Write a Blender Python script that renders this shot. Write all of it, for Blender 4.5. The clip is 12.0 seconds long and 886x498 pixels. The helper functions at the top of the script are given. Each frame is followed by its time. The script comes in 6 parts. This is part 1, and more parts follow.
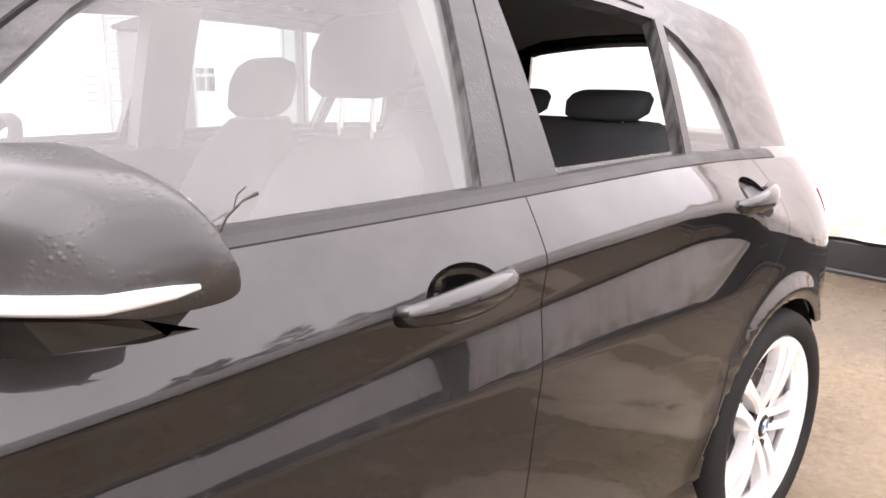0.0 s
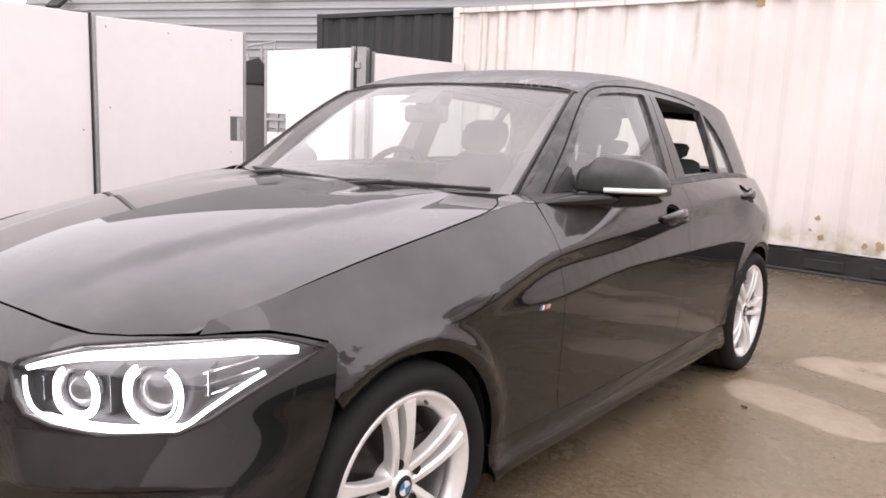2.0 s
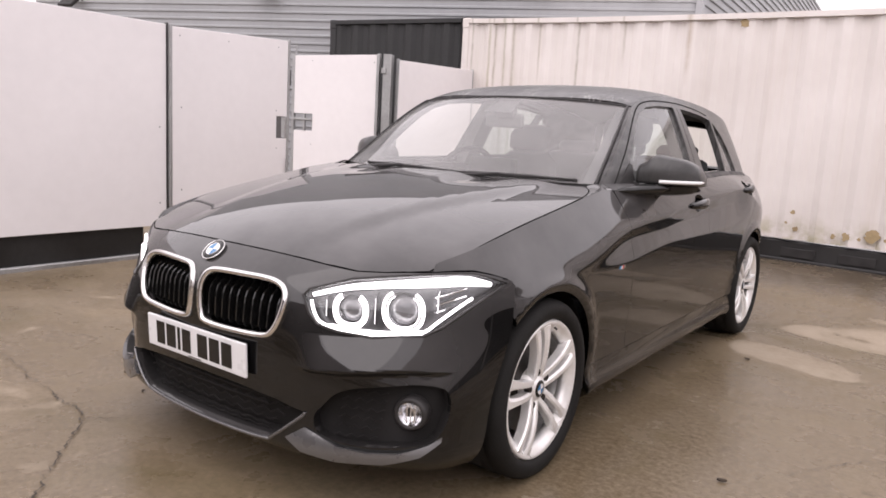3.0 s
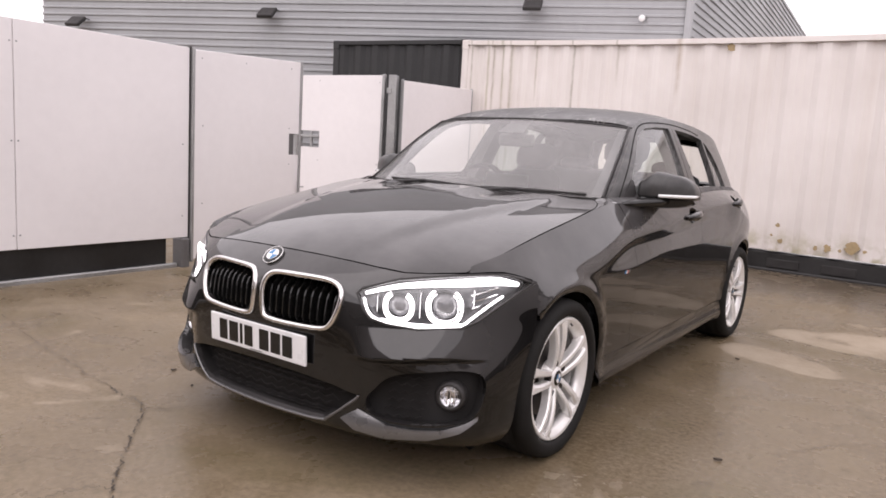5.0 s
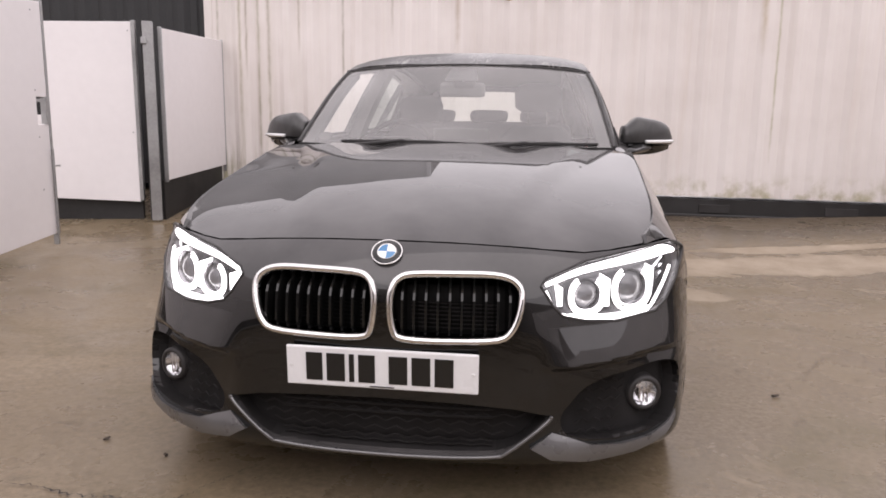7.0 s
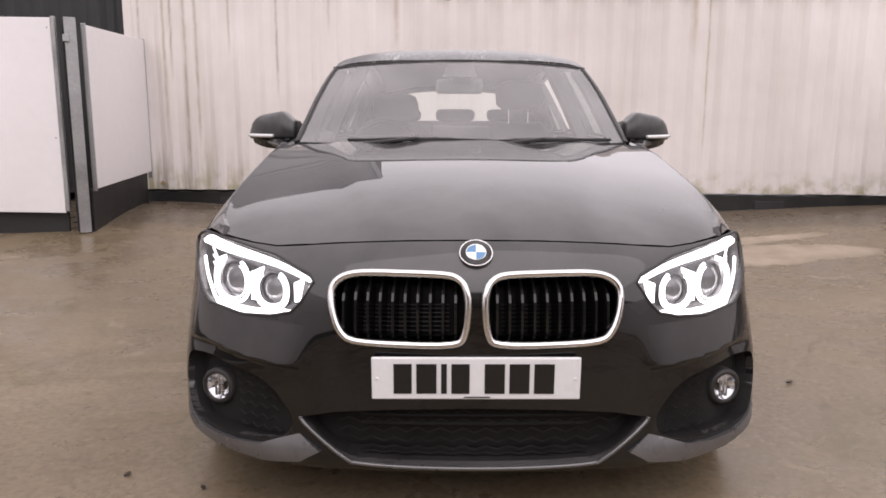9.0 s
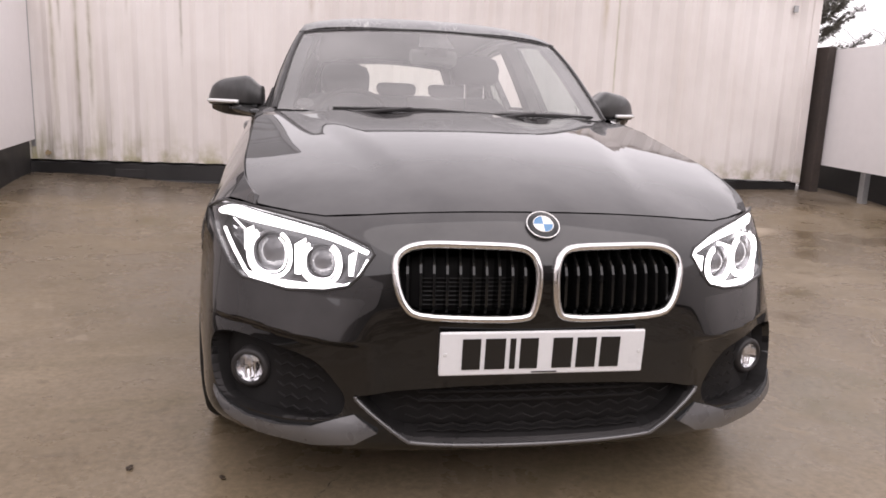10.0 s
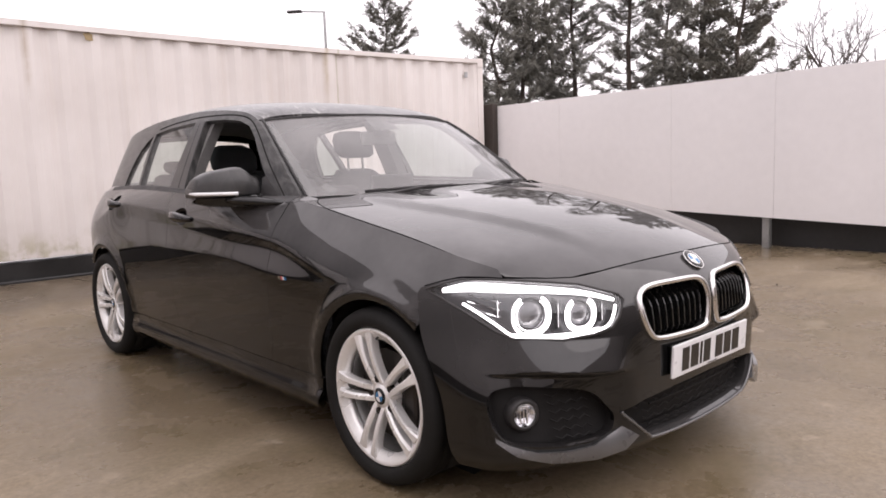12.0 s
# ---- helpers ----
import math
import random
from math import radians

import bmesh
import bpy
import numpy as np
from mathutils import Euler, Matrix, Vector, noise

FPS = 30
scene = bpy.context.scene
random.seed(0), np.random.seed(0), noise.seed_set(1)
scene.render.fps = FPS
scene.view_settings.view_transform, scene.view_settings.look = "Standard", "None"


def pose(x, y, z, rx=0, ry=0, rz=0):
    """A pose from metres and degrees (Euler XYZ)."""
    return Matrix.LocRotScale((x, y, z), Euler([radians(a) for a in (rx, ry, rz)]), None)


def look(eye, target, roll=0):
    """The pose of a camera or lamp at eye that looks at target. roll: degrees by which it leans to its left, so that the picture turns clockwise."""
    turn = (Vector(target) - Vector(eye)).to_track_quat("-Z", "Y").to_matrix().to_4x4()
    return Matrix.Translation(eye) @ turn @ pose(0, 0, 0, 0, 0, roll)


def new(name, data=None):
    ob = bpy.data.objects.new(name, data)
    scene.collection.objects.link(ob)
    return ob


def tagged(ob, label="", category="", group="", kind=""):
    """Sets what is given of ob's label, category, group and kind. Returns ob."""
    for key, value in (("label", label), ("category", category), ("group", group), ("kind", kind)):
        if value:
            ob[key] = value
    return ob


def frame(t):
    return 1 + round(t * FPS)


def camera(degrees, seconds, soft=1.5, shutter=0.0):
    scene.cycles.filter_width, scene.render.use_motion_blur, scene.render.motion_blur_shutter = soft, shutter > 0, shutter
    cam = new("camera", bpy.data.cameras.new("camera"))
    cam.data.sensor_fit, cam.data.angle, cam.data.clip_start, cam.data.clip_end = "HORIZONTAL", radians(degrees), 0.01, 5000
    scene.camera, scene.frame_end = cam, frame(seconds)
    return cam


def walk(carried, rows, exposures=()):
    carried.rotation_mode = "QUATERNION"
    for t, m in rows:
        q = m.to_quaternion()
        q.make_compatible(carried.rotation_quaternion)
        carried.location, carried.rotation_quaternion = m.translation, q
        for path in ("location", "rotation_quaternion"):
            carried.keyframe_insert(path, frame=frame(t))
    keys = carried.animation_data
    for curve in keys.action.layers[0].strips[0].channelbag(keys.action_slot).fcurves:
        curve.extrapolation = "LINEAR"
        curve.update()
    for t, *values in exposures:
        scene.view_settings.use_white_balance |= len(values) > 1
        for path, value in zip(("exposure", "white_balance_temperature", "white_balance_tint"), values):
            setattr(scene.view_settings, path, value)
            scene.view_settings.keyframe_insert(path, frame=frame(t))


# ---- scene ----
cam = camera(62.4, 12.0, 1.7)
PATH = [
    (0, (1.566, 0.849, 1.19), (0.145, 2.185, 0.748), 0.7),
    (0.5, (1.722, 0.342, 1.183), (0.402, 1.791, 0.784), 0.6),
    (1, (1.836, -0.199, 1.188), (0.54, 1.288, 0.857), 0.9),
    (1.5, (1.905, -0.762, 1.208), (0.671, 0.773, 0.857), 1.6),
    (2, (1.962, -1.269, 1.19), (0.726, 0.27, 0.871), 2.5),
    (2.5, (1.973, -1.794, 1.199), (0.807, -0.2, 0.886), 3.5),
    (3, (1.988, -2.196, 1.187), (0.832, -0.596, 0.868), 3.3),
    (3.2, (2.064, -2.282, 1.174), (0.867, -0.708, 0.872), 2.7),
    (5, (2.058, -2.569, 1.196), (0.923, -0.945, 0.919), 3.4),
    (5.5, (1.885, -2.6, 1.18), (0.841, -0.92, 0.887), 3.5),
    (6, (1.438, -2.649, 1.147), (0.638, -0.856, 0.779), 2.4),
    (6.5, (0.87, -2.638, 1.146), (0.339, -0.741, 0.803), 2.7),
    (7, (0.409, -2.614, 1.115), (0.143, -0.663, 0.764), 0.8),
    (7.5, (0.059, -2.528, 1.084), (-0.051, -0.556, 0.771), 0.2),
    (7.7, (-0.013, -2.494, 1.061), (-0.059, -0.522, 0.732), 0.3),
    (9.3, (-0.135, -2.543, 1.084), (-0.101, -0.572, 0.739), 0.2),
    (9.5, (-0.234, -2.546, 1.079), (-0.14, -0.58, 0.723), 0.9),
    (10, (-0.567, -2.43, 1.039), (-0.206, -0.501, 0.655), 2.3),
    (10.5, (-1.093, -2.324, 1.103), (-0.387, -0.495, 0.712), 2.6),
    (11, (-1.606, -2.222, 1.114), (-0.609, -0.515, 0.813), 1.1),
    (11.5, (-2.006, -2.025, 1.148), (-0.801, -0.458, 0.849), 0.3),
    (12, (-2.363, -2.0, 1.148), (-1.02, -0.539, 0.898), -2.0),
]
EXPOSE = [(t, e, 6500, 17) for t, e in ((0.0, 2.21), (0.5, 1.98), (1.0, 1.67), (1.5, 1.37), (2.0, 1.15), (2.5, 0.95), (3.0, 0.81), (5.0, 0.75), (5.5, 0.73), (6.5, 0.68), (7.5, 0.62), (9.5, 0.65), (10.0, 0.71), (10.5, 0.71), (11.0, 0.67), (11.5, 0.70), (12.0, 0.73))]
walk(cam, [(t, look(eye, target, roll)) for t, eye, target, roll in PATH], EXPOSE)

# ---- sky and sun: a bright overcast afternoon ----
world = bpy.data.worlds.new("overcast_sky")
scene.world = world
world.use_nodes = True
wn, wl = world.node_tree.nodes, world.node_tree.links
sky = wn.new("ShaderNodeTexSky")
sky.sky_type, sky.sun_disc = "NISHITA", False
sky.sun_elevation, sky.sun_rotation = radians(38), radians(200)
hsv = wn.new("ShaderNodeHueSaturation")
hsv.inputs["Saturation"].default_value = 0.12
wl.new(sky.outputs["Color"], hsv.inputs["Color"])
cloud = wn.new("ShaderNodeMix")
cloud.data_type = "RGBA"
cloud.inputs["Factor"].default_value = 0.78
wl.new(hsv.outputs["Color"], cloud.inputs["A"])
cloud.inputs["B"].default_value = (9.4, 9.0, 9.05, 1)
bg = wn["Background"]
bg.inputs["Strength"].default_value = 0.12
wl.new(cloud.outputs["Result"], bg.inputs["Color"])
sun = new("sun", bpy.data.lights.new("sun", "SUN"))
sun.data.energy, sun.data.angle, sun.data.color = 0.7, radians(75), (1.0, 0.96, 0.92)
sun.matrix_world = look((0, 0, 20), (-4.5, 13, 0))


# ---- materials ----
def mat(name, color, rough=0.5, metal=0.0, **kw):
    m = bpy.data.materials.new(name)
    m.use_nodes = True
    b = m.node_tree.nodes["Principled BSDF"]
    b.inputs["Base Color"].default_value = (*color, 1)
    b.inputs["Roughness"].default_value = rough
    b.inputs["Metallic"].default_value = metal
    for key, value in kw.items():
        b.inputs[key.replace("_", " ")].default_value = value
    return m


def nodes_of(m):
    t = m.node_tree
    return t.nodes, t.links, t.nodes["Principled BSDF"]


def coords(n, l, scale=(1, 1, 1), kind="Object"):
    c, mp = n.new("ShaderNodeTexCoord"), n.new("ShaderNodeMapping")
    mp.inputs["Scale"].default_value = scale
    l.new(c.outputs[kind], mp.inputs["Vector"])
    return mp.outputs["Vector"]


def tex_noise(n, l, vec, scale, detail=4.0, rough=0.55, distortion=0.0):
    t = n.new("ShaderNodeTexNoise")
    t.inputs["Scale"].default_value, t.inputs["Detail"].default_value = scale, detail
    t.inputs["Roughness"].default_value, t.inputs["Distortion"].default_value = rough, distortion
    l.new(vec, t.inputs["Vector"])
    return t.outputs["Fac"]


def ramp(n, l, fac, stops):
    r = n.new("ShaderNodeValToRGB")
    e = r.color_ramp.elements
    while len(e) < len(stops):
        e.new(0.5)
    for k, (p, c) in enumerate(stops):
        e[k].position = p
        e[k].color = (*c, 1) if len(c) == 3 else c
    l.new(fac, r.inputs["Fac"])
    return r.outputs["Color"]


def grey(v):
    return (v, v, v)


def mix(n, l, fac, a, b, mode="MIX"):
    m = n.new("ShaderNodeMix")
    m.data_type, m.blend_type = "RGBA", mode
    for key, v in (("Factor", fac), ("A", a), ("B", b)):
        if isinstance(v, (int, float)):
            m.inputs[key].default_value = v
        elif isinstance(v, tuple):
            m.inputs[key].default_value = (*v, 1)
        else:
            l.new(v, m.inputs[key])
    return m.outputs["Result"]


def bump(n, l, b, height, strength=0.3, dist=0.01):
    k = n.new("ShaderNodeBump")
    k.inputs["Strength"].default_value, k.inputs["Distance"].default_value = strength, dist
    l.new(height, k.inputs["Height"])
    l.new(k.outputs["Normal"], b.inputs["Normal"])
    return k


def grained(name, color, rough=0.5, metal=0.0, scale=60.0, spread=0.25, strength=0.1, dist=0.002, **kw):
    """A material with fine grain and broad dirt over one base colour."""
    m = mat(name, color, rough, metal, **kw)
    n, l, b = nodes_of(m)
    v = coords(n, l)
    fine, broad = tex_noise(n, l, v, scale), tex_noise(n, l, v, scale / 14, 3)
    lo = tuple(c * (1 - spread) for c in color)
    hi = tuple(min(1, c * (1 + spread)) for c in color)
    col = mix(n, l, 0.35, ramp(n, l, broad, [(0.3, lo), (0.7, hi)]), ramp(n, l, fine, [(0.3, lo), (0.7, hi)]))
    l.new(col, b.inputs["Base Color"])
    l.new(ramp(n, l, broad, [(0.3, grey(max(0.02, rough - 0.12))), (0.7, grey(min(1, rough + 0.12)))]), b.inputs["Roughness"])
    bump(n, l, b, fine, strength, dist)
    return m


def paint_material():
    """Black solid car paint under clear lacquer, dusty from rain, paler where it faces the sky."""
    m = mat("black_car_paint", (0.006, 0.006, 0.0065), 0.4, 0.0, Coat_Weight=1.0, Coat_Roughness=0.06, Coat_IOR=1.56, Specular_IOR_Level=0.02)
    n, l, b = nodes_of(m)
    v = coords(n, l)
    film = tex_noise(n, l, v, 5.0, 5)
    speck = tex_noise(n, l, v, 230.0, 2)
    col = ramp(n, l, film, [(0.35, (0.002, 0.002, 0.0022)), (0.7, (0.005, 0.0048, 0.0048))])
    # dusty dried rain on what lies flat, lightened further for reflected sky
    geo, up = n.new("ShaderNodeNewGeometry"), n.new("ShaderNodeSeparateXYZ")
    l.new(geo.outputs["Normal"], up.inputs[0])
    dusty_sheen = ramp(n, l, up.outputs["Z"], [(0.08, grey(0)), (0.55, grey(0.85)), (0.95, grey(1))])
    dusty_sheen = mix(n, l, 1.0, dusty_sheen, ramp(n, l, film, [(0.3, grey(0.55)), (0.7, grey(1))]), "MULTIPLY")
    col = mix(n, l, dusty_sheen, col, (0.074, 0.070, 0.070))
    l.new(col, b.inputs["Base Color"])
    l.new(ramp(n, l, film, [(0.3, grey(0.012)), (0.75, grey(0.035))]), b.inputs["Coat Roughness"])
    k = n.new("ShaderNodeBump")
    k.inputs["Strength"].default_value, k.inputs["Distance"].default_value = 0.006, 0.0005
    l.new(speck, k.inputs["Height"])
    l.new(k.outputs["Normal"], b.inputs["Coat Normal"])
    return m


def wet_roof_material(name="black_car_paint_rain_beads", low=0.018, high=0.085, streak=0.0):
    """The same black paint, beaded with rain water."""
    m = mat(name, (0.008, 0.008, 0.009), 0.4, 0.0, Coat_Weight=0.8, Coat_Roughness=0.3, Coat_IOR=1.5, Specular_IOR_Level=0.1)
    n, l, b = nodes_of(m)
    v = coords(n, l)
    vo = n.new("ShaderNodeTexVoronoi")
    vo.inputs["Scale"].default_value = 150.0
    l.new(v, vo.inputs["Vector"])
    runs = tex_noise(n, l, coords(n, l, (9, 2.2, 3)), 2.2, 4, 0.6, 2.0)
    beads = ramp(n, l, vo.outputs["Distance"], [(0.0, grey(1)), (0.45, grey(0))])
    wet = mix(n, l, 1.0, beads, ramp(n, l, runs, [(0.46, grey(0)), (0.56, grey(1))]), "MULTIPLY")
    bump(n, l, b, wet, 0.4, 0.0012)
    for key in ("Coat Normal",):
        l.new(n["Bump"].outputs["Normal"], b.inputs[key])
    col = ramp(n, l, runs, [(0.38, (low, low * 0.96, low * 0.96)), (0.66, (high, high * 0.965, high * 0.945))])
    # rain runs in paler colour: thin broken lines
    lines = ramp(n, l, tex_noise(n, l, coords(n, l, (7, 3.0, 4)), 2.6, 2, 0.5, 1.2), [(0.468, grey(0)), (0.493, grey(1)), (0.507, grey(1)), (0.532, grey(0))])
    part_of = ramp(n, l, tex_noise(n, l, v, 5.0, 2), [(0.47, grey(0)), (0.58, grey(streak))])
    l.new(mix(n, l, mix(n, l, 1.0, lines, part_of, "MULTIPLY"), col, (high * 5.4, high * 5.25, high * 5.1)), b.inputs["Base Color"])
    return m


def glass_material(name, tint, gloss=0.03, film=0.1):
    """A thin pane: see-through with a mirror-like skin and a thin uneven dusty film, whitened for reflected sky."""
    m = bpy.data.materials.new(name)
    m.use_nodes = True
    n, l = m.node_tree.nodes, m.node_tree.links
    n.remove(n["Principled BSDF"])
    tr, gl, mx, fr, df, md = (n.new(k) for k in ("ShaderNodeBsdfTransparent", "ShaderNodeBsdfGlossy", "ShaderNodeMixShader", "ShaderNodeLayerWeight", "ShaderNodeBsdfDiffuse", "ShaderNodeMixShader"))
    tr.inputs["Color"].default_value = (*tint, 1)
    df.inputs["Color"].default_value = (0.62, 0.60, 0.59, 1)
    gl.inputs["Roughness"].default_value = gloss
    fr.inputs["Blend"].default_value = 0.5
    pw, sc = n.new("ShaderNodeMath"), n.new("ShaderNodeMath")
    pw.operation, sc.operation = "POWER", "MULTIPLY_ADD"
    pw.inputs[1].default_value = 4.6
    sc.inputs[1].default_value, sc.inputs[2].default_value = 0.92, 0.075
    l.new(fr.outputs["Facing"], pw.inputs[0])
    l.new(pw.outputs[0], sc.inputs[0])
    # diffuse film, partly standing in for sky mirrored in the pane
    dusty_haze = tex_noise(n, l, coords(n, l), 3.0, 4)
    l.new(ramp(n, l, dusty_haze, [(0.3, grey(film * 0.7)), (0.75, grey(film * 1.3))]), md.inputs[0])
    l.new(tr.outputs["BSDF"], md.inputs[1])
    l.new(df.outputs["BSDF"], md.inputs[2])
    l.new(sc.outputs[0], mx.inputs[0])
    l.new(md.outputs["Shader"], mx.inputs[1])
    l.new(gl.outputs["BSDF"], mx.inputs[2])
    l.new(mx.outputs["Shader"], n["Material Output"].inputs["Surface"])
    return m


def glow(name, color, strength):
    m = mat(name, color, 0.4)
    b = m.node_tree.nodes["Principled BSDF"]
    b.inputs["Emission Color"].default_value = (*color, 1)
    b.inputs["Emission Strength"].default_value = strength
    return m


def concrete_material():
    """Wet brown-stained yard concrete with drying patches and puddle sheen."""
    m = mat("wet_yard_concrete", (0.2, 0.16, 0.12), 0.4, Specular_IOR_Level=0.38)
    n, l, b = nodes_of(m)
    v = coords(n, l)
    big = tex_noise(n, l, v, 0.42, 5, 0.6, 0.6)
    mid = tex_noise(n, l, v, 2.3, 6, 0.65)
    fine = tex_noise(n, l, v, 38.0, 5, 0.7)
    grit = tex_noise(n, l, v, 210.0, 2)
    base = ramp(n, l, mid, [(0.28, (0.100, 0.071, 0.038)), (0.5, (0.172, 0.129, 0.080)), (0.75, (0.255, 0.20, 0.134))])
    wetcol = ramp(n, l, big, [(0.3, (0.060, 0.040, 0.017)), (0.5, (0.145, 0.106, 0.060)), (0.72, (0.31, 0.247, 0.175))])
    col = mix(n, l, 0.62, base, wetcol)
    col = mix(n, l, 0.30, col, ramp(n, l, fine, [(0.3, (0.055, 0.042, 0.028)), (0.7, (0.40, 0.325, 0.235))]))
    # greenish film in patches, and dark drying lines
    film = tex_noise(n, l, v, 1.1, 7, 0.68, 1.2)
    col = mix(n, l, ramp(n, l, film, [(0.52, grey(0)), (0.68, grey(0.45))]), col, (0.098, 0.078, 0.032))
    pits = tex_noise(n, l, v, 9.0, 6, 0.7, 0.4)
    col = mix(n, l, ramp(n, l, pits, [(0.58, grey(0)), (0.72, grey(0.5))]), col, (0.075, 0.055, 0.035))
    # pale tongues of dry concrete beside the car, and a wetter strip towards the container
    edge = tex_noise(n, l, v, 2.6, 9, 0.62, 0.8)
    spot = None
    for cx, cy, rx, ry, turn in ((2.35, 3.30, 1.45, 0.36, 6), (1.24, 2.32, 0.46, 0.24, -22), (1.45, 3.00, 0.50, 0.15, -14), (2.5, 3.82, 1.1, 0.13, 9), (0.3, 2.2, 0.5, 0.12, 4)):
        mp = n.new("ShaderNodeMapping")
        mp.vector_type = "TEXTURE"
        mp.inputs["Location"].default_value = (cx, cy, 0)
        mp.inputs["Rotation"].default_value = (0, 0, radians(turn))
        mp.inputs["Scale"].default_value = (rx, ry, 1.0)
        tc = n.new("ShaderNodeTexCoord")
        l.new(tc.outputs["Object"], mp.inputs["Vector"])
        gx = n.new("ShaderNodeTexGradient")
        gx.gradient_type = "SPHERICAL"
        l.new(mp.outputs["Vector"], gx.inputs["Vector"])
        ad = n.new("ShaderNodeMath")
        ad.operation = "MULTIPLY_ADD"
        ad.inputs[1].default_value = 1.1
        l.new(edge, ad.inputs[0])
        l.new(gx.outputs["Fac"], ad.inputs[2])
        one = ramp(n, l, ad.outputs[0], [(0.68, grey(0)), (0.78, grey(0.8)), (0.98, grey(1))])
        spot = one if spot is None else mix(n, l, 1.0, spot, one, "LIGHTEN")
    col = mix(n, l, mix(n, l, 1.0, spot, ramp(n, l, mid, [(0.3, grey(0.30)), (0.6, grey(0.66))]), "MULTIPLY"), col, (0.43, 0.36, 0.285))
    sep = n.new("ShaderNodeSeparateXYZ")
    l.new(v, sep.inputs[0])
    far = n.new("ShaderNodeMath")
    far.operation = "MULTIPLY_ADD"
    far.inputs[1].default_value = 0.7
    l.new(edge, far.inputs[0])
    l.new(sep.outputs["Y"], far.inputs[2])
    strip = n.new("ShaderNodeMapRange")
    strip.inputs["From Min"].default_value, strip.inputs["From Max"].default_value = 4.35, 4.7
    l.new(far.outputs[0], strip.inputs["Value"])
    col = mix(n, l, mix(n, l, 1.0, strip.outputs["Result"], (0.55, 0.55, 0.55), "MULTIPLY"), col, (0.062, 0.050, 0.042))
    l.new(col, b.inputs["Base Color"])
    rough = ramp(n, l, mix(n, l, 0.5, big, mid), [(0.38, grey(0.10)), (0.5, grey(0.30)), (0.64, grey(0.62))])
    l.new(mix(n, l, spot, rough, (0.8, 0.8, 0.8)), b.inputs["Roughness"])
    bump(n, l, b, mix(n, l, 0.5, fine, grit), 0.28, 0.004)
    return m


def container_material():
    """Old white container paint: vertical rust runs, green algae low down, flaked spots."""
    m = mat("weathered_white_container_paint", (0.78, 0.74, 0.7), 0.5)
    n, l, b = nodes_of(m)
    v = coords(n, l)
    broad = tex_noise(n, l, v, 0.8, 4)
    runs = tex_noise(n, l, coords(n, l, (4.2, 4.2, 0.16)), 1.6, 5, 0.62, 0.3)
    thin = tex_noise(n, l, coords(n, l, (16, 16, 0.35)), 1.4, 4, 0.6)
    chips = tex_noise(n, l, v, 5.5, 5, 0.6)
    fine = tex_noise(n, l, v, 55.0, 4)
    col = ramp(n, l, broad, [(0.3, (0.63, 0.58, 0.55)), (0.7, (0.76, 0.715, 0.69))])
    col = mix(n, l, ramp(n, l, runs, [(0.56, grey(0)), (0.80, grey(0.20))]), col, (0.46, 0.36, 0.27))
    col = mix(n, l, ramp(n, l, thin, [(0.62, grey(0)), (0.77, grey(0.12))]), col, (0.36, 0.33, 0.27))
    sep = n.new("ShaderNodeSeparateXYZ")
    l.new(v, sep.inputs[0])
    # single stains that run down from the top rail: place, half width, lower end
    wob = tex_noise(n, l, coords(n, l, (1, 1, 2.2)), 3.0, 3)
    for sx, sw, z0, tone in ((-3.28, 0.018, 1.75, (0.22, 0.19, 0.13)), (-3.02, 0.022, 0.9, (0.30, 0.27, 0.17)), (-2.95, 0.014, 1.5, (0.26, 0.22, 0.15)), (-2.80, 0.030, 0.45, (0.27, 0.25, 0.15)), (-2.68, 0.018, 0.8, (0.26, 0.23, 0.15)), (-2.33, 0.018, 1.75, (0.33, 0.29, 0.22)), (-1.82, 0.016, 1.3, (0.30, 0.27, 0.22)), (-1.265, 0.016, 1.95, (0.34, 0.30, 0.24)), (-0.55, 0.035, 1.75, (0.36, 0.28, 0.20)), (2.48, 0.035, 1.75, (0.40, 0.30, 0.15)), (2.63, 0.016, 0.7, (0.32, 0.30, 0.17))):
        mx = n.new("ShaderNodeMath")
        mx.operation = "ADD"
        mx.inputs[1].default_value = -sx - 0.011
        wv = n.new("ShaderNodeMath")
        wv.operation = "MULTIPLY_ADD"
        wv.inputs[1].default_value = 0.022
        l.new(wob, wv.inputs[0])
        l.new(sep.outputs["X"], mx.inputs[0])
        l.new(mx.outputs[0], wv.inputs[2])
        ab = n.new("ShaderNodeMath")
        ab.operation = "ABSOLUTE"
        l.new(wv.outputs[0], ab.inputs[0])
        near = ramp(n, l, ab.outputs[0], [(0.0, grey(0.75)), (sw * 0.3, grey(0.5)), (sw * 1.2, grey(0))])
        high = n.new("ShaderNodeMapRange")
        high.inputs["From Min"].default_value, high.inputs["From Max"].default_value = z0, z0 + 0.35
        l.new(sep.outputs["Z"], high.inputs["Value"])
        fac = mix(n, l, 1.0, near, high.outputs["Result"], "MULTIPLY")
        fac = mix(n, l, 1.0, fac, ramp(n, l, chips, [(0.3, grey(0.35)), (0.6, grey(1))]), "MULTIPLY")
        col = mix(n, l, fac, col, tone)
    # algae gathers at the gate end
    damp = n.new("ShaderNodeMapRange")
    damp.inputs["From Min"].default_value, damp.inputs["From Max"].default_value = -1.6, -3.0
    l.new(sep.outputs["X"], damp.inputs["Value"])
    moss = mix(n, l, 1.0, damp.outputs["Result"], ramp(n, l, sep.outputs["Z"], [(0.38, grey(1)), (1.0, grey(0.12))]), "MULTIPLY")
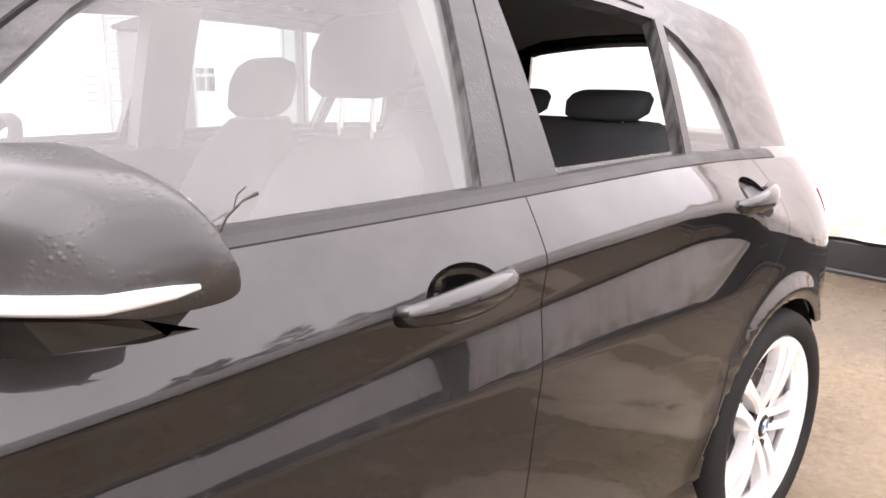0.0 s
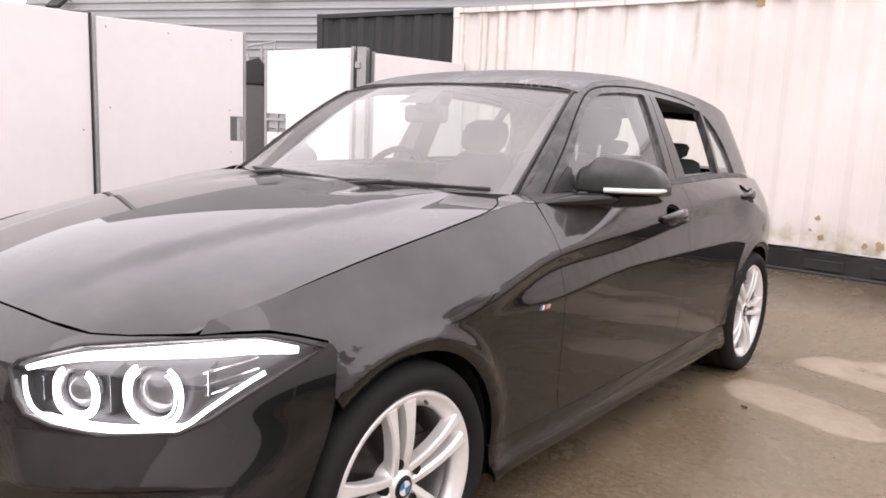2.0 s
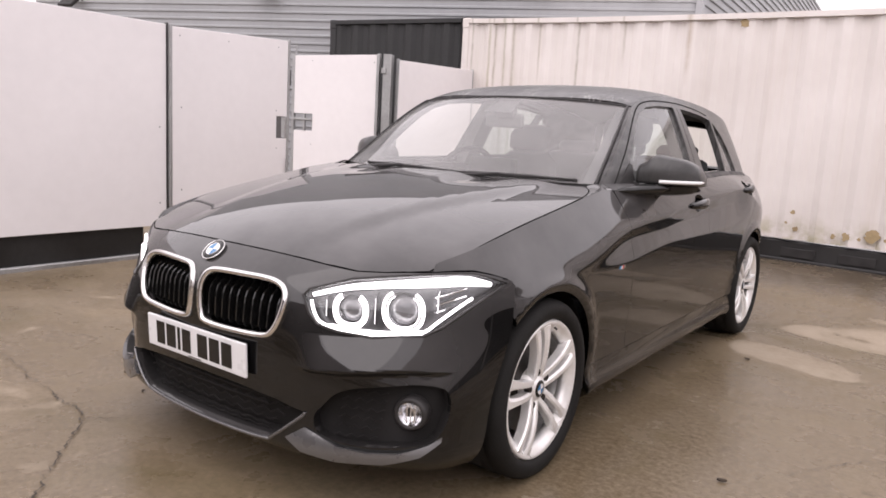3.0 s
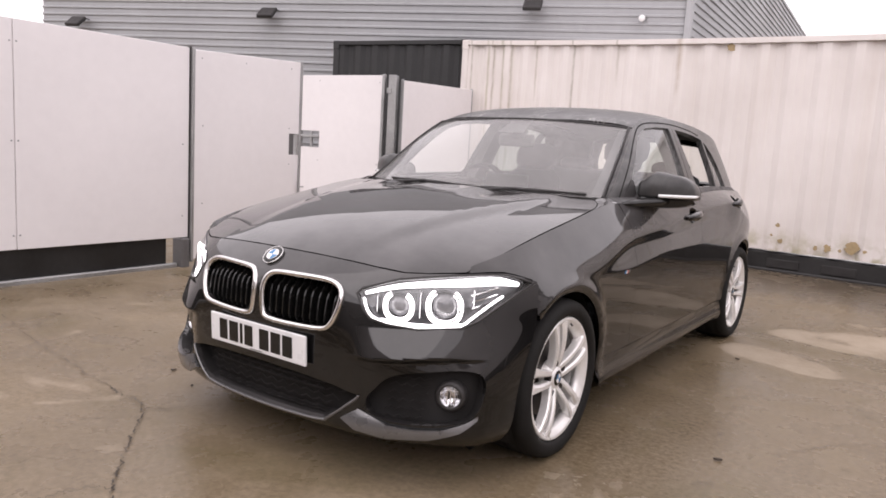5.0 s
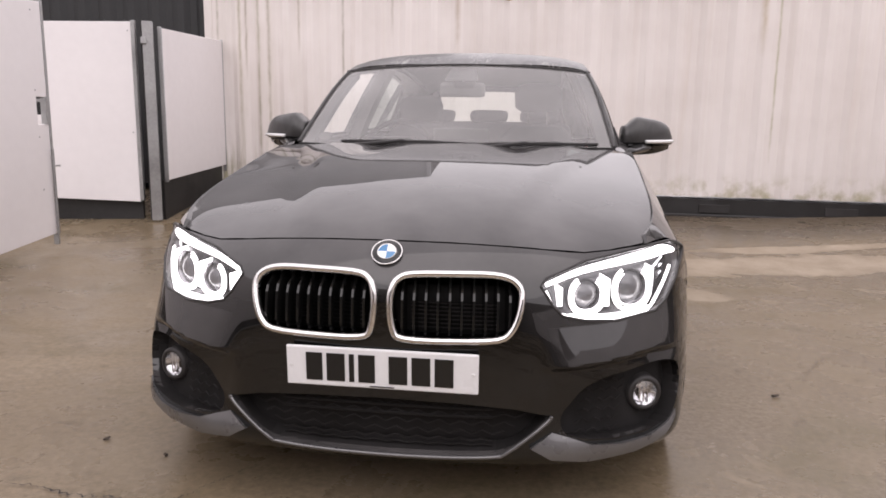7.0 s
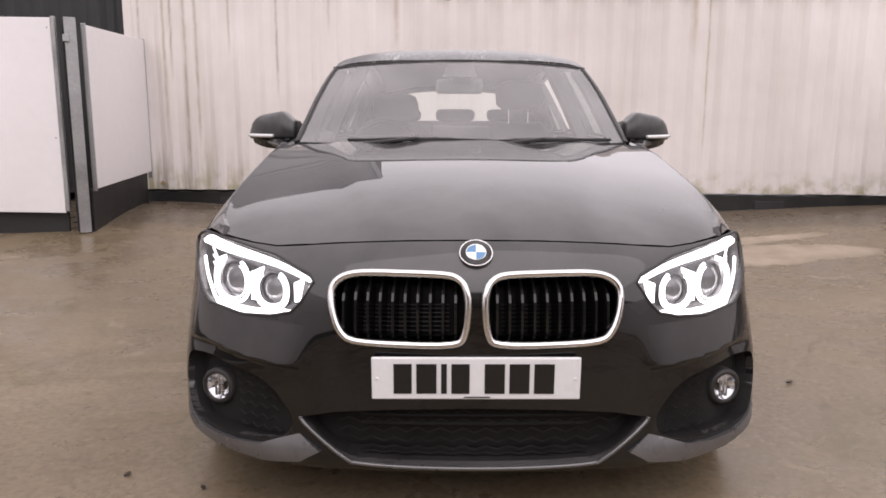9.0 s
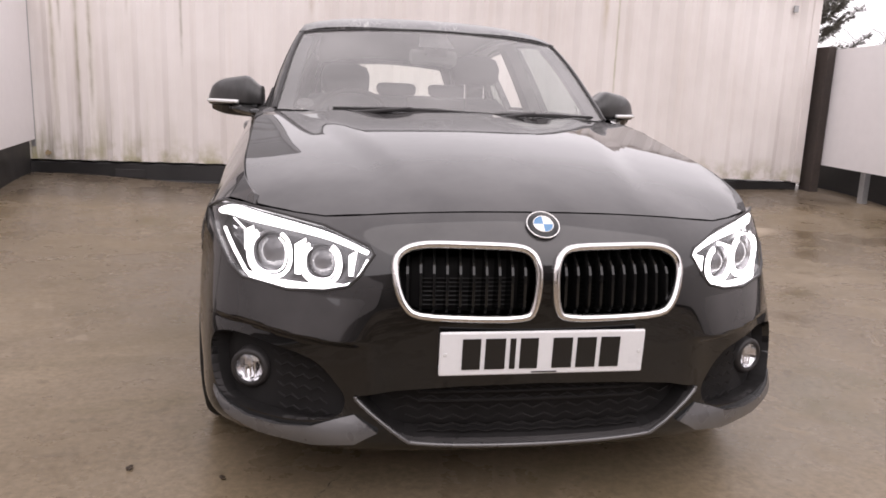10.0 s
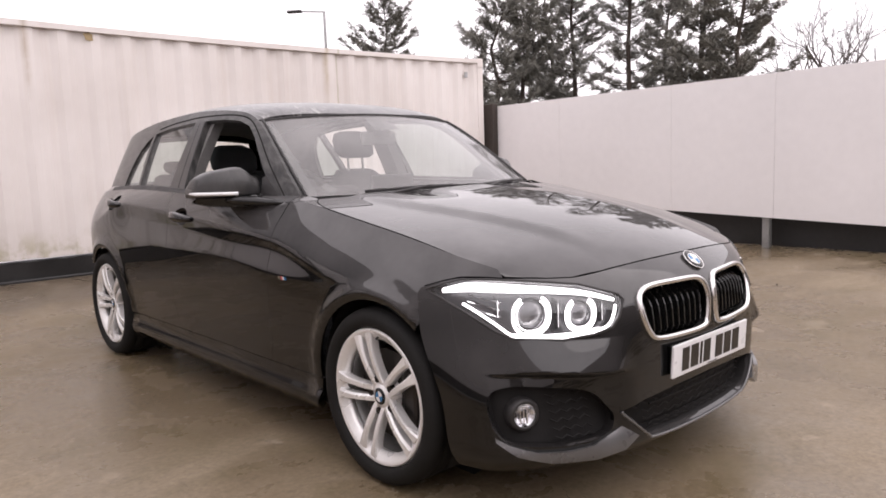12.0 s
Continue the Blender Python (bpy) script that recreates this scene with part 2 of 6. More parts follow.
    moss = mix(n, l, 1.0, moss, ramp(n, l, tex_noise(n, l, coords(n, l, (9, 9, 0.9)), 1.3, 5, 0.65), [(0.46, grey(0)), (0.66, grey(0.9))]), "MULTIPLY")
    col = mix(n, l, moss, col, (0.28, 0.26, 0.13))
    low = ramp(n, l, sep.outputs["Z"], [(0.36, grey(1)), (0.62, grey(0.0))])
    green = mix(n, l, 1.0, low, ramp(n, l, chips, [(0.44, grey(0)), (0.62, grey(0.8))]), "MULTIPLY")
    col = mix(n, l, green, col, (0.32, 0.29, 0.15))
    l.new(col, b.inputs["Base Color"])
    bump(n, l, b, mix(n, l, 0.5, fine, chips), 0.12, 0.004)
    return m


def needle_material(name, a, c):
    m = mat(name, a, 0.6)
    n, l, b = nodes_of(m)
    g = n.new("ShaderNodeNewGeometry")
    l.new(ramp(n, l, g.outputs["Random Per Island"], [(0.0, a), (1.0, c)]), b.inputs["Base Color"])
    return m


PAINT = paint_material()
ROOFPAINT = wet_roof_material()
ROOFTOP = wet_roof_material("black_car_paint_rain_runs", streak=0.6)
MISTPAINT = wet_roof_material("black_car_paint_misted", 0.03, 0.042)
GLASS = glass_material("windscreen_glass", (0.92, 0.95, 0.93), 0.03, 0.24)
REARGLASS = glass_material("rear_screen_glass", (0.98, 1.0, 0.97), 0.03, 0.015)
SIDEGLASS = glass_material("side_window_glass", (0.68, 0.77, 0.745), 0.03, 0.165)
LENS = glass_material("clear_lamp_lens", (0.95, 0.95, 0.96), 0.02, 0.01)
TRIM = grained("satin_black_trim", (0.032, 0.030, 0.030), 0.45, scale=180, Specular_IOR_Level=0.35)
PLASTIC = grained("black_plastic", (0.017, 0.016, 0.016), 0.55, scale=220, strength=0.2, Specular_IOR_Level=0.12)
GLOSSBLACK = mat("gloss_black_plastic", (0.008, 0.008, 0.008), 0.12)
CHROME = grained("brushed_chrome", (0.78, 0.77, 0.76), 0.16, 1.0, scale=90, spread=0.06, strength=0.02)
SATIN = grained("grey_metallic_lip_paint", (0.13, 0.128, 0.13), 0.32, 0.5, scale=140, spread=0.12, strength=0.03, Coat_Weight=0.7)
ALLOY = grained("silver_alloy", (0.84, 0.83, 0.82), 0.34, 0.4, scale=70, spread=0.1, strength=0.03)
ALLOYSHADED = grained("grey_alloy_barrel", (0.26, 0.255, 0.25), 0.4, 0.6, scale=70)
RUBBER = grained("tyre_rubber", (0.013, 0.0125, 0.012), 0.75, scale=120, spread=0.4, strength=0.25, Specular_IOR_Level=0.2)
DISC = grained("cast_brake_disc", (0.05, 0.045, 0.042), 0.4, 0.9, scale=80)
FABRIC = grained("dark_seat_fabric", (0.034, 0.034, 0.036), 0.85, scale=160, spread=0.4, strength=0.4)
HEADLINE = grained("grey_headlining", (0.16, 0.155, 0.15), 0.9, scale=140)
WHITEPLATE = grained("white_reflective_plate", (0.75, 0.75, 0.76), 0.35, scale=90, spread=0.05, strength=0.02)
DRL = glow("daytime_light", (1.0, 0.98, 0.97), 2.6)
LITBOWL = mat("lamp_bowl", (0.4, 0.4, 0.41), 0.25, 0.9)
AMBERWHITE = mat("indicator_lens_white", (0.72, 0.72, 0.72), 0.2, Coat_Weight=1.0)
RED = mat("red_lamp_lens", (0.35, 0.01, 0.012), 0.12, Coat_Weight=1.0)
BLUE = mat("badge_blue", (0.03, 0.17, 0.36), 0.25, Coat_Weight=1.0)
WHITE = mat("badge_white", (0.75, 0.75, 0.75), 0.25, Coat_Weight=1.0)
REDSTRIPE = mat("badge_red", (0.4, 0.02, 0.03), 0.3)
LAMPHOUSE = mat("grey_lamp_housing", (0.055, 0.055, 0.057), 0.25, 0.6)
LENSGLASS = mat("projector_lens", (0.11, 0.11, 0.115), 0.12, 0.0, Coat_Weight=1.0)
REFLECTOR = mat("lamp_reflector_silver", (0.75, 0.75, 0.76), 0.12, 1.0)
MIRRORGLASS = mat("mirror_silvering", (0.85, 0.85, 0.85), 0.02, 1.0)
CONCRETE = concrete_material()
CRACK = grained("dark_crack_filling", (0.035, 0.028, 0.022), 0.8, scale=60)
CONTAINER = container_material()
FLAKED = grained("flaked_paint_primer", (0.36, 0.27, 0.15), 0.8, scale=45, spread=0.35, strength=0.4)
DARKBOX = grained("dark_grey_container_paint", (0.014, 0.014, 0.0145), 0.55, scale=20, spread=0.35)
BLACKBASE = grained("black_base_panel", (0.016, 0.015, 0.015), 0.5, scale=24, spread=0.5, strength=0.3)
WHITEBOARD = grained("white_gate_sheet", (0.765, 0.735, 0.74), 0.42, scale=12, spread=0.045, strength=0.03)
FENCEWHITE = grained("white_hoarding_sheet", (0.76, 0.735, 0.735), 0.5, scale=10, spread=0.05, strength=0.03)
GALV = grained("galvanised_steel", (0.36, 0.36, 0.36), 0.45, 0.7, scale=40, spread=0.25)
CLADDING = grained("grey_metal_cladding", (0.33, 0.335, 0.345), 0.5, scale=9, spread=0.1, strength=0.03)
FARWALL = grained("dark_brown_brick_wall", (0.055, 0.045, 0.04), 0.85, scale=7, spread=0.35, strength=0.3)
DRYLEAF = grained("dry_brown_leaf", (0.05, 0.032, 0.018), 0.7, scale=60, spread=0.4)
STOREGREY = grained("grey_plastic_bin", (0.11, 0.105, 0.105), 0.6, scale=30, spread=0.2)
TIMBER = grained("dark_timber", (0.04, 0.03, 0.025), 0.8, scale=30, spread=0.4)
BARK = grained("pine_bark", (0.055, 0.042, 0.034), 0.9, scale=16, spread=0.5, strength=0.6, dist=0.02)
PINE = needle_material("pine_needles", (0.115, 0.112, 0.098), (0.25, 0.24, 0.205))
TWIG = grained("bare_twigs", (0.075, 0.062, 0.055), 0.9, scale=20, spread=0.4)


# ---- building blocks ----
def link_mesh(name, bm, material, parent=None, label="", smooth=False):
    me = bpy.data.meshes.new(name)
    if smooth:
        for f in bm.faces:
            f.smooth = True
    bm.to_mesh(me)
    bm.free()
    for m in (material if isinstance(material, (list, tuple)) else [material]):
        me.materials.append(m)
    ob = new(name, me)
    if parent is not None:
        ob.parent = parent
    if label:
        ob["label"] = label
    return ob


def part(name, bm, material, parent, label="", smooth=False):
    return link_mesh(name, bm, material, parent, label, smooth)


def add_box(bm, lo, hi, bevel=0.0, m=None, seg=1):
    before = set(bm.verts)
    c = [(a + b) / 2 for a, b in zip(lo, hi)]
    s = [abs(b - a) for a, b in zip(lo, hi)]
    r = bmesh.ops.create_cube(bm, size=1.0, matrix=Matrix.Translation(c) @ Matrix.Diagonal((*s, 1)))
    if bevel:
        es = list({e for v in r["verts"] for e in v.link_edges})
        bmesh.ops.bevel(bm, geom=es, offset=bevel, segments=seg, affect="EDGES", profile=0.5)
    vs = [v for v in bm.verts if v not in before]
    if m is not None:
        bmesh.ops.transform(bm, matrix=m, verts=vs)
    return vs


def boxed(lo, hi, bevel=0.0, m=None, seg=1):
    bm = bmesh.new()
    add_box(bm, lo, hi, bevel, m, seg)
    return bm


def add_ring_loft(bm, rings, closed_ring=True, caps=True, closed_path=False):
    """Skin over a row of rings of equal length."""
    rows = [[bm.verts.new(p) for p in r] for r in rings]
    n = len(rows[0])
    pairs = list(zip(rows, rows[1:])) + ([(rows[-1], rows[0])] if closed_path else [])
    for a, b in pairs:
        for k in range(n if closed_ring else n - 1):
            j = (k + 1) % n
            bm.faces.new((a[k], a[j], b[j], b[k]))
    if caps and closed_ring and not closed_path:
        bm.faces.new(rows[0][::-1])
        bm.faces.new(rows[-1])
    return rows


def tube(path, radius, sides=8, closed=False, flat=1.0, up=None):
    """A bar along a path; radius may be a number or a list."""
    bm = bmesh.new()
    add_tube(bm, path, radius, sides, closed, flat, up)
    return bm


def add_tube(bm, path, radius, sides=8, closed=False, flat=1.0, up=None):
    pts = [Vector(p) for p in path]
    n = len(pts)
    rings = []
    for k, p in enumerate(pts):
        a = pts[(k - 1) % n] if closed or k else pts[k]
        b = pts[(k + 1) % n] if closed or k < n - 1 else pts[k]
        d = (b - a).normalized()
        ref = Vector(up[k] if isinstance(up, list) else up) if up is not None else (Vector((0, 0, 1)) if abs(d.z) < 0.9 else Vector((1, 0, 0)))
        s = d.cross(ref).normalized()
        t = s.cross(d).normalized()
        r = radius[k] if isinstance(radius, (list, tuple)) else radius
        rings.append([p + s * (r * math.cos(q)) + t * (r * flat * math.sin(q)) for q in (2 * math.pi * (j + 0.5) / sides for j in range(sides))])
    add_ring_loft(bm, rings, True, not closed, closed)


def lathe(profile, steps=48, axis="x"):
    """Turn a profile of (along, radius) round an axis."""
    bm = bmesh.new()
    rings = []
    for k in range(steps):
        q = 2 * math.pi * k / steps
        c, s = math.cos(q), math.sin(q)
        rings.append([(a, r * c, r * s) for a, r in profile])
    add_ring_loft(bm, rings, False, False, True)
    bmesh.ops.remove_doubles(bm, verts=bm.verts, dist=1e-6)
    bmesh.ops.recalc_face_normals(bm, faces=bm.faces)
    return bm


class Spline:
    """Natural cubic through (knot, value); values may be rows."""

    def __init__(self, pts):
        self.x = np.array([p[0] for p in pts], float)
        self.y = np.array([p[1] for p in pts], float)
        x, y = self.x, self.y
        n = len(x)
        h = np.diff(x)
        a = np.eye(n)
        r = np.zeros_like(y)
        for k in range(1, n - 1):
            a[k, k - 1], a[k, k], a[k, k + 1] = h[k - 1], 2 * (h[k - 1] + h[k]), h[k]
            r[k] = 6 * ((y[k + 1] - y[k]) / h[k] - (y[k] - y[k - 1]) / h[k - 1])
        self.m = np.linalg.solve(a, r)

    def __call__(self, v):
        x, y, m = self.x, self.y, self.m
        k = int(min(max(np.searchsorted(x, v) - 1, 0), len(x) - 2))
        h = x[k + 1] - x[k]
        a, b = (x[k + 1] - v) / h, (v - x[k]) / h
        if v < x[0] or v > x[-1]:
            e = 0 if v < x[0] else 1
            slope = (y[k + 1] - y[k]) / h + h / 6 * (-(2 * m[k] + m[k + 1]) if e == 0 else (m[k] + 2 * m[k + 1]))
            return y[k + e] + slope * (v - x[k + e])
        return a * y[k] + b * y[k + 1] + ((a ** 3 - a) * m[k] + (b ** 3 - b) * m[k + 1]) * h * h / 6


def rounded(pts, steps=4, closed=True):
    """A smooth outline through a few points."""
    p = [Vector(q) for q in pts]
    n = len(p)
    out = []
    for k in range(n if closed else n - 1):
        a, b, c, d = (p[(k + j - 1) % n] if closed else p[min(max(k + j - 1, 0), n - 1)] for j in range(4))
        for s in range(steps):
            t = s / steps
            out.append(0.5 * (2 * b + (c - a) * t + (2 * a - 5 * b + 4 * c - d) * t * t + (3 * b - a - 3 * c + d) * t ** 3))
    if not closed:
        out.append(p[-1])
    return [tuple(q) for q in out]


def ellipse(cx, cy, rx, ry, n=20):
    return [(cx + rx * math.cos(2 * math.pi * k / n), cy + ry * math.sin(2 * math.pi * k / n)) for k in range(n)]


def shrink(poly, d):
    area = sum(a[0] * b[1] - b[0] * a[1] for a, b in zip(poly, poly[1:] + poly[:1]))
    sgn = 1 if area > 0 else -1
    out = []
    n = len(poly)
    for k in range(n):
        a, b, c = (Vector(poly[(k + j) % n]) for j in (-1, 0, 1))
        e, f = (b - a), (c - b)
        if e.length < 1e-9 or f.length < 1e-9:
            out.append(tuple(b))
            continue
        e.normalize(), f.normalize()
        m = Vector((-e.y - f.y, e.x + f.x)) * sgn
        k2 = max(0.35, (1 + e.dot(f)) / 2) ** 0.5
        out.append(tuple(b + m.normalized() * (d / k2)) if m.length > 1e-6 else tuple(b))
    return out


from mathutils.geometry import delaunay_2d_cdt


def inside(px, py, poly):
    """Even-odd test of many points against one outline."""
    hit = np.zeros(len(px), bool)
    for (x0, y0), (x1, y1) in zip(poly, poly[1:] + poly[:1]):
        if y0 != y1:
            cross = ((y0 > py) != (y1 > py)) & (px < (x1 - x0) * (py - y0) / (y1 - y0) + x0)
            hit ^= cross
    return hit


def near_edge(px, py, poly):
    best = np.full(len(px), 1e9)
    for (x0, y0), (x1, y1) in zip(poly, poly[1:] + poly[:1]):
        dx, dy = x1 - x0, y1 - y0
        t = np.clip(((px - x0) * dx + (py - y0) * dy) / max(dx * dx + dy * dy, 1e-12), 0, 1)
        best = np.minimum(best, np.hypot(px - x0 - t * dx, py - y0 - t * dy))
    return best


def panel(name, poly, fn, material, parent, holes=(), step=(0.05, 0.05), depth=0.014, gap=0.0018, out=(0, 0, 1), label="", mirror=False, kind=part):
    """A pressed sheet: the outline poly, less the holes, of the surface fn(u, v), with turned-in edges."""
    su, sv = step
    loops = []
    for lp in [shrink(list(poly), gap) if gap else list(poly)] + [list(h) for h in holes]:
        fine = []
        for (u0, v0), (u1, v1) in zip(lp, lp[1:] + lp[:1]):
            n = max(1, math.ceil(math.hypot((u1 - u0) / su, (v1 - v0) / sv)))
            fine += [((u0 + (u1 - u0) * k / n) / su, (v0 + (v1 - v0) * k / n) / sv) for k in range(n)]
        loops.append(fine)
    outer = np.array(loops[0])
    lo, hi = np.floor(outer.min(0)), np.ceil(outer.max(0))
    gx, gy = np.meshgrid(np.arange(lo[0], hi[0] + 1), np.arange(lo[1], hi[1] + 1))
    gx, gy = gx.ravel() + 0.003, gy.ravel() + 0.007
    keep = inside(gx, gy, loops[0])
    for lp in loops:
        keep &= near_edge(gx, gy, lp) > 0.4
    for lp in loops[1:]:
        keep &= ~inside(gx, gy, lp)
    pts, edges = [], []
    for lp in loops:
        base = len(pts)
        pts += [Vector(p) for p in lp]
        edges += [(base + k, base + (k + 1) % len(lp)) for k in range(len(lp))]
    pts += [Vector((float(x), float(y))) for x, y in zip(gx[keep], gy[keep])]
    vco, _, tris, _, _, _ = delaunay_2d_cdt(pts, edges, [], 0, 1e-5)
    cx = np.array([sum(vco[k].x for k in t) / len(t) for t in tris])
    cy = np.array([sum(vco[k].y for k in t) / len(t) for t in tris])
    good = inside(cx, cy, loops[0])
    for lp in loops[1:]:
        good &= ~inside(cx, cy, lp)
    bm = bmesh.new()
    vs = [bm.verts.new((c.x * su, c.y * sv, 0)) for c in vco]
    for t, ok in zip(tris, good):
        if ok:
            bm.faces.new([vs[k] for k in t])
    for v in vs:
        if not v.link_faces:
            bm.verts.remove(v)
    normals, e = {}, 1e-3
    for v in bm.verts:
        u, w = v.co.x, v.co.y
        p = Vector(fn(u, w))
        nu, nw = Vector(fn(u + e, w)) - Vector(fn(u - e, w)), Vector(fn(u, w + e)) - Vector(fn(u, w - e))
        nn = nu.cross(nw).normalized()
        if nn.dot(Vector(out)) < 0:
            nn = -nn
        normals[v] = nn
        v.co = p
    bm.normal_update()
    for f in bm.faces:
        if f.normal.dot(normals[f.verts[0]]) < 0:
            f.normal_flip()
        f.smooth = True
    if depth:
        rim = [ed for ed in bm.edges if len(ed.link_faces) == 1]
        src = {v for ed in rim for v in ed.verts}
        low = {v: bm.verts.new(v.co - normals[v] * depth) for v in src}
        for v in src:
            normals[low[v]] = normals[v]
        for ed in rim:
            lp = ed.link_loops[0]
            a, b = lp.vert, lp.link_loop_next.vert
            f = bm.faces.new((b, a, low[a], low[b]))
            f.smooth = False
            f.material_index = 0
            ed.smooth = False
    bm.verts.index_update()
    order = [tuple(normals[v]) for v in bm.verts]
    me = bpy.data.meshes.new(name)
    bm.to_mesh(me)
    bm.free()
    me.materials.append(material)
    sharp_loops = []
    for poly_ in me.polygons:
        for li in poly_.loop_indices:
            sharp_loops.append(order[me.loops[li].vertex_index] if poly_.use_smooth else tuple(poly_.normal))
    me.normals_split_custom_set(sharp_loops)
    ob = new(name, me)
    ob.parent = parent
    if label:
        ob["label"] = label
    return [ob, flipped(ob)] if mirror else ob


def flipped(ob, parent=None):
    """The mirror twin of a part, on the other side of x = 0."""
    me = ob.data.copy()
    co = np.empty(len(me.vertices) * 3)
    me.vertices.foreach_get("co", co)
    nor = np.empty(len(me.loops) * 3)
    me.corner_normals.foreach_get("vector", nor)
    co[0::3] *= -1
    me.vertices.foreach_set("co", co)
    nor = nor.reshape(-1, 3)
    nor[:, 0] *= -1
    starts = [(p.loop_start, p.loop_total) for p in me.polygons]
    me.flip_normals()
    for s, c in starts:
        nor[s + 1:s + c] = nor[s + 1:s + c][::-1].copy()
    if me.has_custom_normals:
        me.normals_split_custom_set([tuple(v) for v in nor])
    me.update()
    tw = new(ob.name.split(".")[0], me)
    tw.parent = parent or ob.parent
    if "label" in ob:
        tw["label"] = ob["label"]
    return tw


def twin(ob):
    """Mirror a part with its own pieces."""
    tw = flipped(ob)
    for c in list(ob.children):
        flipped(c, tw)
    return tw


def thing(name, label, category, group="", kind=""):
    return tagged(new(name), label, category, group, kind)
# ---- ground ----
def ease(v):
    v = min(max(v, 0.0), 1.0)
    return v * v * (3 - 2 * v)


def ground_height(x, y):
    return 0.16 * ease((y - 2.9) / 2.3) + 0.07 * ease((-x - 1.4) / 1.8) + 0.11 * ease((x - 2.0) / 3.0)


def build_ground():
    near = [k * 0.25 - 8 for k in range(65)]
    far = [12, 18, 30, 60, 120, 300, 900]
    xs = [-v for v in reversed(far)] + near + far
    bm = bmesh.new()
    grid = [[bm.verts.new((x, y, ground_height(x, y) + 0.004 * noise.noise((x * 0.9, y * 0.9, 3)))) for x in xs] for y in xs]
    for a, b in zip(grid, grid[1:]):
        for k in range(len(xs) - 1):
            bm.faces.new((a[k], a[k + 1], b[k + 1], b[k]))
    return tagged(link_mesh("ground", bm, CONCRETE, smooth=True), "wet brown-stained concrete yard with pale dry patches", "ground", kind="structure")


build_ground()


def build_crack(points, width, seed):
    rng = random.Random(seed)
    bm = bmesh.new()
    rows = []
    pts = rounded(points, 11, closed=False)
    for k, (x, y) in enumerate(pts):
        a, b = pts[max(k - 1, 0)], pts[min(k + 1, len(pts) - 1)]
        d = Vector((b[0] - a[0], b[1] - a[1])).normalized()
        j = rng.uniform(-0.010, 0.010)
        w = width * rng.choice((0.12, 0.3, 0.5, 0.75, 0.9)) * rng.uniform(0.7, 1.1)
        x, y = x - d.y * j, y + d.x * j
        rows.append([bm.verts.new((x + s * d.y * w, y - s * d.x * w, ground_height(x, y) + 0.0065)) for s in (-1, 1)])
    for a, b in zip(rows, rows[1:]):
        bm.faces.new((a[0], a[1], b[1], b[0]))
    return tagged(link_mesh("crack", bm, CRACK), "dark crack running through the yard concrete", "crack", "cracks in the concrete", "structure")


build_crack([(0.10, -1.44), (-0.07, -1.32), (-0.15, -1.27), (-0.23, -1.20), (-0.36, -1.10), (-0.50, -0.98), (-0.59, -0.89), (-0.70, -0.81), (-0.82, -0.77), (-0.92, -0.78), (-1.07, -0.75)], 0.0050, 1)
build_crack([(-1.07, -0.75), (-1.25, -0.74), (-1.50, -0.70), (-1.89, -0.67), (-2.23, -0.62), (-2.7, -0.55)], 0.0028, 6)
build_crack([(-0.70, -0.81), (-0.65, -0.78), (-0.61, -0.73)], 0.0042, 2)
build_crack([(-0.61, -0.73), (-0.57, -0.66), (-0.53, -0.60), (-0.47, -0.51)], 0.0018, 7)
build_crack([(-0.11, -1.29), (-0.18, -1.33), (-0.21, -1.39), (-0.22, -1.50)], 0.0026, 3)
build_crack([(1.55, 0.6), (1.75, 0.95), (2.0, 1.2)], 0.002, 4)
build_crack([(1.2, 1.3), (1.5, 1.45), (1.9, 1.5)], 0.0015, 5)


def dry_leaf(x, y, size, turn):
    """A small curled leaf lying on the concrete."""
    bm = bmesh.new()
    rows = []
    for k in range(6):
        t = k / 5
        w = 0.32 * math.sin(math.pi * (0.06 + 0.9 * t)) ** 0.8
        rows.append([bm.verts.new(((t - 0.5) * size, s * w * size, 0.002 + size * (0.16 * s * s + 0.25 * (t - 0.5) ** 2))) for s in (-1, 0, 1)])
    for a, c in zip(rows, rows[1:]):
        for k in range(2):
            bm.faces.new((a[k], a[k + 1], c[k + 1], c[k]))
    ex = bmesh.ops.extrude_face_region(bm, geom=bm.faces[:])
    bmesh.ops.translate(bm, verts=[q for q in ex["geom"] if isinstance(q, bmesh.types.BMVert)], vec=(0, 0, 0.0012))
    bmesh.ops.recalc_face_normals(bm, faces=bm.faces)
    leaf = tagged(link_mesh("leaf", bm, DRYLEAF, smooth=True), "small dry brown leaf lying on the concrete", "leaf", "fallen leaves")
    leaf.matrix_world = pose(x, y, ground_height(x, y), 0, 0, turn)


for x, y, size, turn in ((1.39, 0.42, 0.035, 20), (-1.06, -0.41, 0.028, 70), (-0.80, -0.49, 0.022, 130), (1.06, 2.10, 0.032, 160), (3.42, 0.41, 0.03, 40), (-1.9, 3.6, 0.03, 95)):
    dry_leaf(x, y, size, turn)


# ---- white shipping container behind the car ----
def corrugated(bm, x0, x1, z0, z1, y=0.0, pitch=0.278, deep=0.034):
    """A container's trapezoid-ribbed side in the plane y, ribs upright."""
    xs, k = [], 0
    x = x0
    while x < x1 - 1e-6:
        for f, d in ((0.0, 0), (0.27, 0), (0.5, deep), (0.77, deep)):
            if x + f * pitch <= x1:
                xs.append((x + f * pitch, d))
        x += pitch
    xs.append((x1, 0))
    rows = [[bm.verts.new((a, y + d, z)) for a, d in xs] for z in (z0, z1)]
    for k in range(len(xs) - 1):
        bm.faces.new((rows[0][k], rows[0][k + 1], rows[1][k + 1], rows[1][k]))


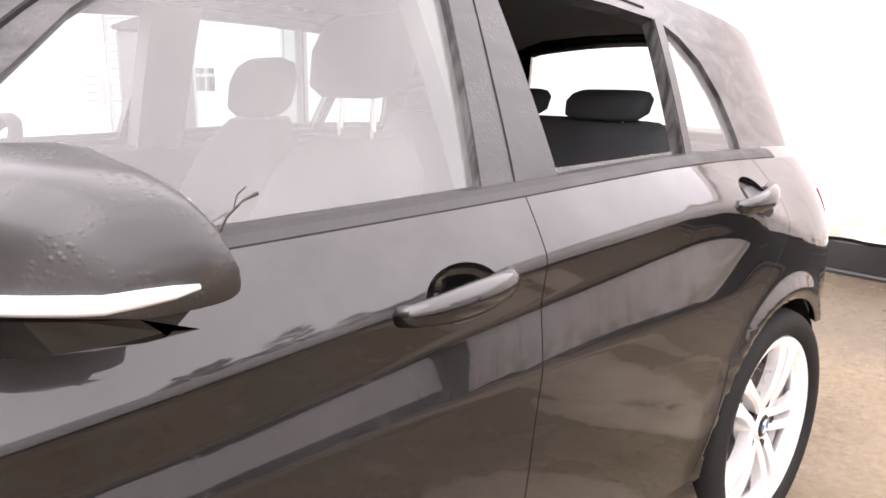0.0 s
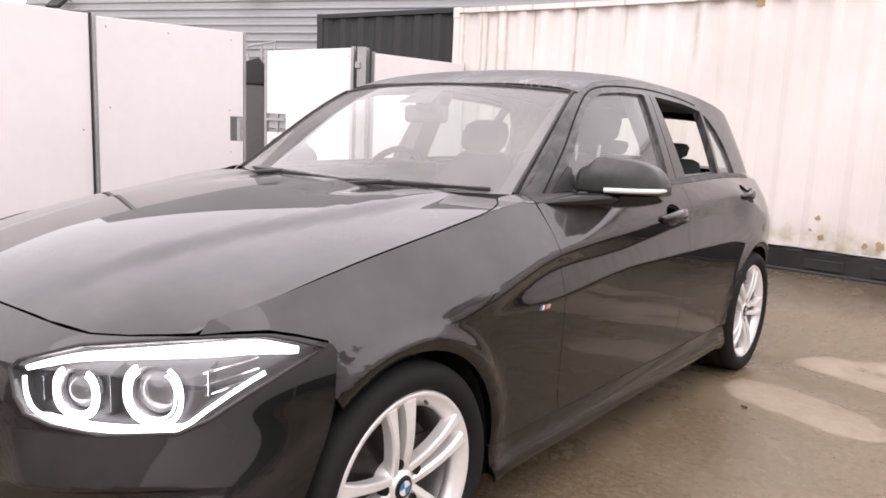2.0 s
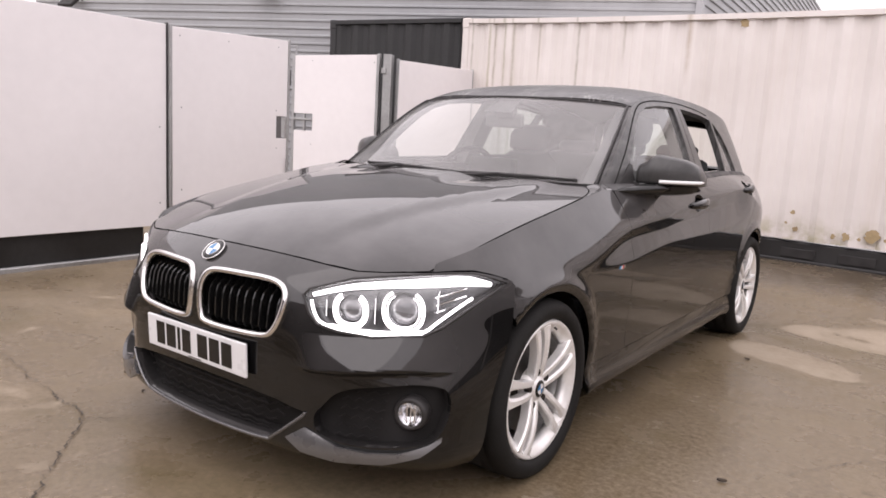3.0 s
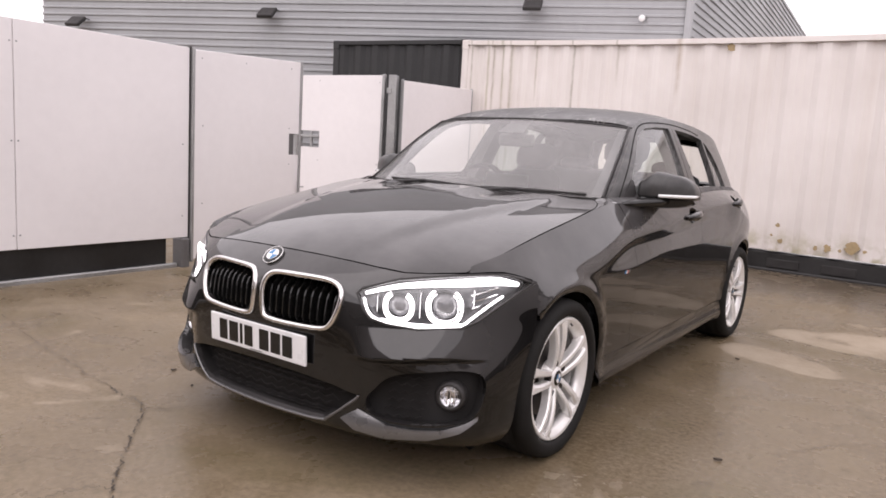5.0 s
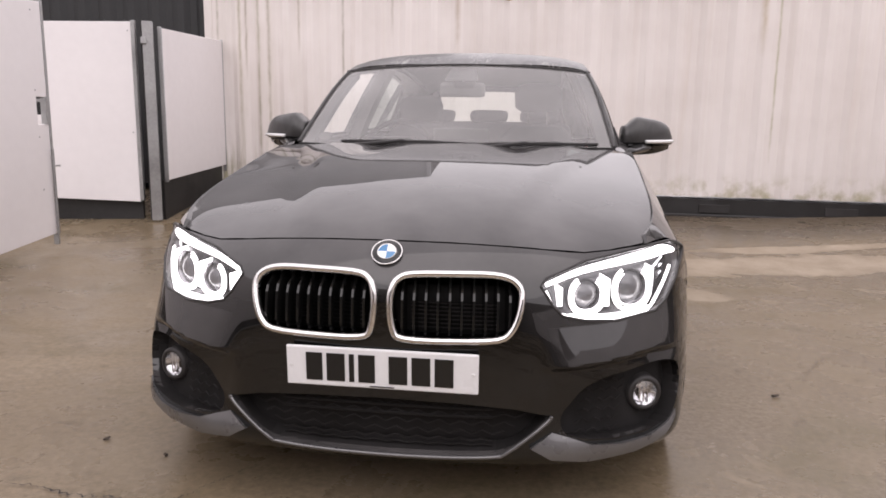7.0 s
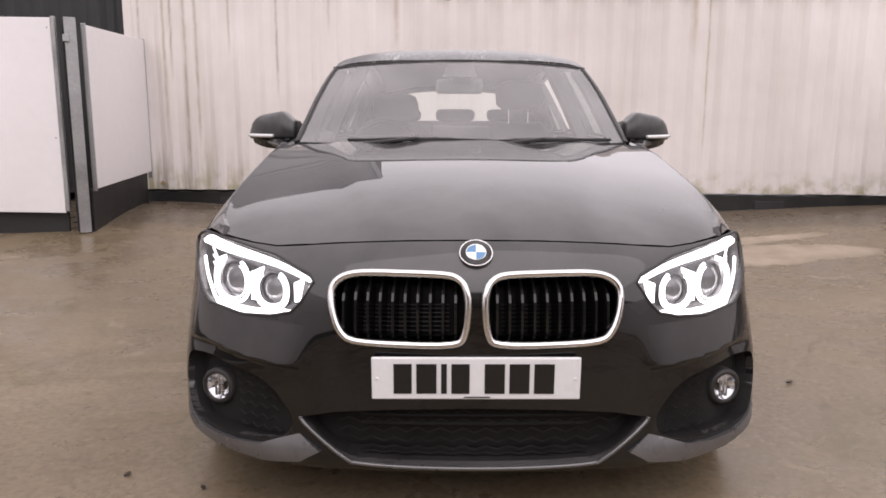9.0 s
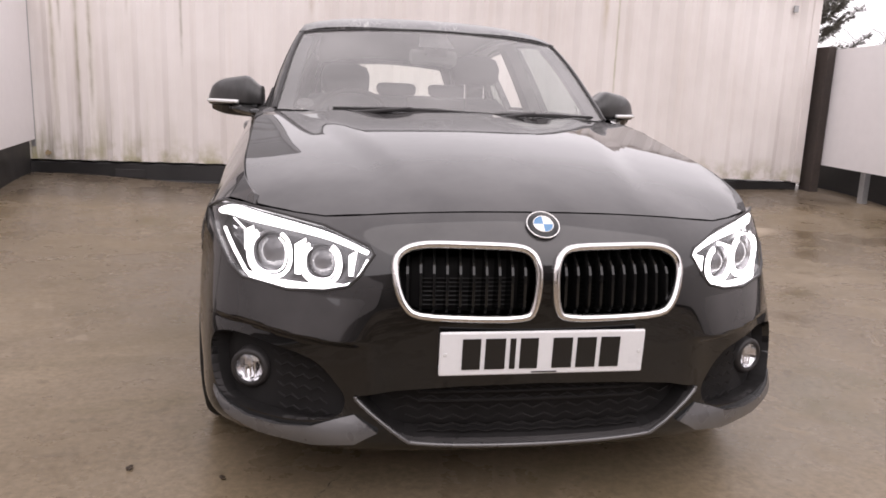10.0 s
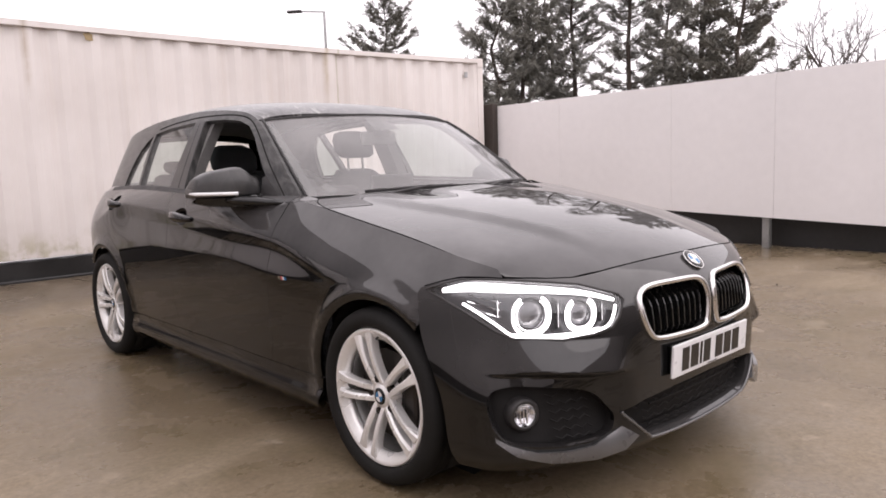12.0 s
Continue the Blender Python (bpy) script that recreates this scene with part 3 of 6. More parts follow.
def build_container(name, x0, x1, z0, z1, material, m, label, sag=(0.0, 0.0)):
    """A box of ribbed sheet; sag bends its upper edge along the length."""
    top = thing(name, label, "container")
    top.matrix_world = m

    def rise(x):
        return sag[0] * x + sag[1] * x * x

    def edge_bar(name, a, b, y0, y1, low, high):
        bm = bmesh.new()
        stops = [a + (b - a) * k / 16 for k in range(17)]
        add_ring_loft(bm, [[(x, y0, low + rise(x)), (x, y1, low + rise(x)), (x, y1, high + rise(x)), (x, y0, high + rise(x))] for x in stops])
        bmesh.ops.recalc_face_normals(bm, faces=bm.faces)
        part(name, bm, material, top)

    bm = bmesh.new()
    corrugated(bm, x0 + 0.1, x1 - 0.1, z0 + 0.02, z1 - 0.05, 0.012)
    for v in bm.verts:
        if v.co.z > (z0 + z1) / 2:
            v.co.z += rise(v.co.x)
    part("side_panel", bm, material, top)
    edge_bar("top_rail", x0 + 0.1, x1 - 0.1, -0.014, 0.09, z1 - 0.055, z1 - 0.004)
    edge_bar("roof", x0, x1, 0.03, 2.4, z1 - 0.03, z1 + 0.004)
    edge_bar("back_panel", x0, x1, 2.405, 2.42, z0 + 0.3, z1 - 0.03)
    for a in (x0, x1 - 0.1):
        h = z1 + rise(a + 0.05)
        part("corner_post", boxed((a, 0.0, z0), (a + 0.1, 0.14, h), 0.008), material, top)
        part("corner_casting", boxed((a - 0.004, -0.006, h - 0.115), (a + 0.104, 0.16, h + 0.006), 0.01), material, top)
    for a in (x0 + 0.02, x1 - 0.05):
        part("end_panel", boxed((a, 0.14, z0), (a + 0.03, 2.38, z1 - 0.03 + min(0, rise(a)))), material, top)
    return top


LEAN = pose(0, 5.25, 0, 0, 0, math.degrees(math.atan(-0.06)))
white_box = build_container("shipping_container", -3.44, 4.88, 0.345, 2.449, CONTAINER, LEAN, "long white corrugated shipping container with rust streaks and algae", (-0.0222, 0.00346))
sill = thing("container_plinth", "black plinth under the white container with dark slots", "plinth")
sill.matrix_world = LEAN
part("plinth_board", boxed((-3.42, 0.035, 0.02), (4.86, 0.16, 0.343), 0.006), BLACKBASE, sill)
for px in (0.55, 1.05, 2.0, -2.5, 3.2):
    bm = boxed((px, 0.022, 0.2), (px + 0.30, 0.034, 0.285), 0.003)
    part("slot_frame", bm, TRIM, sill)
part("foot_rail", boxed((-3.42, 0.0, 0.06), (4.86, 0.034, 0.185), 0.01), BLACKBASE, sill)
def flaked_patch(x, z, w, seed):
    """A spot where the paint has come away: an uneven edge, a hair proud of the ribs."""
    rng = random.Random(seed)
    ring = [(x + 0.5 * w * rng.uniform(0.55, 1.15) * math.cos(a), z + 0.5 * w * rng.uniform(0.5, 1.15) * math.sin(a)) for a in (2 * math.pi * k / 17 for k in range(17))]
    bm = bmesh.new()
    lo = [bm.verts.new((px, 0.010, pz)) for px, pz in ring]
    hi = [bm.verts.new((px, 0.014, pz)) for px, pz in ring]
    bm.faces.new(lo)
    for k in range(17):
        bm.faces.new((lo[k], lo[k - 1], hi[k - 1], hi[k]))
    bmesh.ops.recalc_face_normals(bm, faces=bm.faces)
    part("flaked_patch", bm, FLAKED, white_box, "bare brownish patch of flaked paint")


for k, (px, pz, pw) in enumerate(((1.285, 0.488, 0.135), (1.085, 0.452, 0.085), (1.19, 0.44, 0.035), (1.40, 0.46, 0.04), (0.98, 0.445, 0.05), (0.62, 0.62, 0.05), (0.66, 0.47, 0.06), (0.57, 0.52, 0.03), (-3.12, 0.43, 0.06), (-0.02, 2.352, 0.11))):
    flaked_patch(px, pz, pw, 70 + k)

# lashing ring near the container's end
bm = bmesh.new()
add_box(bm, (4.55, -0.012, 2.17), (4.60, 0.012, 2.24), 0.004)
part("lashing_lug", bm, GALV, white_box)

build_container("dark_container", -5.62, -3.5, 0.3, 2.6, DARKBOX, pose(-0.0, 6.175, 0, 0, 0, math.degrees(math.atan(0.163))), "dark grey corrugated container standing behind the gates")


# ---- gates along the yard's side ----
def board(name, a, b, z0, z1, label, material=WHITEBOARD, group="white gates", thick=0.03, z0b=None, z1b=None, edge=0.04, edge_mat=GALV, kind="", joints=(), notch=None):
    """An upright sheet between two plan points on a steel frame."""
    d = Vector((b[0] - a[0], b[1] - a[1], 0))
    length = d.length
    m = Matrix.Translation((a[0], a[1], 0)) @ Matrix.Rotation(math.atan2(d.y, d.x), 4, "Z")
    top = thing(name, label, "gate" if name == "gate" else "fence panel", group, kind)
    top.matrix_world = m
    z0b, z1b = z0 if z0b is None else z0b, z1 if z1b is None else z1b
    cuts = [0.0, *joints, length]
    for k, (p, q) in enumerate(zip(cuts, cuts[1:])):
        bm = bmesh.new()
        slit = 0.001 if name == "hoarding" else 0.003
        p2, q2 = p + (slit if k else 0), q - slit
        lo = lambda s: z0 + (z0b - z0) * s / length
        hi = lambda s: z1 + (z1b - z1) * s / length
        ring = [(p2, lo(p2)), (q2, lo(q2)), (q2, hi(q2)), (p2, hi(p2))]
        if notch:
            at, zl, zh = notch
            if at > length / 2:
                ring[2:2] = [(q2, zl), (at, zl), (at, zh), (q2, zh)]
            else:
                ring += [(p2, zh), (at, zh), (at, zl), (p2, zl)]
        add_ring_loft(bm, [[(x, y, z) for x, z in ring] for y in (-thick / 2, thick / 2)])
        bmesh.ops.recalc_face_normals(bm, faces=bm.faces)
        bmesh.ops.bevel(bm, geom=bm.edges[:], offset=min(0.003, slit), segments=1, affect="EDGES")
        part("sheet", bm, material, top)
    if edge:
        for s in (-edge, length):
            part("edge_frame", boxed((s, -thick * 0.7, z0 - 0.02), (s + edge, thick * 0.7, (z1 if s < 0 else z1b) + 0.012), 0.004), edge_mat, top)
    return top


def screws(panel_thing, spots, thick=0.03):
    """Round screw heads on the face of a sheet."""
    for x, z in spots:
        bm = lathe([(-0.004, 0.0), (-0.0035, 0.003), (0.0, 0.0068), (0.003, 0.0068)], 10)
        bmesh.ops.transform(bm, matrix=Matrix.Translation((x, -thick / 2 - 0.001, z)) @ Matrix.Rotation(math.pi / 2, 4, "Z"), verts=bm.verts)
        part("screw", bm, GALV, panel_thing)


gate_a = board("fence_panel", (-3.2, -7.0), (-3.2, 1.19), 0.32, 1.87, "large white sheet panel raised on a black base", group="white panels", joints=(2.42, 4.62, 6.824), edge=0.016, edge_mat=TRIM)
screws(gate_a, [(x + d, z) for x in (4.62, 6.824) for d in (-0.022, 0.022) for z in (0.42, 1.066, 1.723)] + [(8.13, 1.09), (8.13, 0.5)])
base_a = thing("panel_base", "black boards closing the gap under the white panel", "base board")
for k, (p, q) in enumerate(((-7.0, -4.6), (-4.594, -2.2), (-2.194, 1.02))):
    part("base_plank", boxed((-3.3, p, -0.05), (-3.24, q, 0.32), 0.004), BLACKBASE, base_a)
tagged(link_mesh("footing_strip", boxed((-3.238, -7.0, 0.02), (-3.195, 1.10, 0.105), 0.008), GALV), "pale grey footing strip along the black base boards", "footing")
tagged(link_mesh("footing_block", boxed((-3.3, 1.115, 0.0), (-3.16, 1.195, 0.315), 0.012), STOREGREY), "grey concrete footing block under the panel joint", "footing")
gate_b = board("gate", (-3.18, 1.224), (-3.325, 2.53), 0.13, 1.86, "white sheet gate leaf with a latch cut out of its edge", z1b=1.92, z0b=0.20, edge=0.024, notch=(1.172, 1.03, 1.232))
screws(gate_b, [(0.075, 1.80), (0.58, 1.82), (1.18, 1.845), (0.09, 1.25), (1.165, 1.28), (1.175, 0.94), (0.09, 0.6), (1.175, 0.55)])
part("latch_bar", boxed((1.262, -0.03, 1.035), (1.292, 0.012, 1.225), 0.003), GALV, gate_b)
part("drop_bolt", tube([(1.30, -0.034, 0.2), (1.30, -0.034, 0.85)], 0.009), GALV, gate_b)
part("drop_bolt_handle", tube([(1.30, -0.034, 0.72), (1.36, -0.05, 0.72)], 0.007), GALV, gate_b)
gate_c = board("gate", (-4.433, 3.645), (-3.343, 3.805), 0.34, 1.93, "white sheet gate leaf with a barred latch opening", z1b=1.94, z0b=0.305, edge=0.034, notch=(0.262, 1.10, 1.29))
screws(gate_c, [(0.25, 1.872), (1.07, 0.95), (1.07, 1.86), (0.25, 0.95)])
part("latch_bar", boxed((0.0, -0.03, 1.215), (0.264, 0.006, 1.243), 0.003), GALV, gate_c)
part("latch_strap", boxed((0.135, -0.024, 1.10), (0.163, 0.004, 1.29), 0.003), GALV, gate_c)
board("fence_panel", (-3.10, 3.855), (-3.232, 5.425), 0.51, 1.89, "white sheet panel closing the corner beside the container", group="white panels", z1b=1.935, z0b=0.56, edge=0.008)
base_d = board("panel_base", (-3.15, 3.86), (-3.282, 5.42), 0.05, 0.505, "black board under the corner panel", BLACKBASE, "", edge=0, z1b=0.555)
base_d["category"] = "base board"
# added black board, imitating the dark gap under the gate leaf
gap_shade_c = board("panel_base", (-4.43, 3.73), (-3.36, 3.885), 0.05, 0.36, "black board added for the shade in the gap under the gate", BLACKBASE, "", edge=0)
gap_shade_c["category"] = "base board"
bm = bmesh.new()
add_box(bm, (-0.045, -0.045, 0), (0.045, -0.037, 1.80))
add_box(bm, (-0.004, -0.037, 0), (0.004, 0.037, 1.80))
add_box(bm, (-0.045, 0.037, 0), (0.045, 0.045, 1.80))
post = tagged(link_mesh("gate_post", bm, GALV), "galvanised steel I-section gate post in the concrete", "post")
post.matrix_world = pose(-3.185, 3.80, 0.14, 0, 0, 25)
part("hinge_eye", boxed((-0.06, -0.062, 1.60), (-0.01, -0.046, 1.66), 0.004), GALV, post)
# dark bar put into the gap to imitate its shade
bm = boxed((-0.025, -0.025, 0), (0.025, 0.025, 1.79), 0.004)
gap_bar = tagged(link_mesh("gate_post", bm, TRIM), "dark bar added for the shaded gap beside the steel post", "post")
gap_bar.matrix_world = pose(-3.262, 3.865, 0.14, 0, 0, 30)
# grey lidded store with a rail on it, seen in the gap between the gate leaves
store = thing("storage_bin", "dark grey lidded storage bin with a steel rail behind the gates", "bin")
store.matrix_world = pose(-5.03, 3.86, 0, 0, 0, 59)
part("body", boxed((-0.62, 0.0, 0.05), (0.17, 0.5, 1.62), 0.02), STOREGREY, store)
bm = bmesh.new()
add_ring_loft(bm, [[(-0.64, y, 1.622), (0.19, y, 1.622), (0.19, y, 1.80), (0.09, y, 1.905), (-0.64, y, 1.66)] for y in (-0.02, 0.52)])
bmesh.ops.recalc_face_normals(bm, faces=bm.faces)
part("lid", bm, TRIM, store)
part("rail", tube([(0.0, 0.25, 1.88), (0.0, 0.25, 2.05), (0.30, 0.25, 2.12), (0.30, 0.25, 1.80)], 0.018, 6), GALV, store)
part("rail_stay", tube([(0.15, 0.25, 2.085), (0.15, 0.25, 1.83)], 0.014, 6), GALV, store)

# ---- hoarding on the other side ----
fence = board("hoarding", (5.05, 4.88), (5.05, -9.0), 0.56, 1.80, "long white hoarding of flat sheets raised on steel posts", FENCEWHITE, "", z0b=0.05, z1b=2.0, edge=0, joints=(1.07, 2.615, 3.745, 6.2, 8.6, 11.0))
fence["category"] = "fence"
for k in range(8):
    y = 4.27 - k * 1.52
    gz = ground_height(5.1, y) - 0.02
    part("hoarding_post", boxed((4.88 - y - 0.035, 0.03, gz), (4.88 - y + 0.035, 0.10, 1.75), 0.004), GALV, fence)
tagged(link_mesh("base_board", boxed((5.3, -9.0, -0.02), (5.34, 5.4, 0.75), 0.004), BLACKBASE), "black board low behind the hoarding posts", "base board")
tagged(link_mesh("timber_post", boxed((4.93, 4.855, 0.06), (5.03, 5.06, 1.83), 0.008), TIMBER), "dark timber post between container and hoarding", "post")


# unseen dark wall added behind the camera to darken reflections in the car
tagged(link_mesh("wall_south", boxed((-12.0, -13.3, -0.1), (14.0, -13.0, 4.6), 0.01), FARWALL), "unseen plain dark wall closing the yard, added for dark reflections", "wall", kind="structure")

# ---- grey clad building ----
def clad_wall(bm, a, b, z0, z1, out, pitch=0.115, deep=0.022):
    a, b, out = Vector((*a, 0)), Vector((*b, 0)), Vector((*out, 0)).normalized()
    prof, z = [], z0
    while z < z1:
        prof += [(z, 0), (z + pitch * 0.62, 0), (z + pitch * 0.72, deep), (z + pitch * 0.92, deep)]
        z += pitch
    rows = [[bm.verts.new(p + out * d + Vector((0, 0, z))) for z, d in prof] for p in (a, b)]
    for k in range(len(prof) - 1):
        bm.faces.new((rows[0][k], rows[1][k], rows[1][k + 1], rows[0][k + 1]))


shed = thing("warehouse", "grey warehouse clad in horizontal ribbed metal sheet", "building")
for a, b, o in (((-1.36, 8.0), (-11.37, 4.08), (0.365, -0.93)), ((-1.36, 8.0), (-2.6, 26.0), (0.998, 0.07)), ((-11.37, 4.08), (-17.9, 20.8), (-0.93, -0.365))):
    bm = bmesh.new()
    clad_wall(bm, a, b, 0.0, 5.0, o)
    bmesh.ops.recalc_face_normals(bm, faces=bm.faces)
    part("wall_cladding", bm, CLADDING, shed)
part("corner_flashing", boxed((-1.40, 7.93, 0), (-1.31, 8.03, 5.02), 0.005), CLADDING, shed)
bm = bmesh.new()
ring = [(-1.36, 8.0), (-11.37, 4.08), (-17.9, 20.8), (-2.6, 26.0)]
add_ring_loft(bm, [[(x, y, z) for x, y in ring] for z in (5.0, 5.12)])
bmesh.ops.recalc_face_normals(bm, faces=bm.faces)
part("roof", bm, CLADDING, shed)


def wall_lamp(x, y, z):
    top = thing("wall_lamp", "small dark floodlight bracketed to the cladding", "lamp", "floodlights on the warehouse")
    top.matrix_world = pose(x, y, z, 0, 0, 21)
    for dx in (-0.1, 0.1):
        part("bracket", tube([(dx, 0.1, 0.06), (dx, -0.03, 0.07), (dx, -0.10, 0.0)], 0.01, 6), TRIM, top)
    tilt = pose(0, -0.11, 0.0, 38, 0, 0)
    part("housing", boxed((-0.135, -0.13, -0.03), (0.135, 0.12, 0.035), 0.02, tilt, 2), TRIM, top)
    part("lens", boxed((-0.11, -0.11, -0.036), (0.11, 0.09, -0.031), 0.002, tilt), GALV, top)
    return top


for s, z in ((0.152, 3.29), (0.449, 3.12), (0.700, 2.93)):
    wall_lamp(-1.36 - 13.14 * s, 8.0 - 5.15 * s - 0.1, z)
cctv = thing("security_camera", "small white dome camera on the cladding", "camera")
cctv.matrix_world = pose(-1.91, 7.72, 3.16)
part("bracket", boxed((-0.02, -0.06, -0.02), (0.02, 0.08, 0.02), 0.004), GALV, cctv)
bm = bmesh.new()
bmesh.ops.create_icosphere(bm, subdivisions=2, radius=0.05, matrix=pose(0, -0.08, -0.02))
part("dome", bm, WHITE, cctv, smooth=True)


# ---- distance: lamp post and trees ----
def street_lamp(x, y, h):
    top = thing("street_lamp", "tall grey street lamp with a flat single arm", "street lamp")
    top.matrix_world = pose(x, y, 0, 0, 0, 130)
    part("pole", tube([(0, 0, 0), (0, 0, h)], [0.09, 0.055], 10), GALV, top)
    part("arm", tube([(0, 0, h - 0.02), (1.0, 0, h + 0.05)], 0.035), GALV, top)
    part("lantern", boxed((0.9, -0.12, h), (1.5, 0.12, h + 0.1), 0.03), TRIM, top)
    return top


street_lamp(14.6, 22.9, 7.0)


def leaf_cards(bm, rng, c, r, count, size):
    for _ in range(count):
        d = Vector((rng.gauss(0, 1), rng.gauss(0, 1), rng.gauss(0, 0.7)))
        p = c + d * (r * 0.45)
        u = Vector((rng.gauss(0, 1), rng.gauss(0, 1), rng.gauss(0, 0.6))).normalized()
        w = u.orthogonal().normalized()
        s = size * rng.uniform(0.6, 1.3)
        vs = [bm.verts.new(p + u * a * s + w * b * s * 0.28) for a, b in ((-1, 0), (0, -1), (1.1, 0.1), (0, 1))]
        bm.faces.new(vs)


def needle_tuft(bm, rng, p, way, size, count):
    """A bottle-brush of narrow needle blades round a shoot."""
    side = way.orthogonal().normalized()
    other_side = way.cross(side)
    for _ in range(count):
        a = rng.uniform(0, 6.283)
        u = (way * rng.uniform(0.3, 1.1) + (side * math.cos(a) + other_side * math.sin(a)) * rng.uniform(0.5, 1.0)).normalized()
        w = u.orthogonal().normalized() * size * 0.11
        q = p + way * size * rng.uniform(-0.6, 0.5)
        s = size * rng.uniform(0.7, 1.3)
        bm.faces.new([bm.verts.new(v) for v in (q, q + u * s * 0.5 - w, q + u * s, q + u * s * 0.5 + w)])


def pine_tree(x, y, h, seed, spread=1.9, clear=0.12, dens=1.0):
    rng = random.Random(seed)
    top = thing("pine_tree", "dark pine tree with gaps between its ragged limbs", "tree", "pines beyond the hoarding")
    top.matrix_world = pose(x, y, 0, 0, 0, rng.uniform(0, 360))
    bend = [Vector((rng.uniform(-0.05, 0.05) * k, rng.uniform(-0.05, 0.05) * k, h * k / 6)) for k in range(7)]
    wood = tube(bend, [0.12 * (1 - k / 6.6) for k in range(7)], 7)
    crown = bmesh.new()
    whorls = int(h * 3.0)
    for k in range(whorls):
        f0 = clear + (0.98 - clear) * k / (whorls - 1)
        for _ in range(rng.choice((3, 4, 4, 5))):
            f = min(0.99, f0 + rng.gauss(0, 0.012))
            base = bend[min(int(f * 6), 5)].lerp(bend[min(int(f * 6) + 1, 6)], f * 6 - int(f * 6))
            reach = spread * (1.02 - f) ** 0.62 * rng.uniform(0.45, 1.12) + 0.12
            q = rng.uniform(0, 6.283)
            out = Vector((math.cos(q), math.sin(q), 0))
            lift = 0.10 + 0.55 * f
            line = [base + out * reach * t + Vector((0, 0, reach * (lift * t * t + 0.10 * t - 0.18 * t * (1 - t)))) for t in (0, 0.33, 0.67, 1.0)]
            add_tube(wood, line, [0.022, 0.016, 0.010, 0.005], 4)
            n = 4 + int(reach * 5.2)
            for j in range(n):
                t = 0.22 + 0.78 * (j + rng.random()) / n
                a = min(int(t * 3), 2)
                p = line[a].lerp(line[a + 1], t * 3 - a)
                swing = rng.choice((-1, 1)) * rng.uniform(0.3, 1.1)
                way = (out * math.cos(swing) + Vector((-out.y, out.x, 0)) * math.sin(swing) + Vector((0, 0, rng.uniform(0.15, 0.9)))).normalized()
                shoot = rng.uniform(0.12, 0.42) * (1.15 - 0.5 * t)
                for m_ in range(3):
                    needle_tuft(crown, rng, p + way * shoot * (0.3 + 0.45 * m_), way, 0.135, int(8.5 * dens))
            needle_tuft(crown, rng, line[3], (line[3] - line[2]).normalized(), 0.2, 9)
    part("trunk", wood, BARK, top)
    part("crown", crown, PINE, top)
    return top


def bare_tree(x, y, h, seed):
    rng = random.Random(seed)
    top = thing("bare_tree", "leafless broad tree with fine bare twigs", "tree", "bare trees beyond the hoarding")
    top.matrix_world = pose(x, y, 0)
    trunk, twigs = bmesh.new(), bmesh.new()
    add_tube(trunk, [(0, 0, 0), (0.06, 0.02, h * 0.22), (0.0, 0.05, h * 0.42)], [0.14, 0.11, 0.07], 7)

    def grow(p, d, length, r, level):
        q = p + d * length
        mid = p.lerp(q, 0.5) + Vector((rng.gauss(0, 1), rng.gauss(0, 1), 0.4)) * length * 0.06
        add_tube(twigs, [p, mid, q], [r, r * 0.8, r * 0.55], 4 if level < 2 else 3)
        if level < 5:
            for _ in range(3 if level == 2 else 2):
                nd = (d + Vector((rng.gauss(0, 0.5), rng.gauss(0, 0.5), rng.gauss(0.12, 0.3)))).normalized()
                grow(p.lerp(q, rng.uniform(0.5, 1.0)), nd, length * rng.uniform(0.55, 0.8), r * 0.58, level + 1)

    for k in range(7):
        q = k * 0.9 + rng.random()
        grow(Vector((0, 0.03, h * rng.uniform(0.25, 0.42))), Vector((math.cos(q) * 0.6, math.sin(q) * 0.6, 1)).normalized(), h * 0.23, 0.036, 0)
    part("trunk", trunk, BARK, top)
    part("crown", twigs, TWIG, top)
    return top


pine_tree(16.47, 21.35, 7.4, 11, 2.7, 0.12, 1.5)
for k, (x, y, h) in enumerate(((15.2, 14.34, 6.1), (16.55, 14.34, 6.6), (17.67, 12.96, 7.6), (17.78, 11.05, 8.2), (18.84, 9.23, 8.0), (18.45, 7.79, 7.4), (22.67, 12.64, 8.2), (21.0, 16.8, 7.6))):
    pine_tree(x, y, h + 0.6, 20 + k, 1.65, 0.08, 1.75)
for k, (x, y, h) in enumerate(((21.9, 7.3, 6.6), (23.1, 7.0, 7.0), (24.35, 6.2, 6.9), (27.95, 31.3, 8.2), (30.9, 32.6, 8.8), (28.9, 28.9, 7.8), (20.5, 19.0, 6.0))):
    bare_tree(x, y, h, 50 + k)


def hedge_row():
    rng = random.Random(9)
    bm = bmesh.new()
    for k in range(70):
        t = k / 69
        x, y = 18.0 + 6.5 * t, 18.5 - 12.5 * t
        leaf_cards(bm, rng, Vector((x + rng.gauss(0, 0.5), y + rng.gauss(0, 0.5), rng.uniform(0.4, 2.2))), 0.9, 40, 0.13)
    return tagged(link_mesh("hedge", bm, PINE), "dark undergrowth beneath the far pines", "hedge", kind="stuff")


hedge_row()
# ---- the car: x to its left side, y towards its tail, front axle at y = 0 ----
car = thing("car", "black five-door hatchback with silver wheels and lit headlights", "car")

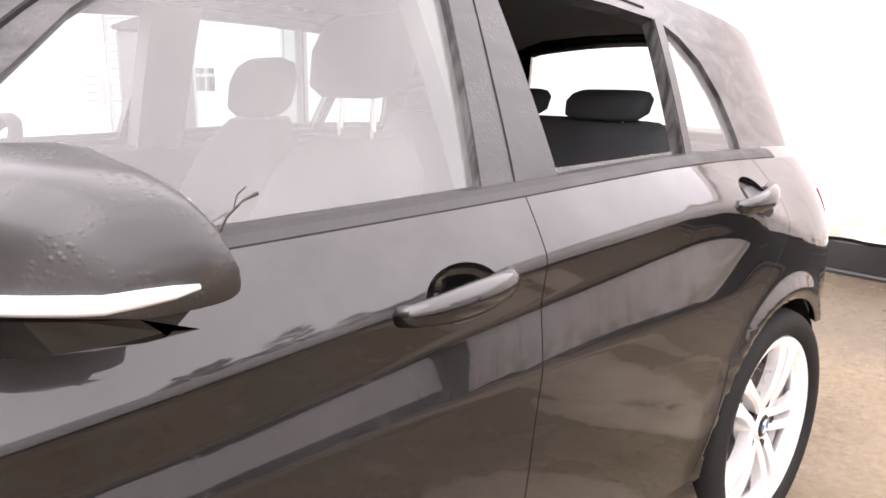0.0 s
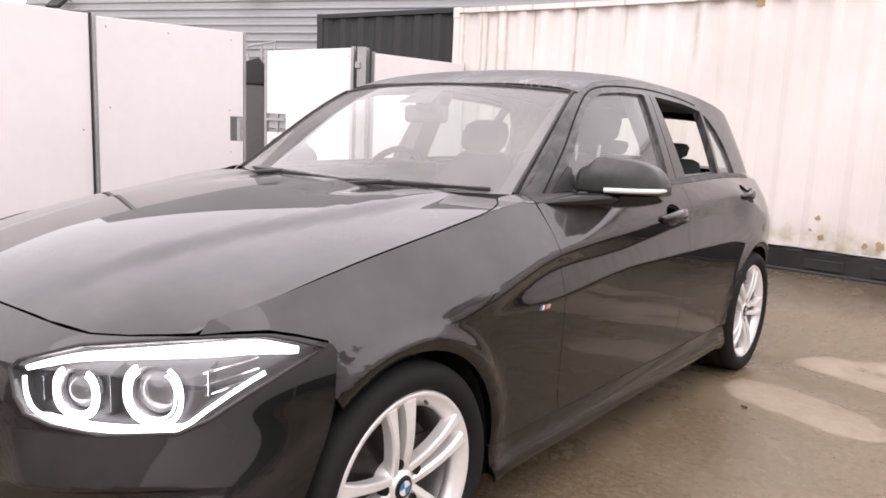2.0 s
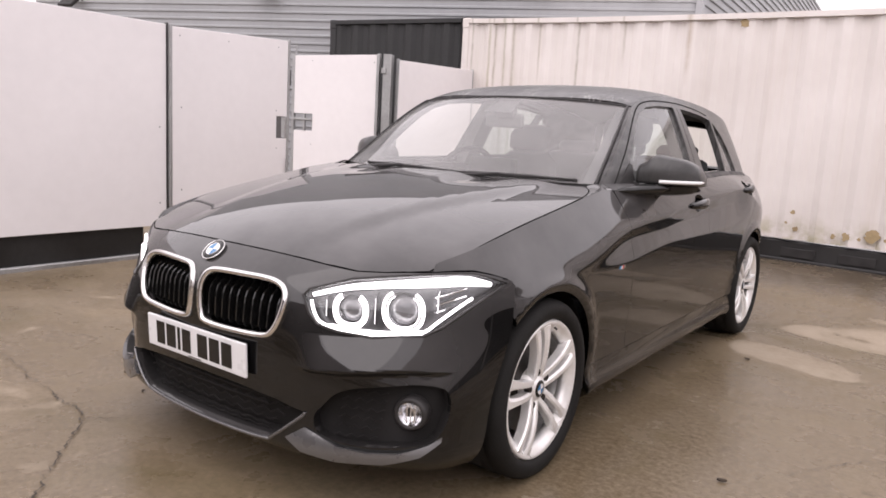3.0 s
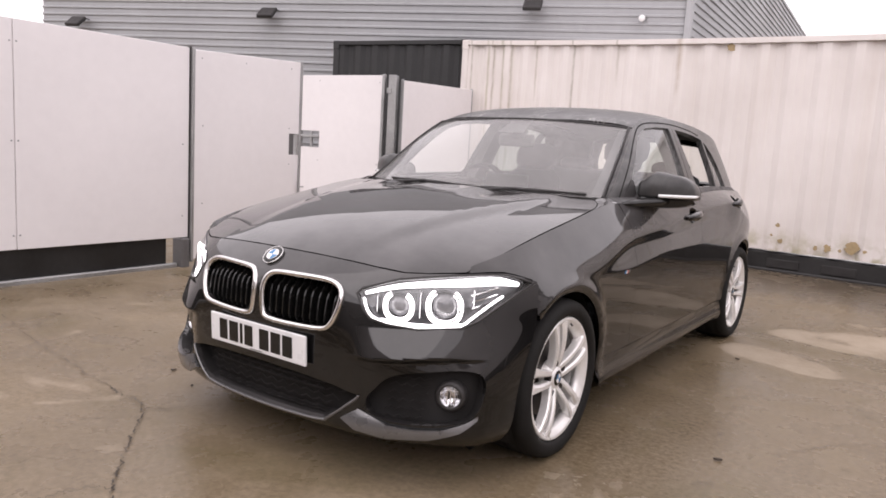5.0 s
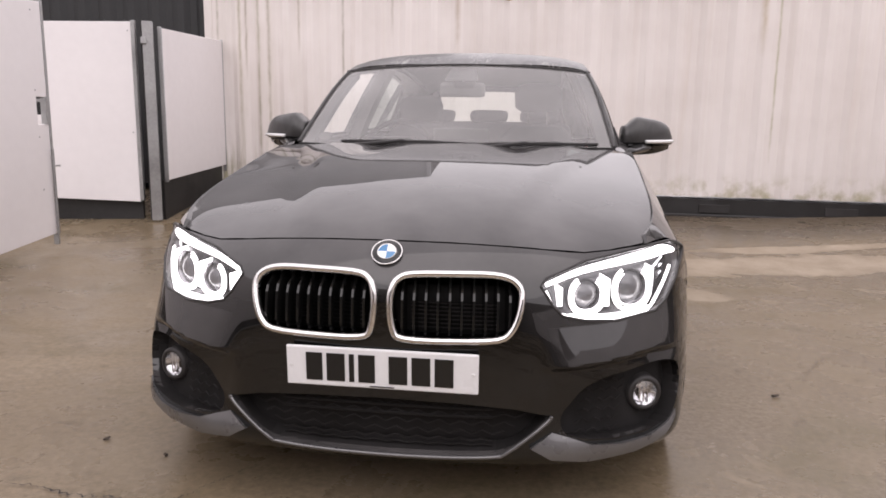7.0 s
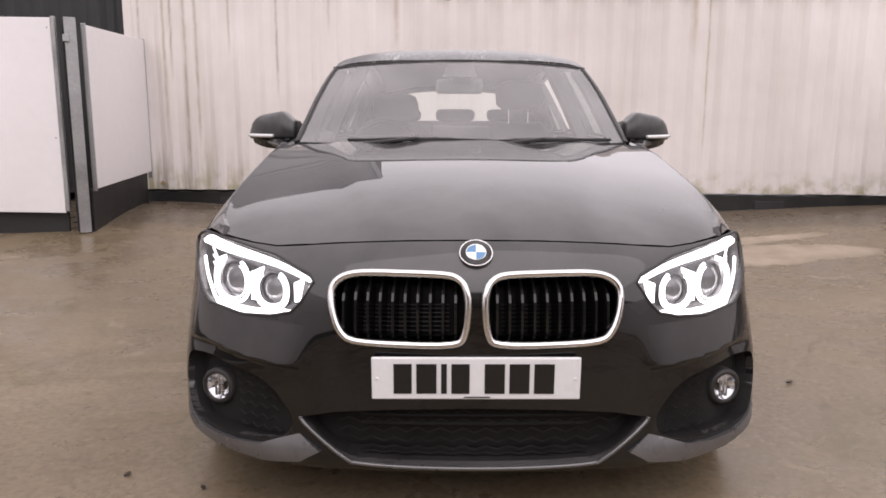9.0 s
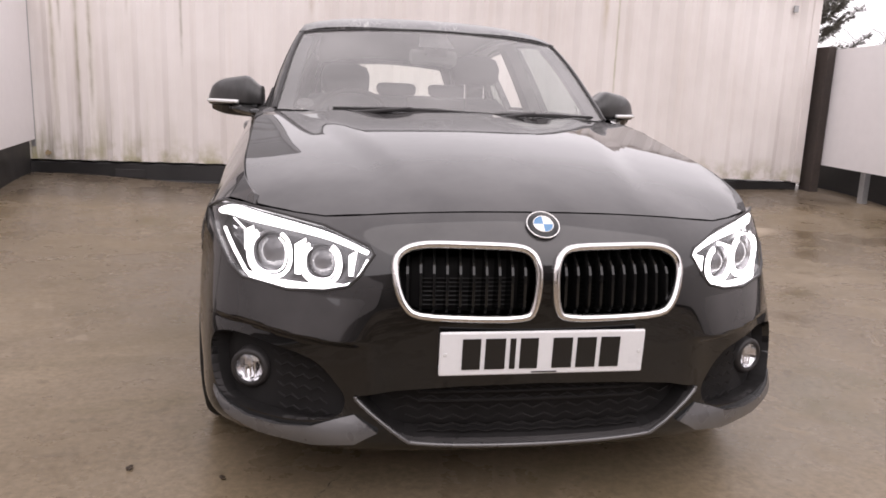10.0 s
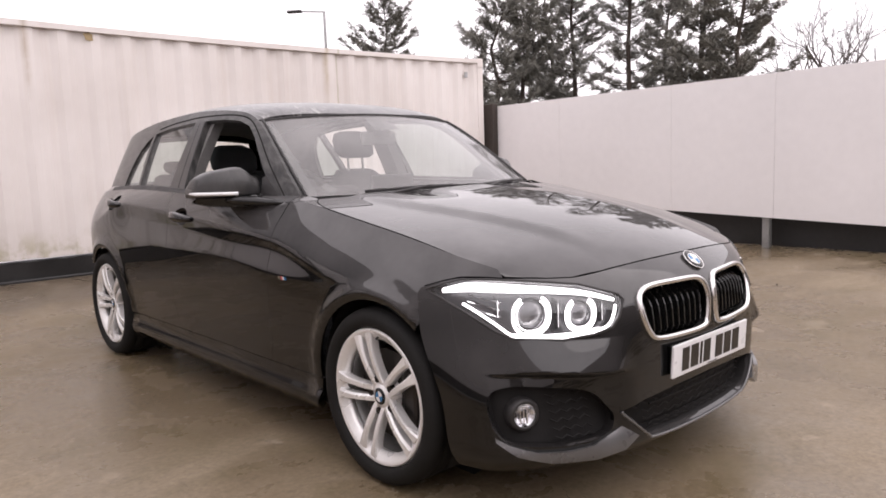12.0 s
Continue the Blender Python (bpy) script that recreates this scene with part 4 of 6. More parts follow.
FRONT = [
    (0.150, [(0, -0.715), (0.31, -0.695), (0.52, -0.635), (0.70, -0.520), (0.775, -0.44), (0.806, -0.365)]),
    (0.205, [(0, -0.765), (0.31, -0.748), (0.54, -0.690), (0.745, -0.570), (0.822, -0.47), (0.848, -0.365)]),
    (0.280, [(0, -0.775), (0.31, -0.760), (0.54, -0.703), (0.755, -0.580), (0.838, -0.465), (0.862, -0.355)]),
    (0.380, [(0, -0.782), (0.31, -0.764), (0.54, -0.708), (0.755, -0.578), (0.842, -0.450), (0.868, -0.345)]),
    (0.600, [(0, -0.787), (0.31, -0.758), (0.508, -0.695), (0.719, -0.548), (0.822, -0.403), (0.871, -0.256)]),
    (0.680, [(0, -0.776), (0.31, -0.738), (0.50, -0.674), (0.700, -0.540), (0.812, -0.392), (0.864, -0.243)]),
    (0.740, [(0, -0.738), (0.31, -0.698), (0.49, -0.640), (0.685, -0.516), (0.803, -0.366), (0.854, -0.232)]),
    (0.800, [(0, -0.660), (0.30, -0.620), (0.47, -0.570), (0.655, -0.477), (0.785, -0.342), (0.834, -0.226)]),
]
_fx = [Spline([(z, c[k][0]) for z, c in FRONT]) for k in range(6)]
_fy = [Spline([(z, c[k][1]) for z, c in FRONT]) for k in range(6)]


_cache = {}


def nose_fast(s, z):
    """The same skin, tabulated."""
    if not _cache:
        _cache["z"] = np.linspace(0.1, 0.86, 153)
        _cache["s"] = np.linspace(-5.4, 5.4, 217)
        tab = np.empty((153, 217, 2))
        for a, zz in enumerate(_cache["z"]):
            xs, ys = [f(zz) for f in _fx], [f(zz) for f in _fy]
            sx = Spline([(-k, -xs[k]) for k in range(5, 0, -1)] + list(enumerate(xs)))
            sy = Spline([(-k, ys[k]) for k in range(5, 0, -1)] + list(enumerate(ys)))
            for b, ss in enumerate(_cache["s"]):
                tab[a, b] = sx(ss), sy(ss)
        _cache["t"] = tab
    t = _cache["t"]
    fa, fb = (z - 0.1) / 0.005, (s + 5.4) / 0.05
    fa, fb = min(max(fa, 1), 150.999), min(max(fb, 1), 214.999)
    a, b = int(fa), int(fb)
    u, v = fa - a, fb - b

    def cr(p, t_):
        return 0.5 * (2 * p[1] + (p[2] - p[0]) * t_ + (2 * p[0] - 5 * p[1] + 4 * p[2] - p[3]) * t_ * t_ + (3 * p[1] - p[0] - 3 * p[2] + p[3]) * t_ ** 3)

    rows = [cr(t[a - 1 + k, b - 1:b + 3], v) for k in range(4)]
    q = cr(rows, u)
    x, y = float(q[0]), float(q[1])
    a = abs(x)
    # cheek under the lamp: it swells down to a crease, under which the fog lamp scoop falls back
    h = z - 0.474 - 0.022 * ease((a - 0.50) / 0.30)
    if h > 0:
        k = -0.019 * max(0.0, 1 - h / 0.10)
    else:
        k = -0.019 + 0.037 * ease(-h / 0.024) * (1 - 0.49 * ease((-h - 0.10) / 0.15))
    k *= ease((a - 0.40) / 0.12) * (1 - ease((a - 0.72) / 0.10))
    y += k
    x -= math.copysign(0.8 * k * ease((a - 0.62) / 0.16), x)
    return x, y, z


def at_x(x, z):
    """The place (s, z) on the nose where it is x wide."""
    lo, hi = (0.0, 5.3) if x >= 0 else (-5.3, 0.0)
    for _ in range(30):
        m = (lo + hi) / 2
        if nose_fast(m, z)[0] < x:
            lo = m
        else:
            hi = m
    return (lo + hi) / 2, z


def on_nose(pts):
    return [at_x(x, z) for x, z in pts]


def nose_in(depth):
    """The nose skin pushed inwards by a depth."""
    def f(s, z):
        e = 1e-3
        p = Vector(nose_fast(s, z))
        n = (Vector(nose_fast(s + e, z)) - Vector(nose_fast(s - e, z))).cross(Vector(nose_fast(s, z + e)) - Vector(nose_fast(s, z - e))).normalized()
        if n.y > 0:
            n = -n
        return tuple(p - n * depth)
    return f


def nose_point(x, z, depth=0.0):
    return Vector(nose_in(depth)(*at_x(x, z)))


# flank
WIDE = Spline([(-0.49, 0.735), (-0.41, 0.783), (-0.355, 0.826), (-0.30, 0.848), (-0.25, 0.862), (-0.12, 0.872), (0.05, 0.877), (0.4, 0.880), (0.7, 0.8825), (1.2, 0.880), (1.75, 0.880), (2.3, 0.881), (2.69, 0.876), (2.95, 0.855), (3.12, 0.808), (3.25, 0.745), (3.35, 0.67)])
HOODEDGE = Spline([(-0.69, 0.690), (-0.60, 0.735), (-0.486, 0.784), (-0.33, 0.826), (-0.1, 0.876), (0.1, 0.912), (0.35, 0.956), (0.573, 0.990), (0.75, 1.004)])
BELT = Spline([(0.60, 0.975), (0.80, 0.988), (1.2, 1.002), (1.745, 1.014), (2.33, 1.024), (2.8, 1.012), (3.1, 0.995), (3.35, 0.975)])
EDGE = Spline([(-0.49, 0.694), (-0.42, 0.718), (-0.34, 0.738), (-0.25, 0.750), (0.0, 0.760), (0.3, 0.766), (0.5, 0.7645), (0.64, 0.770), (0.82, 0.786), (1.05, 0.799), (1.40, 0.804), (1.745, 0.802), (2.33, 0.777), (2.6, 0.768), (2.8, 0.757), (3.0, 0.733), (3.1, 0.702), (3.2, 0.662), (3.32, 0.595)])


WINGEDGE = Spline([(-0.49, 0.694), (-0.42, 0.718), (-0.34, 0.738), (-0.25, 0.750), (0.0, 0.760), (0.3, 0.766), (0.575, 0.763), (0.7, 0.76)])


CREASE = Spline([(-0.5, 0.62), (-0.2, 0.655), (0.0, 0.690), (0.2, 0.722), (0.4, 0.772), (0.6, 0.822), (0.8, 0.848), (1.0, 0.863), (1.4, 0.891), (1.725, 0.914), (2.1, 0.938), (2.3, 0.943), (2.5, 0.915), (2.75, 0.825), (3.0, 0.745), (3.3, 0.70)])


def flank_top(y):
    t = ease((y - 0.50) / 0.26)
    return HOODEDGE(y) * (1 - t) + BELT(y) * t


def flank(y, z):
    w, zt = WIDE(y), flank_top(y)
    ti = w - EDGE(y)
    c = min(CREASE(y), zt - 0.06)
    power = 1.4 - 0.25 * ease(y / 0.8) + 0.6 * (1 - ease((y + 0.42) / 0.4)) + 0.7 * ease((y - 2.5) / 0.5)
    # under the swage line: an upright strip, then a band that faces up and runs out to the widest line
    swage = ease((y - 0.12) / 0.6) * (1 - ease((y - 2.22) / 0.32))
    strip = c - 0.030 - 0.038 * ease((y - 0.3) / 0.9)
    wide_at = 0.700 + 0.045 * ease((y - 0.5) / 0.7)
    deep = swage * min(0.25 * max(strip - wide_at, 0.01), 0.022)

    def profile(zz):
        if zz > c:
            u = (zz - c) / (zt - c)
            return deep * 0.85 + max(ti - deep, 0.003) * u ** power
        if zz > strip:
            return deep * (0.85 + 0.15 * (c - zz) / (c - strip))
        if zz > wide_at:
            return deep * (zz - wide_at) / (strip - wide_at)
        d = min(zz - 0.66, 0.0)
        return 0.21 * d * d + (3.0 * (0.30 - zz) ** 2 if zz < 0.30 else 0.0)

    near = min(abs(z - c), abs(z - strip), abs(z - wide_at))
    if near < 0.012 and z < zt - 0.012:
        inset = sum(profile(z + h) for h in (-0.009, -0.006, -0.003, 0.0, 0.003, 0.006, 0.009)) / 7
    else:
        inset = profile(z)
    # flared lips round the wheels
    for yc in (0.0, 2.69):
        r = math.hypot(y - yc, z - 0.315)
        inset -= 0.013 * math.exp(-((r - 0.375) / 0.032) ** 2) - 0.006 * math.exp(-((r - 0.348) / 0.016) ** 2)
    return w - inset, y, z


def flank_sheared(y, w):
    """The flank with its height counted along the swage line."""
    return flank(y, w + 0.073 * (y - 0.5))


def sheared(poly):
    return [(y, z - 0.073 * (y - 0.5)) for y, z in poly]


LAMPTOP = [(0.69, 0.7665), (0.72, 0.7690), (0.76, 0.7700), (0.795, 0.7695), (0.823, 0.758), (0.851, 0.738)]
LAMPTOP_AT = [nose_point(x, z) for x, z in LAMPTOP]


GLASSROOT = Spline([(0.6, 0.706), (0.8, 0.732), (1.0, 0.761), (1.3, 0.777), (1.75, 0.780), (2.33, 0.756), (2.6, 0.741), (2.8, 0.725), (3.0, 0.692), (3.1, 0.660), (3.2, 0.618), (3.35, 0.54)])


def house(y, z):
    """The glazed upper flank, leaning in towards the roof."""
    h = z - 1.02
    return GLASSROOT(y) - 0.42 * h - 0.20 * h * abs(h), y, z


def house_in(depth):
    def f(y, z):
        x, y, z = house(y, z)
        return x - depth, y, z - depth * 0.4
    return f


ROOFEDGE = Spline([(0.66, 1.006), (0.80, 1.108), (0.95, 1.218), (1.08, 1.304), (1.165, 1.350), (1.30, 1.392), (1.5, 1.418), (1.8, 1.434), (2.2, 1.430), (2.6, 1.405), (2.9, 1.367), (3.18, 1.322)])
ROOFMID = Spline([(1.0, 1.357), (1.08, 1.388), (1.2, 1.425), (1.45, 1.465), (1.75, 1.486), (2.2, 1.481), (2.6, 1.457), (2.9, 1.422), (3.25, 1.376)])


def roof_skin(x, y):
    xe = house(y, ROOFEDGE(y))[0]
    ze, zc = ROOFEDGE(y), ROOFMID(y)
    u = abs(x) / xe
    return x, y, zc - (zc - ze) * (0.55 * u ** 2 + 0.45 * u ** 6)


HOODMID = Spline([(-0.74, 0.757), (-0.69, 0.784), (-0.60, 0.822), (-0.45, 0.866), (-0.15, 0.930), (0.15, 0.976), (0.42, 1.008), (0.7, 1.032)])
SEAM = Spline([(0, 0.786), (0.15, 0.784), (0.30, 0.777), (0.42, 0.768), (0.527, 0.758), (0.60, 0.7605), (0.66, 0.7655), (0.722, 0.7705), (0.76, 0.773)])
SEAM_Y = Spline([(x, nose_point(x, SEAM(x)).y) for x in (0, 0.1, 0.2, 0.3, 0.4, 0.48, 0.55, 0.61, 0.67, 0.722)])


def hood_base(x, y):
    zc, ze = HOODMID(y), HOODEDGE(y)
    u = abs(x) / WINGEDGE(min(max(y, -0.49), 0.6))
    z = zc - (zc - ze) * u ** 1.9
    ridge = 0.33 + 0.22 * ease((y + 0.65) / 1.2)
    step = ease((ridge + 0.05 - abs(x)) / 0.10)
    fade = ease((y + 0.72) / 0.4) * (1 - 0.3 * ease((y - 0.1) / 0.4))
    z += 0.011 * step * fade
    # hollow towards the scuttle inside the ridges
    return z - 0.012 * ease((y - 0.12) / 0.3) * ease((ridge - 0.10 - abs(x)) / 0.16) * ease((abs(x) - 0.12) / 0.18)


SEAM_FIX = Spline([(x, SEAM(x) - hood_base(x, SEAM_Y(x))) for x in (0, 0.1, 0.2, 0.3, 0.4, 0.48, 0.55, 0.61, 0.67, 0.722)])


def hood_skin(x, y):
    a = min(abs(x), 0.722)
    return x, y, hood_base(x, y) + SEAM_FIX(a) * math.exp(-max(0.0, y - SEAM_Y(a)) / 0.11)


HOODCORNER = Spline([(0.30, 0.766), (0.38, 0.7655), (0.42, 0.763), (0.46, 0.755), (0.50, 0.740), (0.53, 0.721), (0.555, 0.697), (0.60, 0.690), (0.70, 0.700)])
# bonnet outline: nose seam, lamp tops, side seams, scuttle
front_edge = [(x, SEAM_Y(x)) for x in (0, 0.1, 0.2, 0.30, 0.42, 0.527, 0.60, 0.66, 0.700)]
side_edge = [(WINGEDGE(y) - 0.002, y) for y in (-0.455, -0.43, -0.40, -0.37, -0.34, -0.30, -0.26, -0.18, -0.1, 0.05, 0.2, 0.3, 0.38)] + [(HOODCORNER(y) - 0.002, y) for y in (0.42, 0.46, 0.50, 0.53, 0.555)]
rear_edge = [(0.60, 0.520), (0.45, 0.468), (0.25, 0.425), (0, 0.410)]
half = front_edge + side_edge + rear_edge
outline = half + [(-x, y) for x, y in reversed(half[1:-1])]
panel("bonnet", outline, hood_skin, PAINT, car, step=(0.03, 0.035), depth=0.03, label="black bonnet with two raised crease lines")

# nose with its openings
KIDNEY = [(0.030, 0.565), (0.021, 0.635), (0.026, 0.676), (0.042, 0.699), (0.080, 0.7095), (0.19, 0.711), (0.285, 0.709), (0.332, 0.699), (0.356, 0.680), (0.363, 0.653), (0.357, 0.608), (0.339, 0.567), (0.304, 0.545), (0.18, 0.540), (0.06, 0.543)]
LAMP = [(0.412, 0.682), (0.424, 0.700), (0.527, 0.738), (0.60, 0.749), (0.66, 0.757), (0.74, 0.764), (0.790, 0.764), (0.818, 0.752), (0.847, 0.731), (0.838, 0.712), (0.806, 0.660), (0.770, 0.612), (0.735, 0.588), (0.62, 0.578), (0.53, 0.588), (0.474, 0.603), (0.445, 0.632)]
INTAKE = [(0.0, 0.372), (0.20, 0.366), (0.36, 0.352), (0.452, 0.330), (0.44, 0.312), (0.335, 0.226), (0.31, 0.214), (0.20, 0.206), (0.0, 0.203)]
FOGBAY = [(0.478, 0.320), (0.505, 0.362), (0.54, 0.400), (0.60, 0.425), (0.70, 0.440), (0.770, 0.445), (0.810, 0.43), (0.822, 0.385), (0.815, 0.32), (0.79, 0.276), (0.70, 0.256), (0.60, 0.252), (0.50, 0.272)]
kid = rounded(on_nose(KIDNEY), 3)
lamp = on_nose(LAMP)
intake_half = on_nose(INTAKE)
intake = intake_half + [(-s, z) for s, z in reversed(intake_half[1:-1])]
fogbay = rounded(on_nose(FOGBAY), 3)


def other(poly):
    return [(-s, z) for s, z in reversed(poly)]


edge_half = [at_x(x, SEAM(x)) for x in (0, 0.1, 0.2, 0.3, 0.42, 0.527, 0.60)] + [at_x(0.655, 0.7645)]
lamp_lip = [at_x(x, z - 0.001) for x, z in LAMPTOP] + [(5.0, 0.72), (5.0, 0.70), (5.0, 0.62), (5.0, 0.50), (5.0, 0.38), (5.0, 0.28), (5.0, 0.205), (5.0, 0.165), (4.0, 0.158), (3.0, 0.156), (2.0, 0.165), (1.0, 0.178), (0, 0.182)]
half = edge_half + lamp_lip
skin = half + [(-s, z) for s, z in reversed(half[1:-1])]
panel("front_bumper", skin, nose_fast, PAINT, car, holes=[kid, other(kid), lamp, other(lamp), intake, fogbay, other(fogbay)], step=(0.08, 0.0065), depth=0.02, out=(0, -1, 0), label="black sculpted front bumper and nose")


def rim_of(poly, depth=0.0, side=1):
    f = nose_in(depth)
    return [f(s * side, z) for s, z in poly]


def frame_bar(poly, wide, high, lift, closed=True, side=1):
    """A bar with a flat oval section that follows an outline on the nose."""
    pts = rim_of(poly, -lift, side)
    ups = [Vector(b) - Vector(a) for a, b in zip(rim_of(poly, 0.01, side), rim_of(poly, 0.0, side))]
    return tube(pts, wide, 8, closed, high / wide, [tuple(u) for u in ups])


# kidney grilles
for side in (1, -1):
    gr = part("grille", frame_bar(kid, 0.0105, 0.013, 0.004, True, side), CHROME, car, "chrome-edged kidney grille with black upright slats", True)
    back = panel("grille_backing", kid if side > 0 else other(kid), nose_in(0.075), PLASTIC, gr, step=(0.4, 0.05), depth=0, out=(0, -1, 0))
    for k in range(10):
        x = side * (0.052 + 0.0315 * k)
        z0, z1 = 0.548 + 0.008 * max(0, k - 8), 0.702 - 0.01 * max(0, k - 8)
        rings = []
        for j in range(9):
            z = z0 + (z1 - z0) * j / 8
            p = nose_point(x, z, 0.006 + 0.034 * ease((j - 5.4) / 2.6) + (0.012 if j == 0 else 0))
            q = nose_point(x, z, 0.062)
            w = 0.0062
            rings.append([(p.x - w * 0.5, p.y, z), (p.x + w * 0.5, p.y, z), (q.x + w, q.y, z), (q.x - w, q.y, z)])
        bm = bmesh.new()
        add_ring_loft(bm, rings)
        bmesh.ops.recalc_face_normals(bm, faces=bm.faces)
        part("slat", bm, GLOSSBLACK, gr)
    for k in range(7):
        z = 0.56 + 0.012 * k
        a, b = nose_point(side * 0.07, z, 0.066), nose_point(side * 0.30, z, 0.066)
        part("fin", tube([a, a.lerp(b, 0.5) + Vector((0, -0.004, 0)), b], 0.002, 5), TRIM, gr)

# headlights
for side in (1, -1):
    pl = lamp if side > 0 else other(lamp)
    hl = panel("headlight", pl, nose_in(0.055), LAMPHOUSE, car, step=(0.25, 0.03), depth=-0.056, gap=0, out=(0, -1, 0), label="lit headlight with two ring lamps under a bright bar")
    panel("lens", pl, nose_in(0.002), LENS, hl, step=(0.2, 0.03), depth=0, gap=0.001, out=(0, -1, 0)).visible_shadow = False
    part("gasket", frame_bar(lamp, 0.0042, 0.004, 0.0, True, side), TRIM, hl)
    bar = [(0.432, 0.689), (0.527, 0.722), (0.64, 0.739), (0.74, 0.747), (0.790, 0.747), (0.830, 0.732)]
    f = nose_in(0.022)
    pts = [f(side * at_x(x, z)[0], z) for x, z in rounded(bar, 4, False)]
    part("light_bar", tube(pts, [0.0055 + 0.0095 * min(1, k / 12) - 0.0075 * max(0, k + 5 - len(pts)) / 4 for k in range(len(pts))], 8), DRL, hl, "glowing white light bar", True)
    low = [(0.432, 0.672), (0.452, 0.634), (0.482, 0.606), (0.54, 0.595), (0.62, 0.589), (0.725, 0.594), (0.762, 0.626), (0.812, 0.694)]
    pts = [f(side * at_x(x, z)[0], z) for x, z in rounded(low, 4, False)]
    part("light_strip", tube(pts, [0.0090 if 9 < k < 21 else 0.0044 for k in range(len(pts))], 8), DRL, hl, "thin glowing strip", True)
    for x, z, r in ((0.550, 0.656, 0.051), (0.682, 0.661, 0.061)):
        c = nose_point(x, z, 0.036)
        c = Vector((c.x * side, c.y, c.z))
        look_out = Vector((0.42 * side if r < 0.055 else 0.52 * side, -1, 0.0)).normalized()
        q = look_out.to_track_quat("Z", "Y").to_matrix().to_4x4()
        m = Matrix.Translation(c) @ q
        for rr, w in ((r, 0.0048), (r * 0.80, 0.0019)):
            ring = []
            for k in range(29):
                a = radians(122 + 296 * k / 28)
                ca, sa = math.cos(a), math.sin(a)
                ring.append(tuple(m @ Vector((rr * math.copysign(abs(ca) ** 0.85, ca), rr * math.copysign(abs(sa) ** 0.85, sa), 0.014))))
            part("ring_lamp", tube(ring, w, 8, False, 1.0, tuple(look_out)), DRL, hl, "glowing open ring", True)
        prof = [(0.016, 0.0), (0.0145, 0.011), (0.011, 0.02), (0.004, r * 0.55), (-0.004, r * 0.72)]
        bm = lathe(prof, 24)
        bmesh.ops.transform(bm, matrix=m @ Matrix.Rotation(-math.pi / 2, 4, "Y"), verts=bm.verts)
        part("projector", bm, LENSGLASS, hl, smooth=True)
        bm = lathe([(0.010, r * 0.96), (0.006, r * 0.90), (-0.01, r * 0.74), (-0.02, r * 0.72)], 24)
        bmesh.ops.transform(bm, matrix=m @ Matrix.Rotation(-math.pi / 2, 4, "Y"), verts=bm.verts)
        part("bowl", bm, LITBOWL, hl, smooth=True)
    # added glowing plates that imitate the lamp's head-on glare; their backs stay unlit
    for x, wide, z0, z1 in ((0.478, 0.040, 0.625, 0.690), (0.612, 0.050, 0.608, 0.705), (0.757, 0.040, 0.650, 0.718)):
        c = nose_point(x, (z0 + z1) / 2, 0.046)
        n_ = Vector((-0.85 * side, -0.527, 0))
        along = Vector((0.527 * side, -0.85, 0))
        c = Vector((c.x * side, c.y, c.z))
        bm = bmesh.new()
        quad = [bm.verts.new(c + along * (wide * u) + Vector((0, 0, (z1 - z0) * v))) for u, v in ((-0.5, -0.5), (0.5, -0.36), (0.5, 0.42), (-0.5, 0.5))]
        bm.faces.new(quad)
        ex = bmesh.ops.extrude_face_region(bm, geom=bm.faces[:])
        bmesh.ops.translate(bm, verts=[q for q in ex["geom"] if isinstance(q, bmesh.types.BMVert)], vec=n_ * -0.001)
        bmesh.ops.recalc_face_normals(bm, faces=bm.faces)
        blade = part("light_blade", bm, DRL, hl, "glowing plate added for the lamp glare seen head-on")
        bm = bmesh.new()
        quad = [bm.verts.new(c - n_ * 0.0014 + along * (wide * u) + Vector((0, 0, (z1 - z0) * v))) for u, v in ((-0.54, -0.54), (0.54, -0.40), (0.54, 0.46), (-0.54, 0.54))]
        bm.faces.new(quad)
        ex = bmesh.ops.extrude_face_region(bm, geom=bm.faces[:])
        bmesh.ops.translate(bm, verts=[q for q in ex["geom"] if isinstance(q, bmesh.types.BMVert)], vec=n_ * -0.0014)
        bmesh.ops.recalc_face_normals(bm, faces=bm.faces)
        part("blade_back", bm, LAMPHOUSE, blade)
    a, b = nose_point(0.742, 0.70, 0.03), nose_point(0.80, 0.725, 0.03)
    for dz in (0, -0.022, -0.044):
        part("reflector_fin", tube([(a.x * side, a.y, a.z + dz), (b.x * side - side * 0.008, b.y, b.z + dz)], 0.006, 6, False, 0.5), REFLECTOR, hl)

def lip_skin(s, z):
    """The lip leans outwards towards its lower edge."""
    return nose_in(-0.003 - 0.30 * max(0.0, 0.285 - z))(s, z)


# lower intake, fog lamp bays and lip
mesh_bay = panel("lower_intake", intake, nose_in(0.06), PLASTIC, car, step=(0.25, 0.03), depth=-0.045, gap=0, out=(0, -1, 0), label="black lower air intake with mesh")
for row in range(6):
    bm = bmesh.new()
    z = 0.222 + 0.024 * row
    reach = 0.30 + 0.028 * row
    n = int(reach / 0.03)
    path = []
    for k in range(-n, n + 1):
        p = nose_point(0.03 * k, z + (0.006 if k % 2 else -0.006), 0.035)
        path.append(p)
    add_tube(bm, path, 0.0028, 5)
    part("mesh_strand", bm, PLASTIC, mesh_bay)
for z in (0.315, 0.338):
    path = [nose_point(0.03 * k, z, 0.03) for k in range(-10, 11)]
    part("intake_bar", tube(path, 0.004, 6), PLASTIC, mesh_bay)
edge = intake_half[3:] + [(-s, z) for s, z in reversed(intake_half[3:-1])]
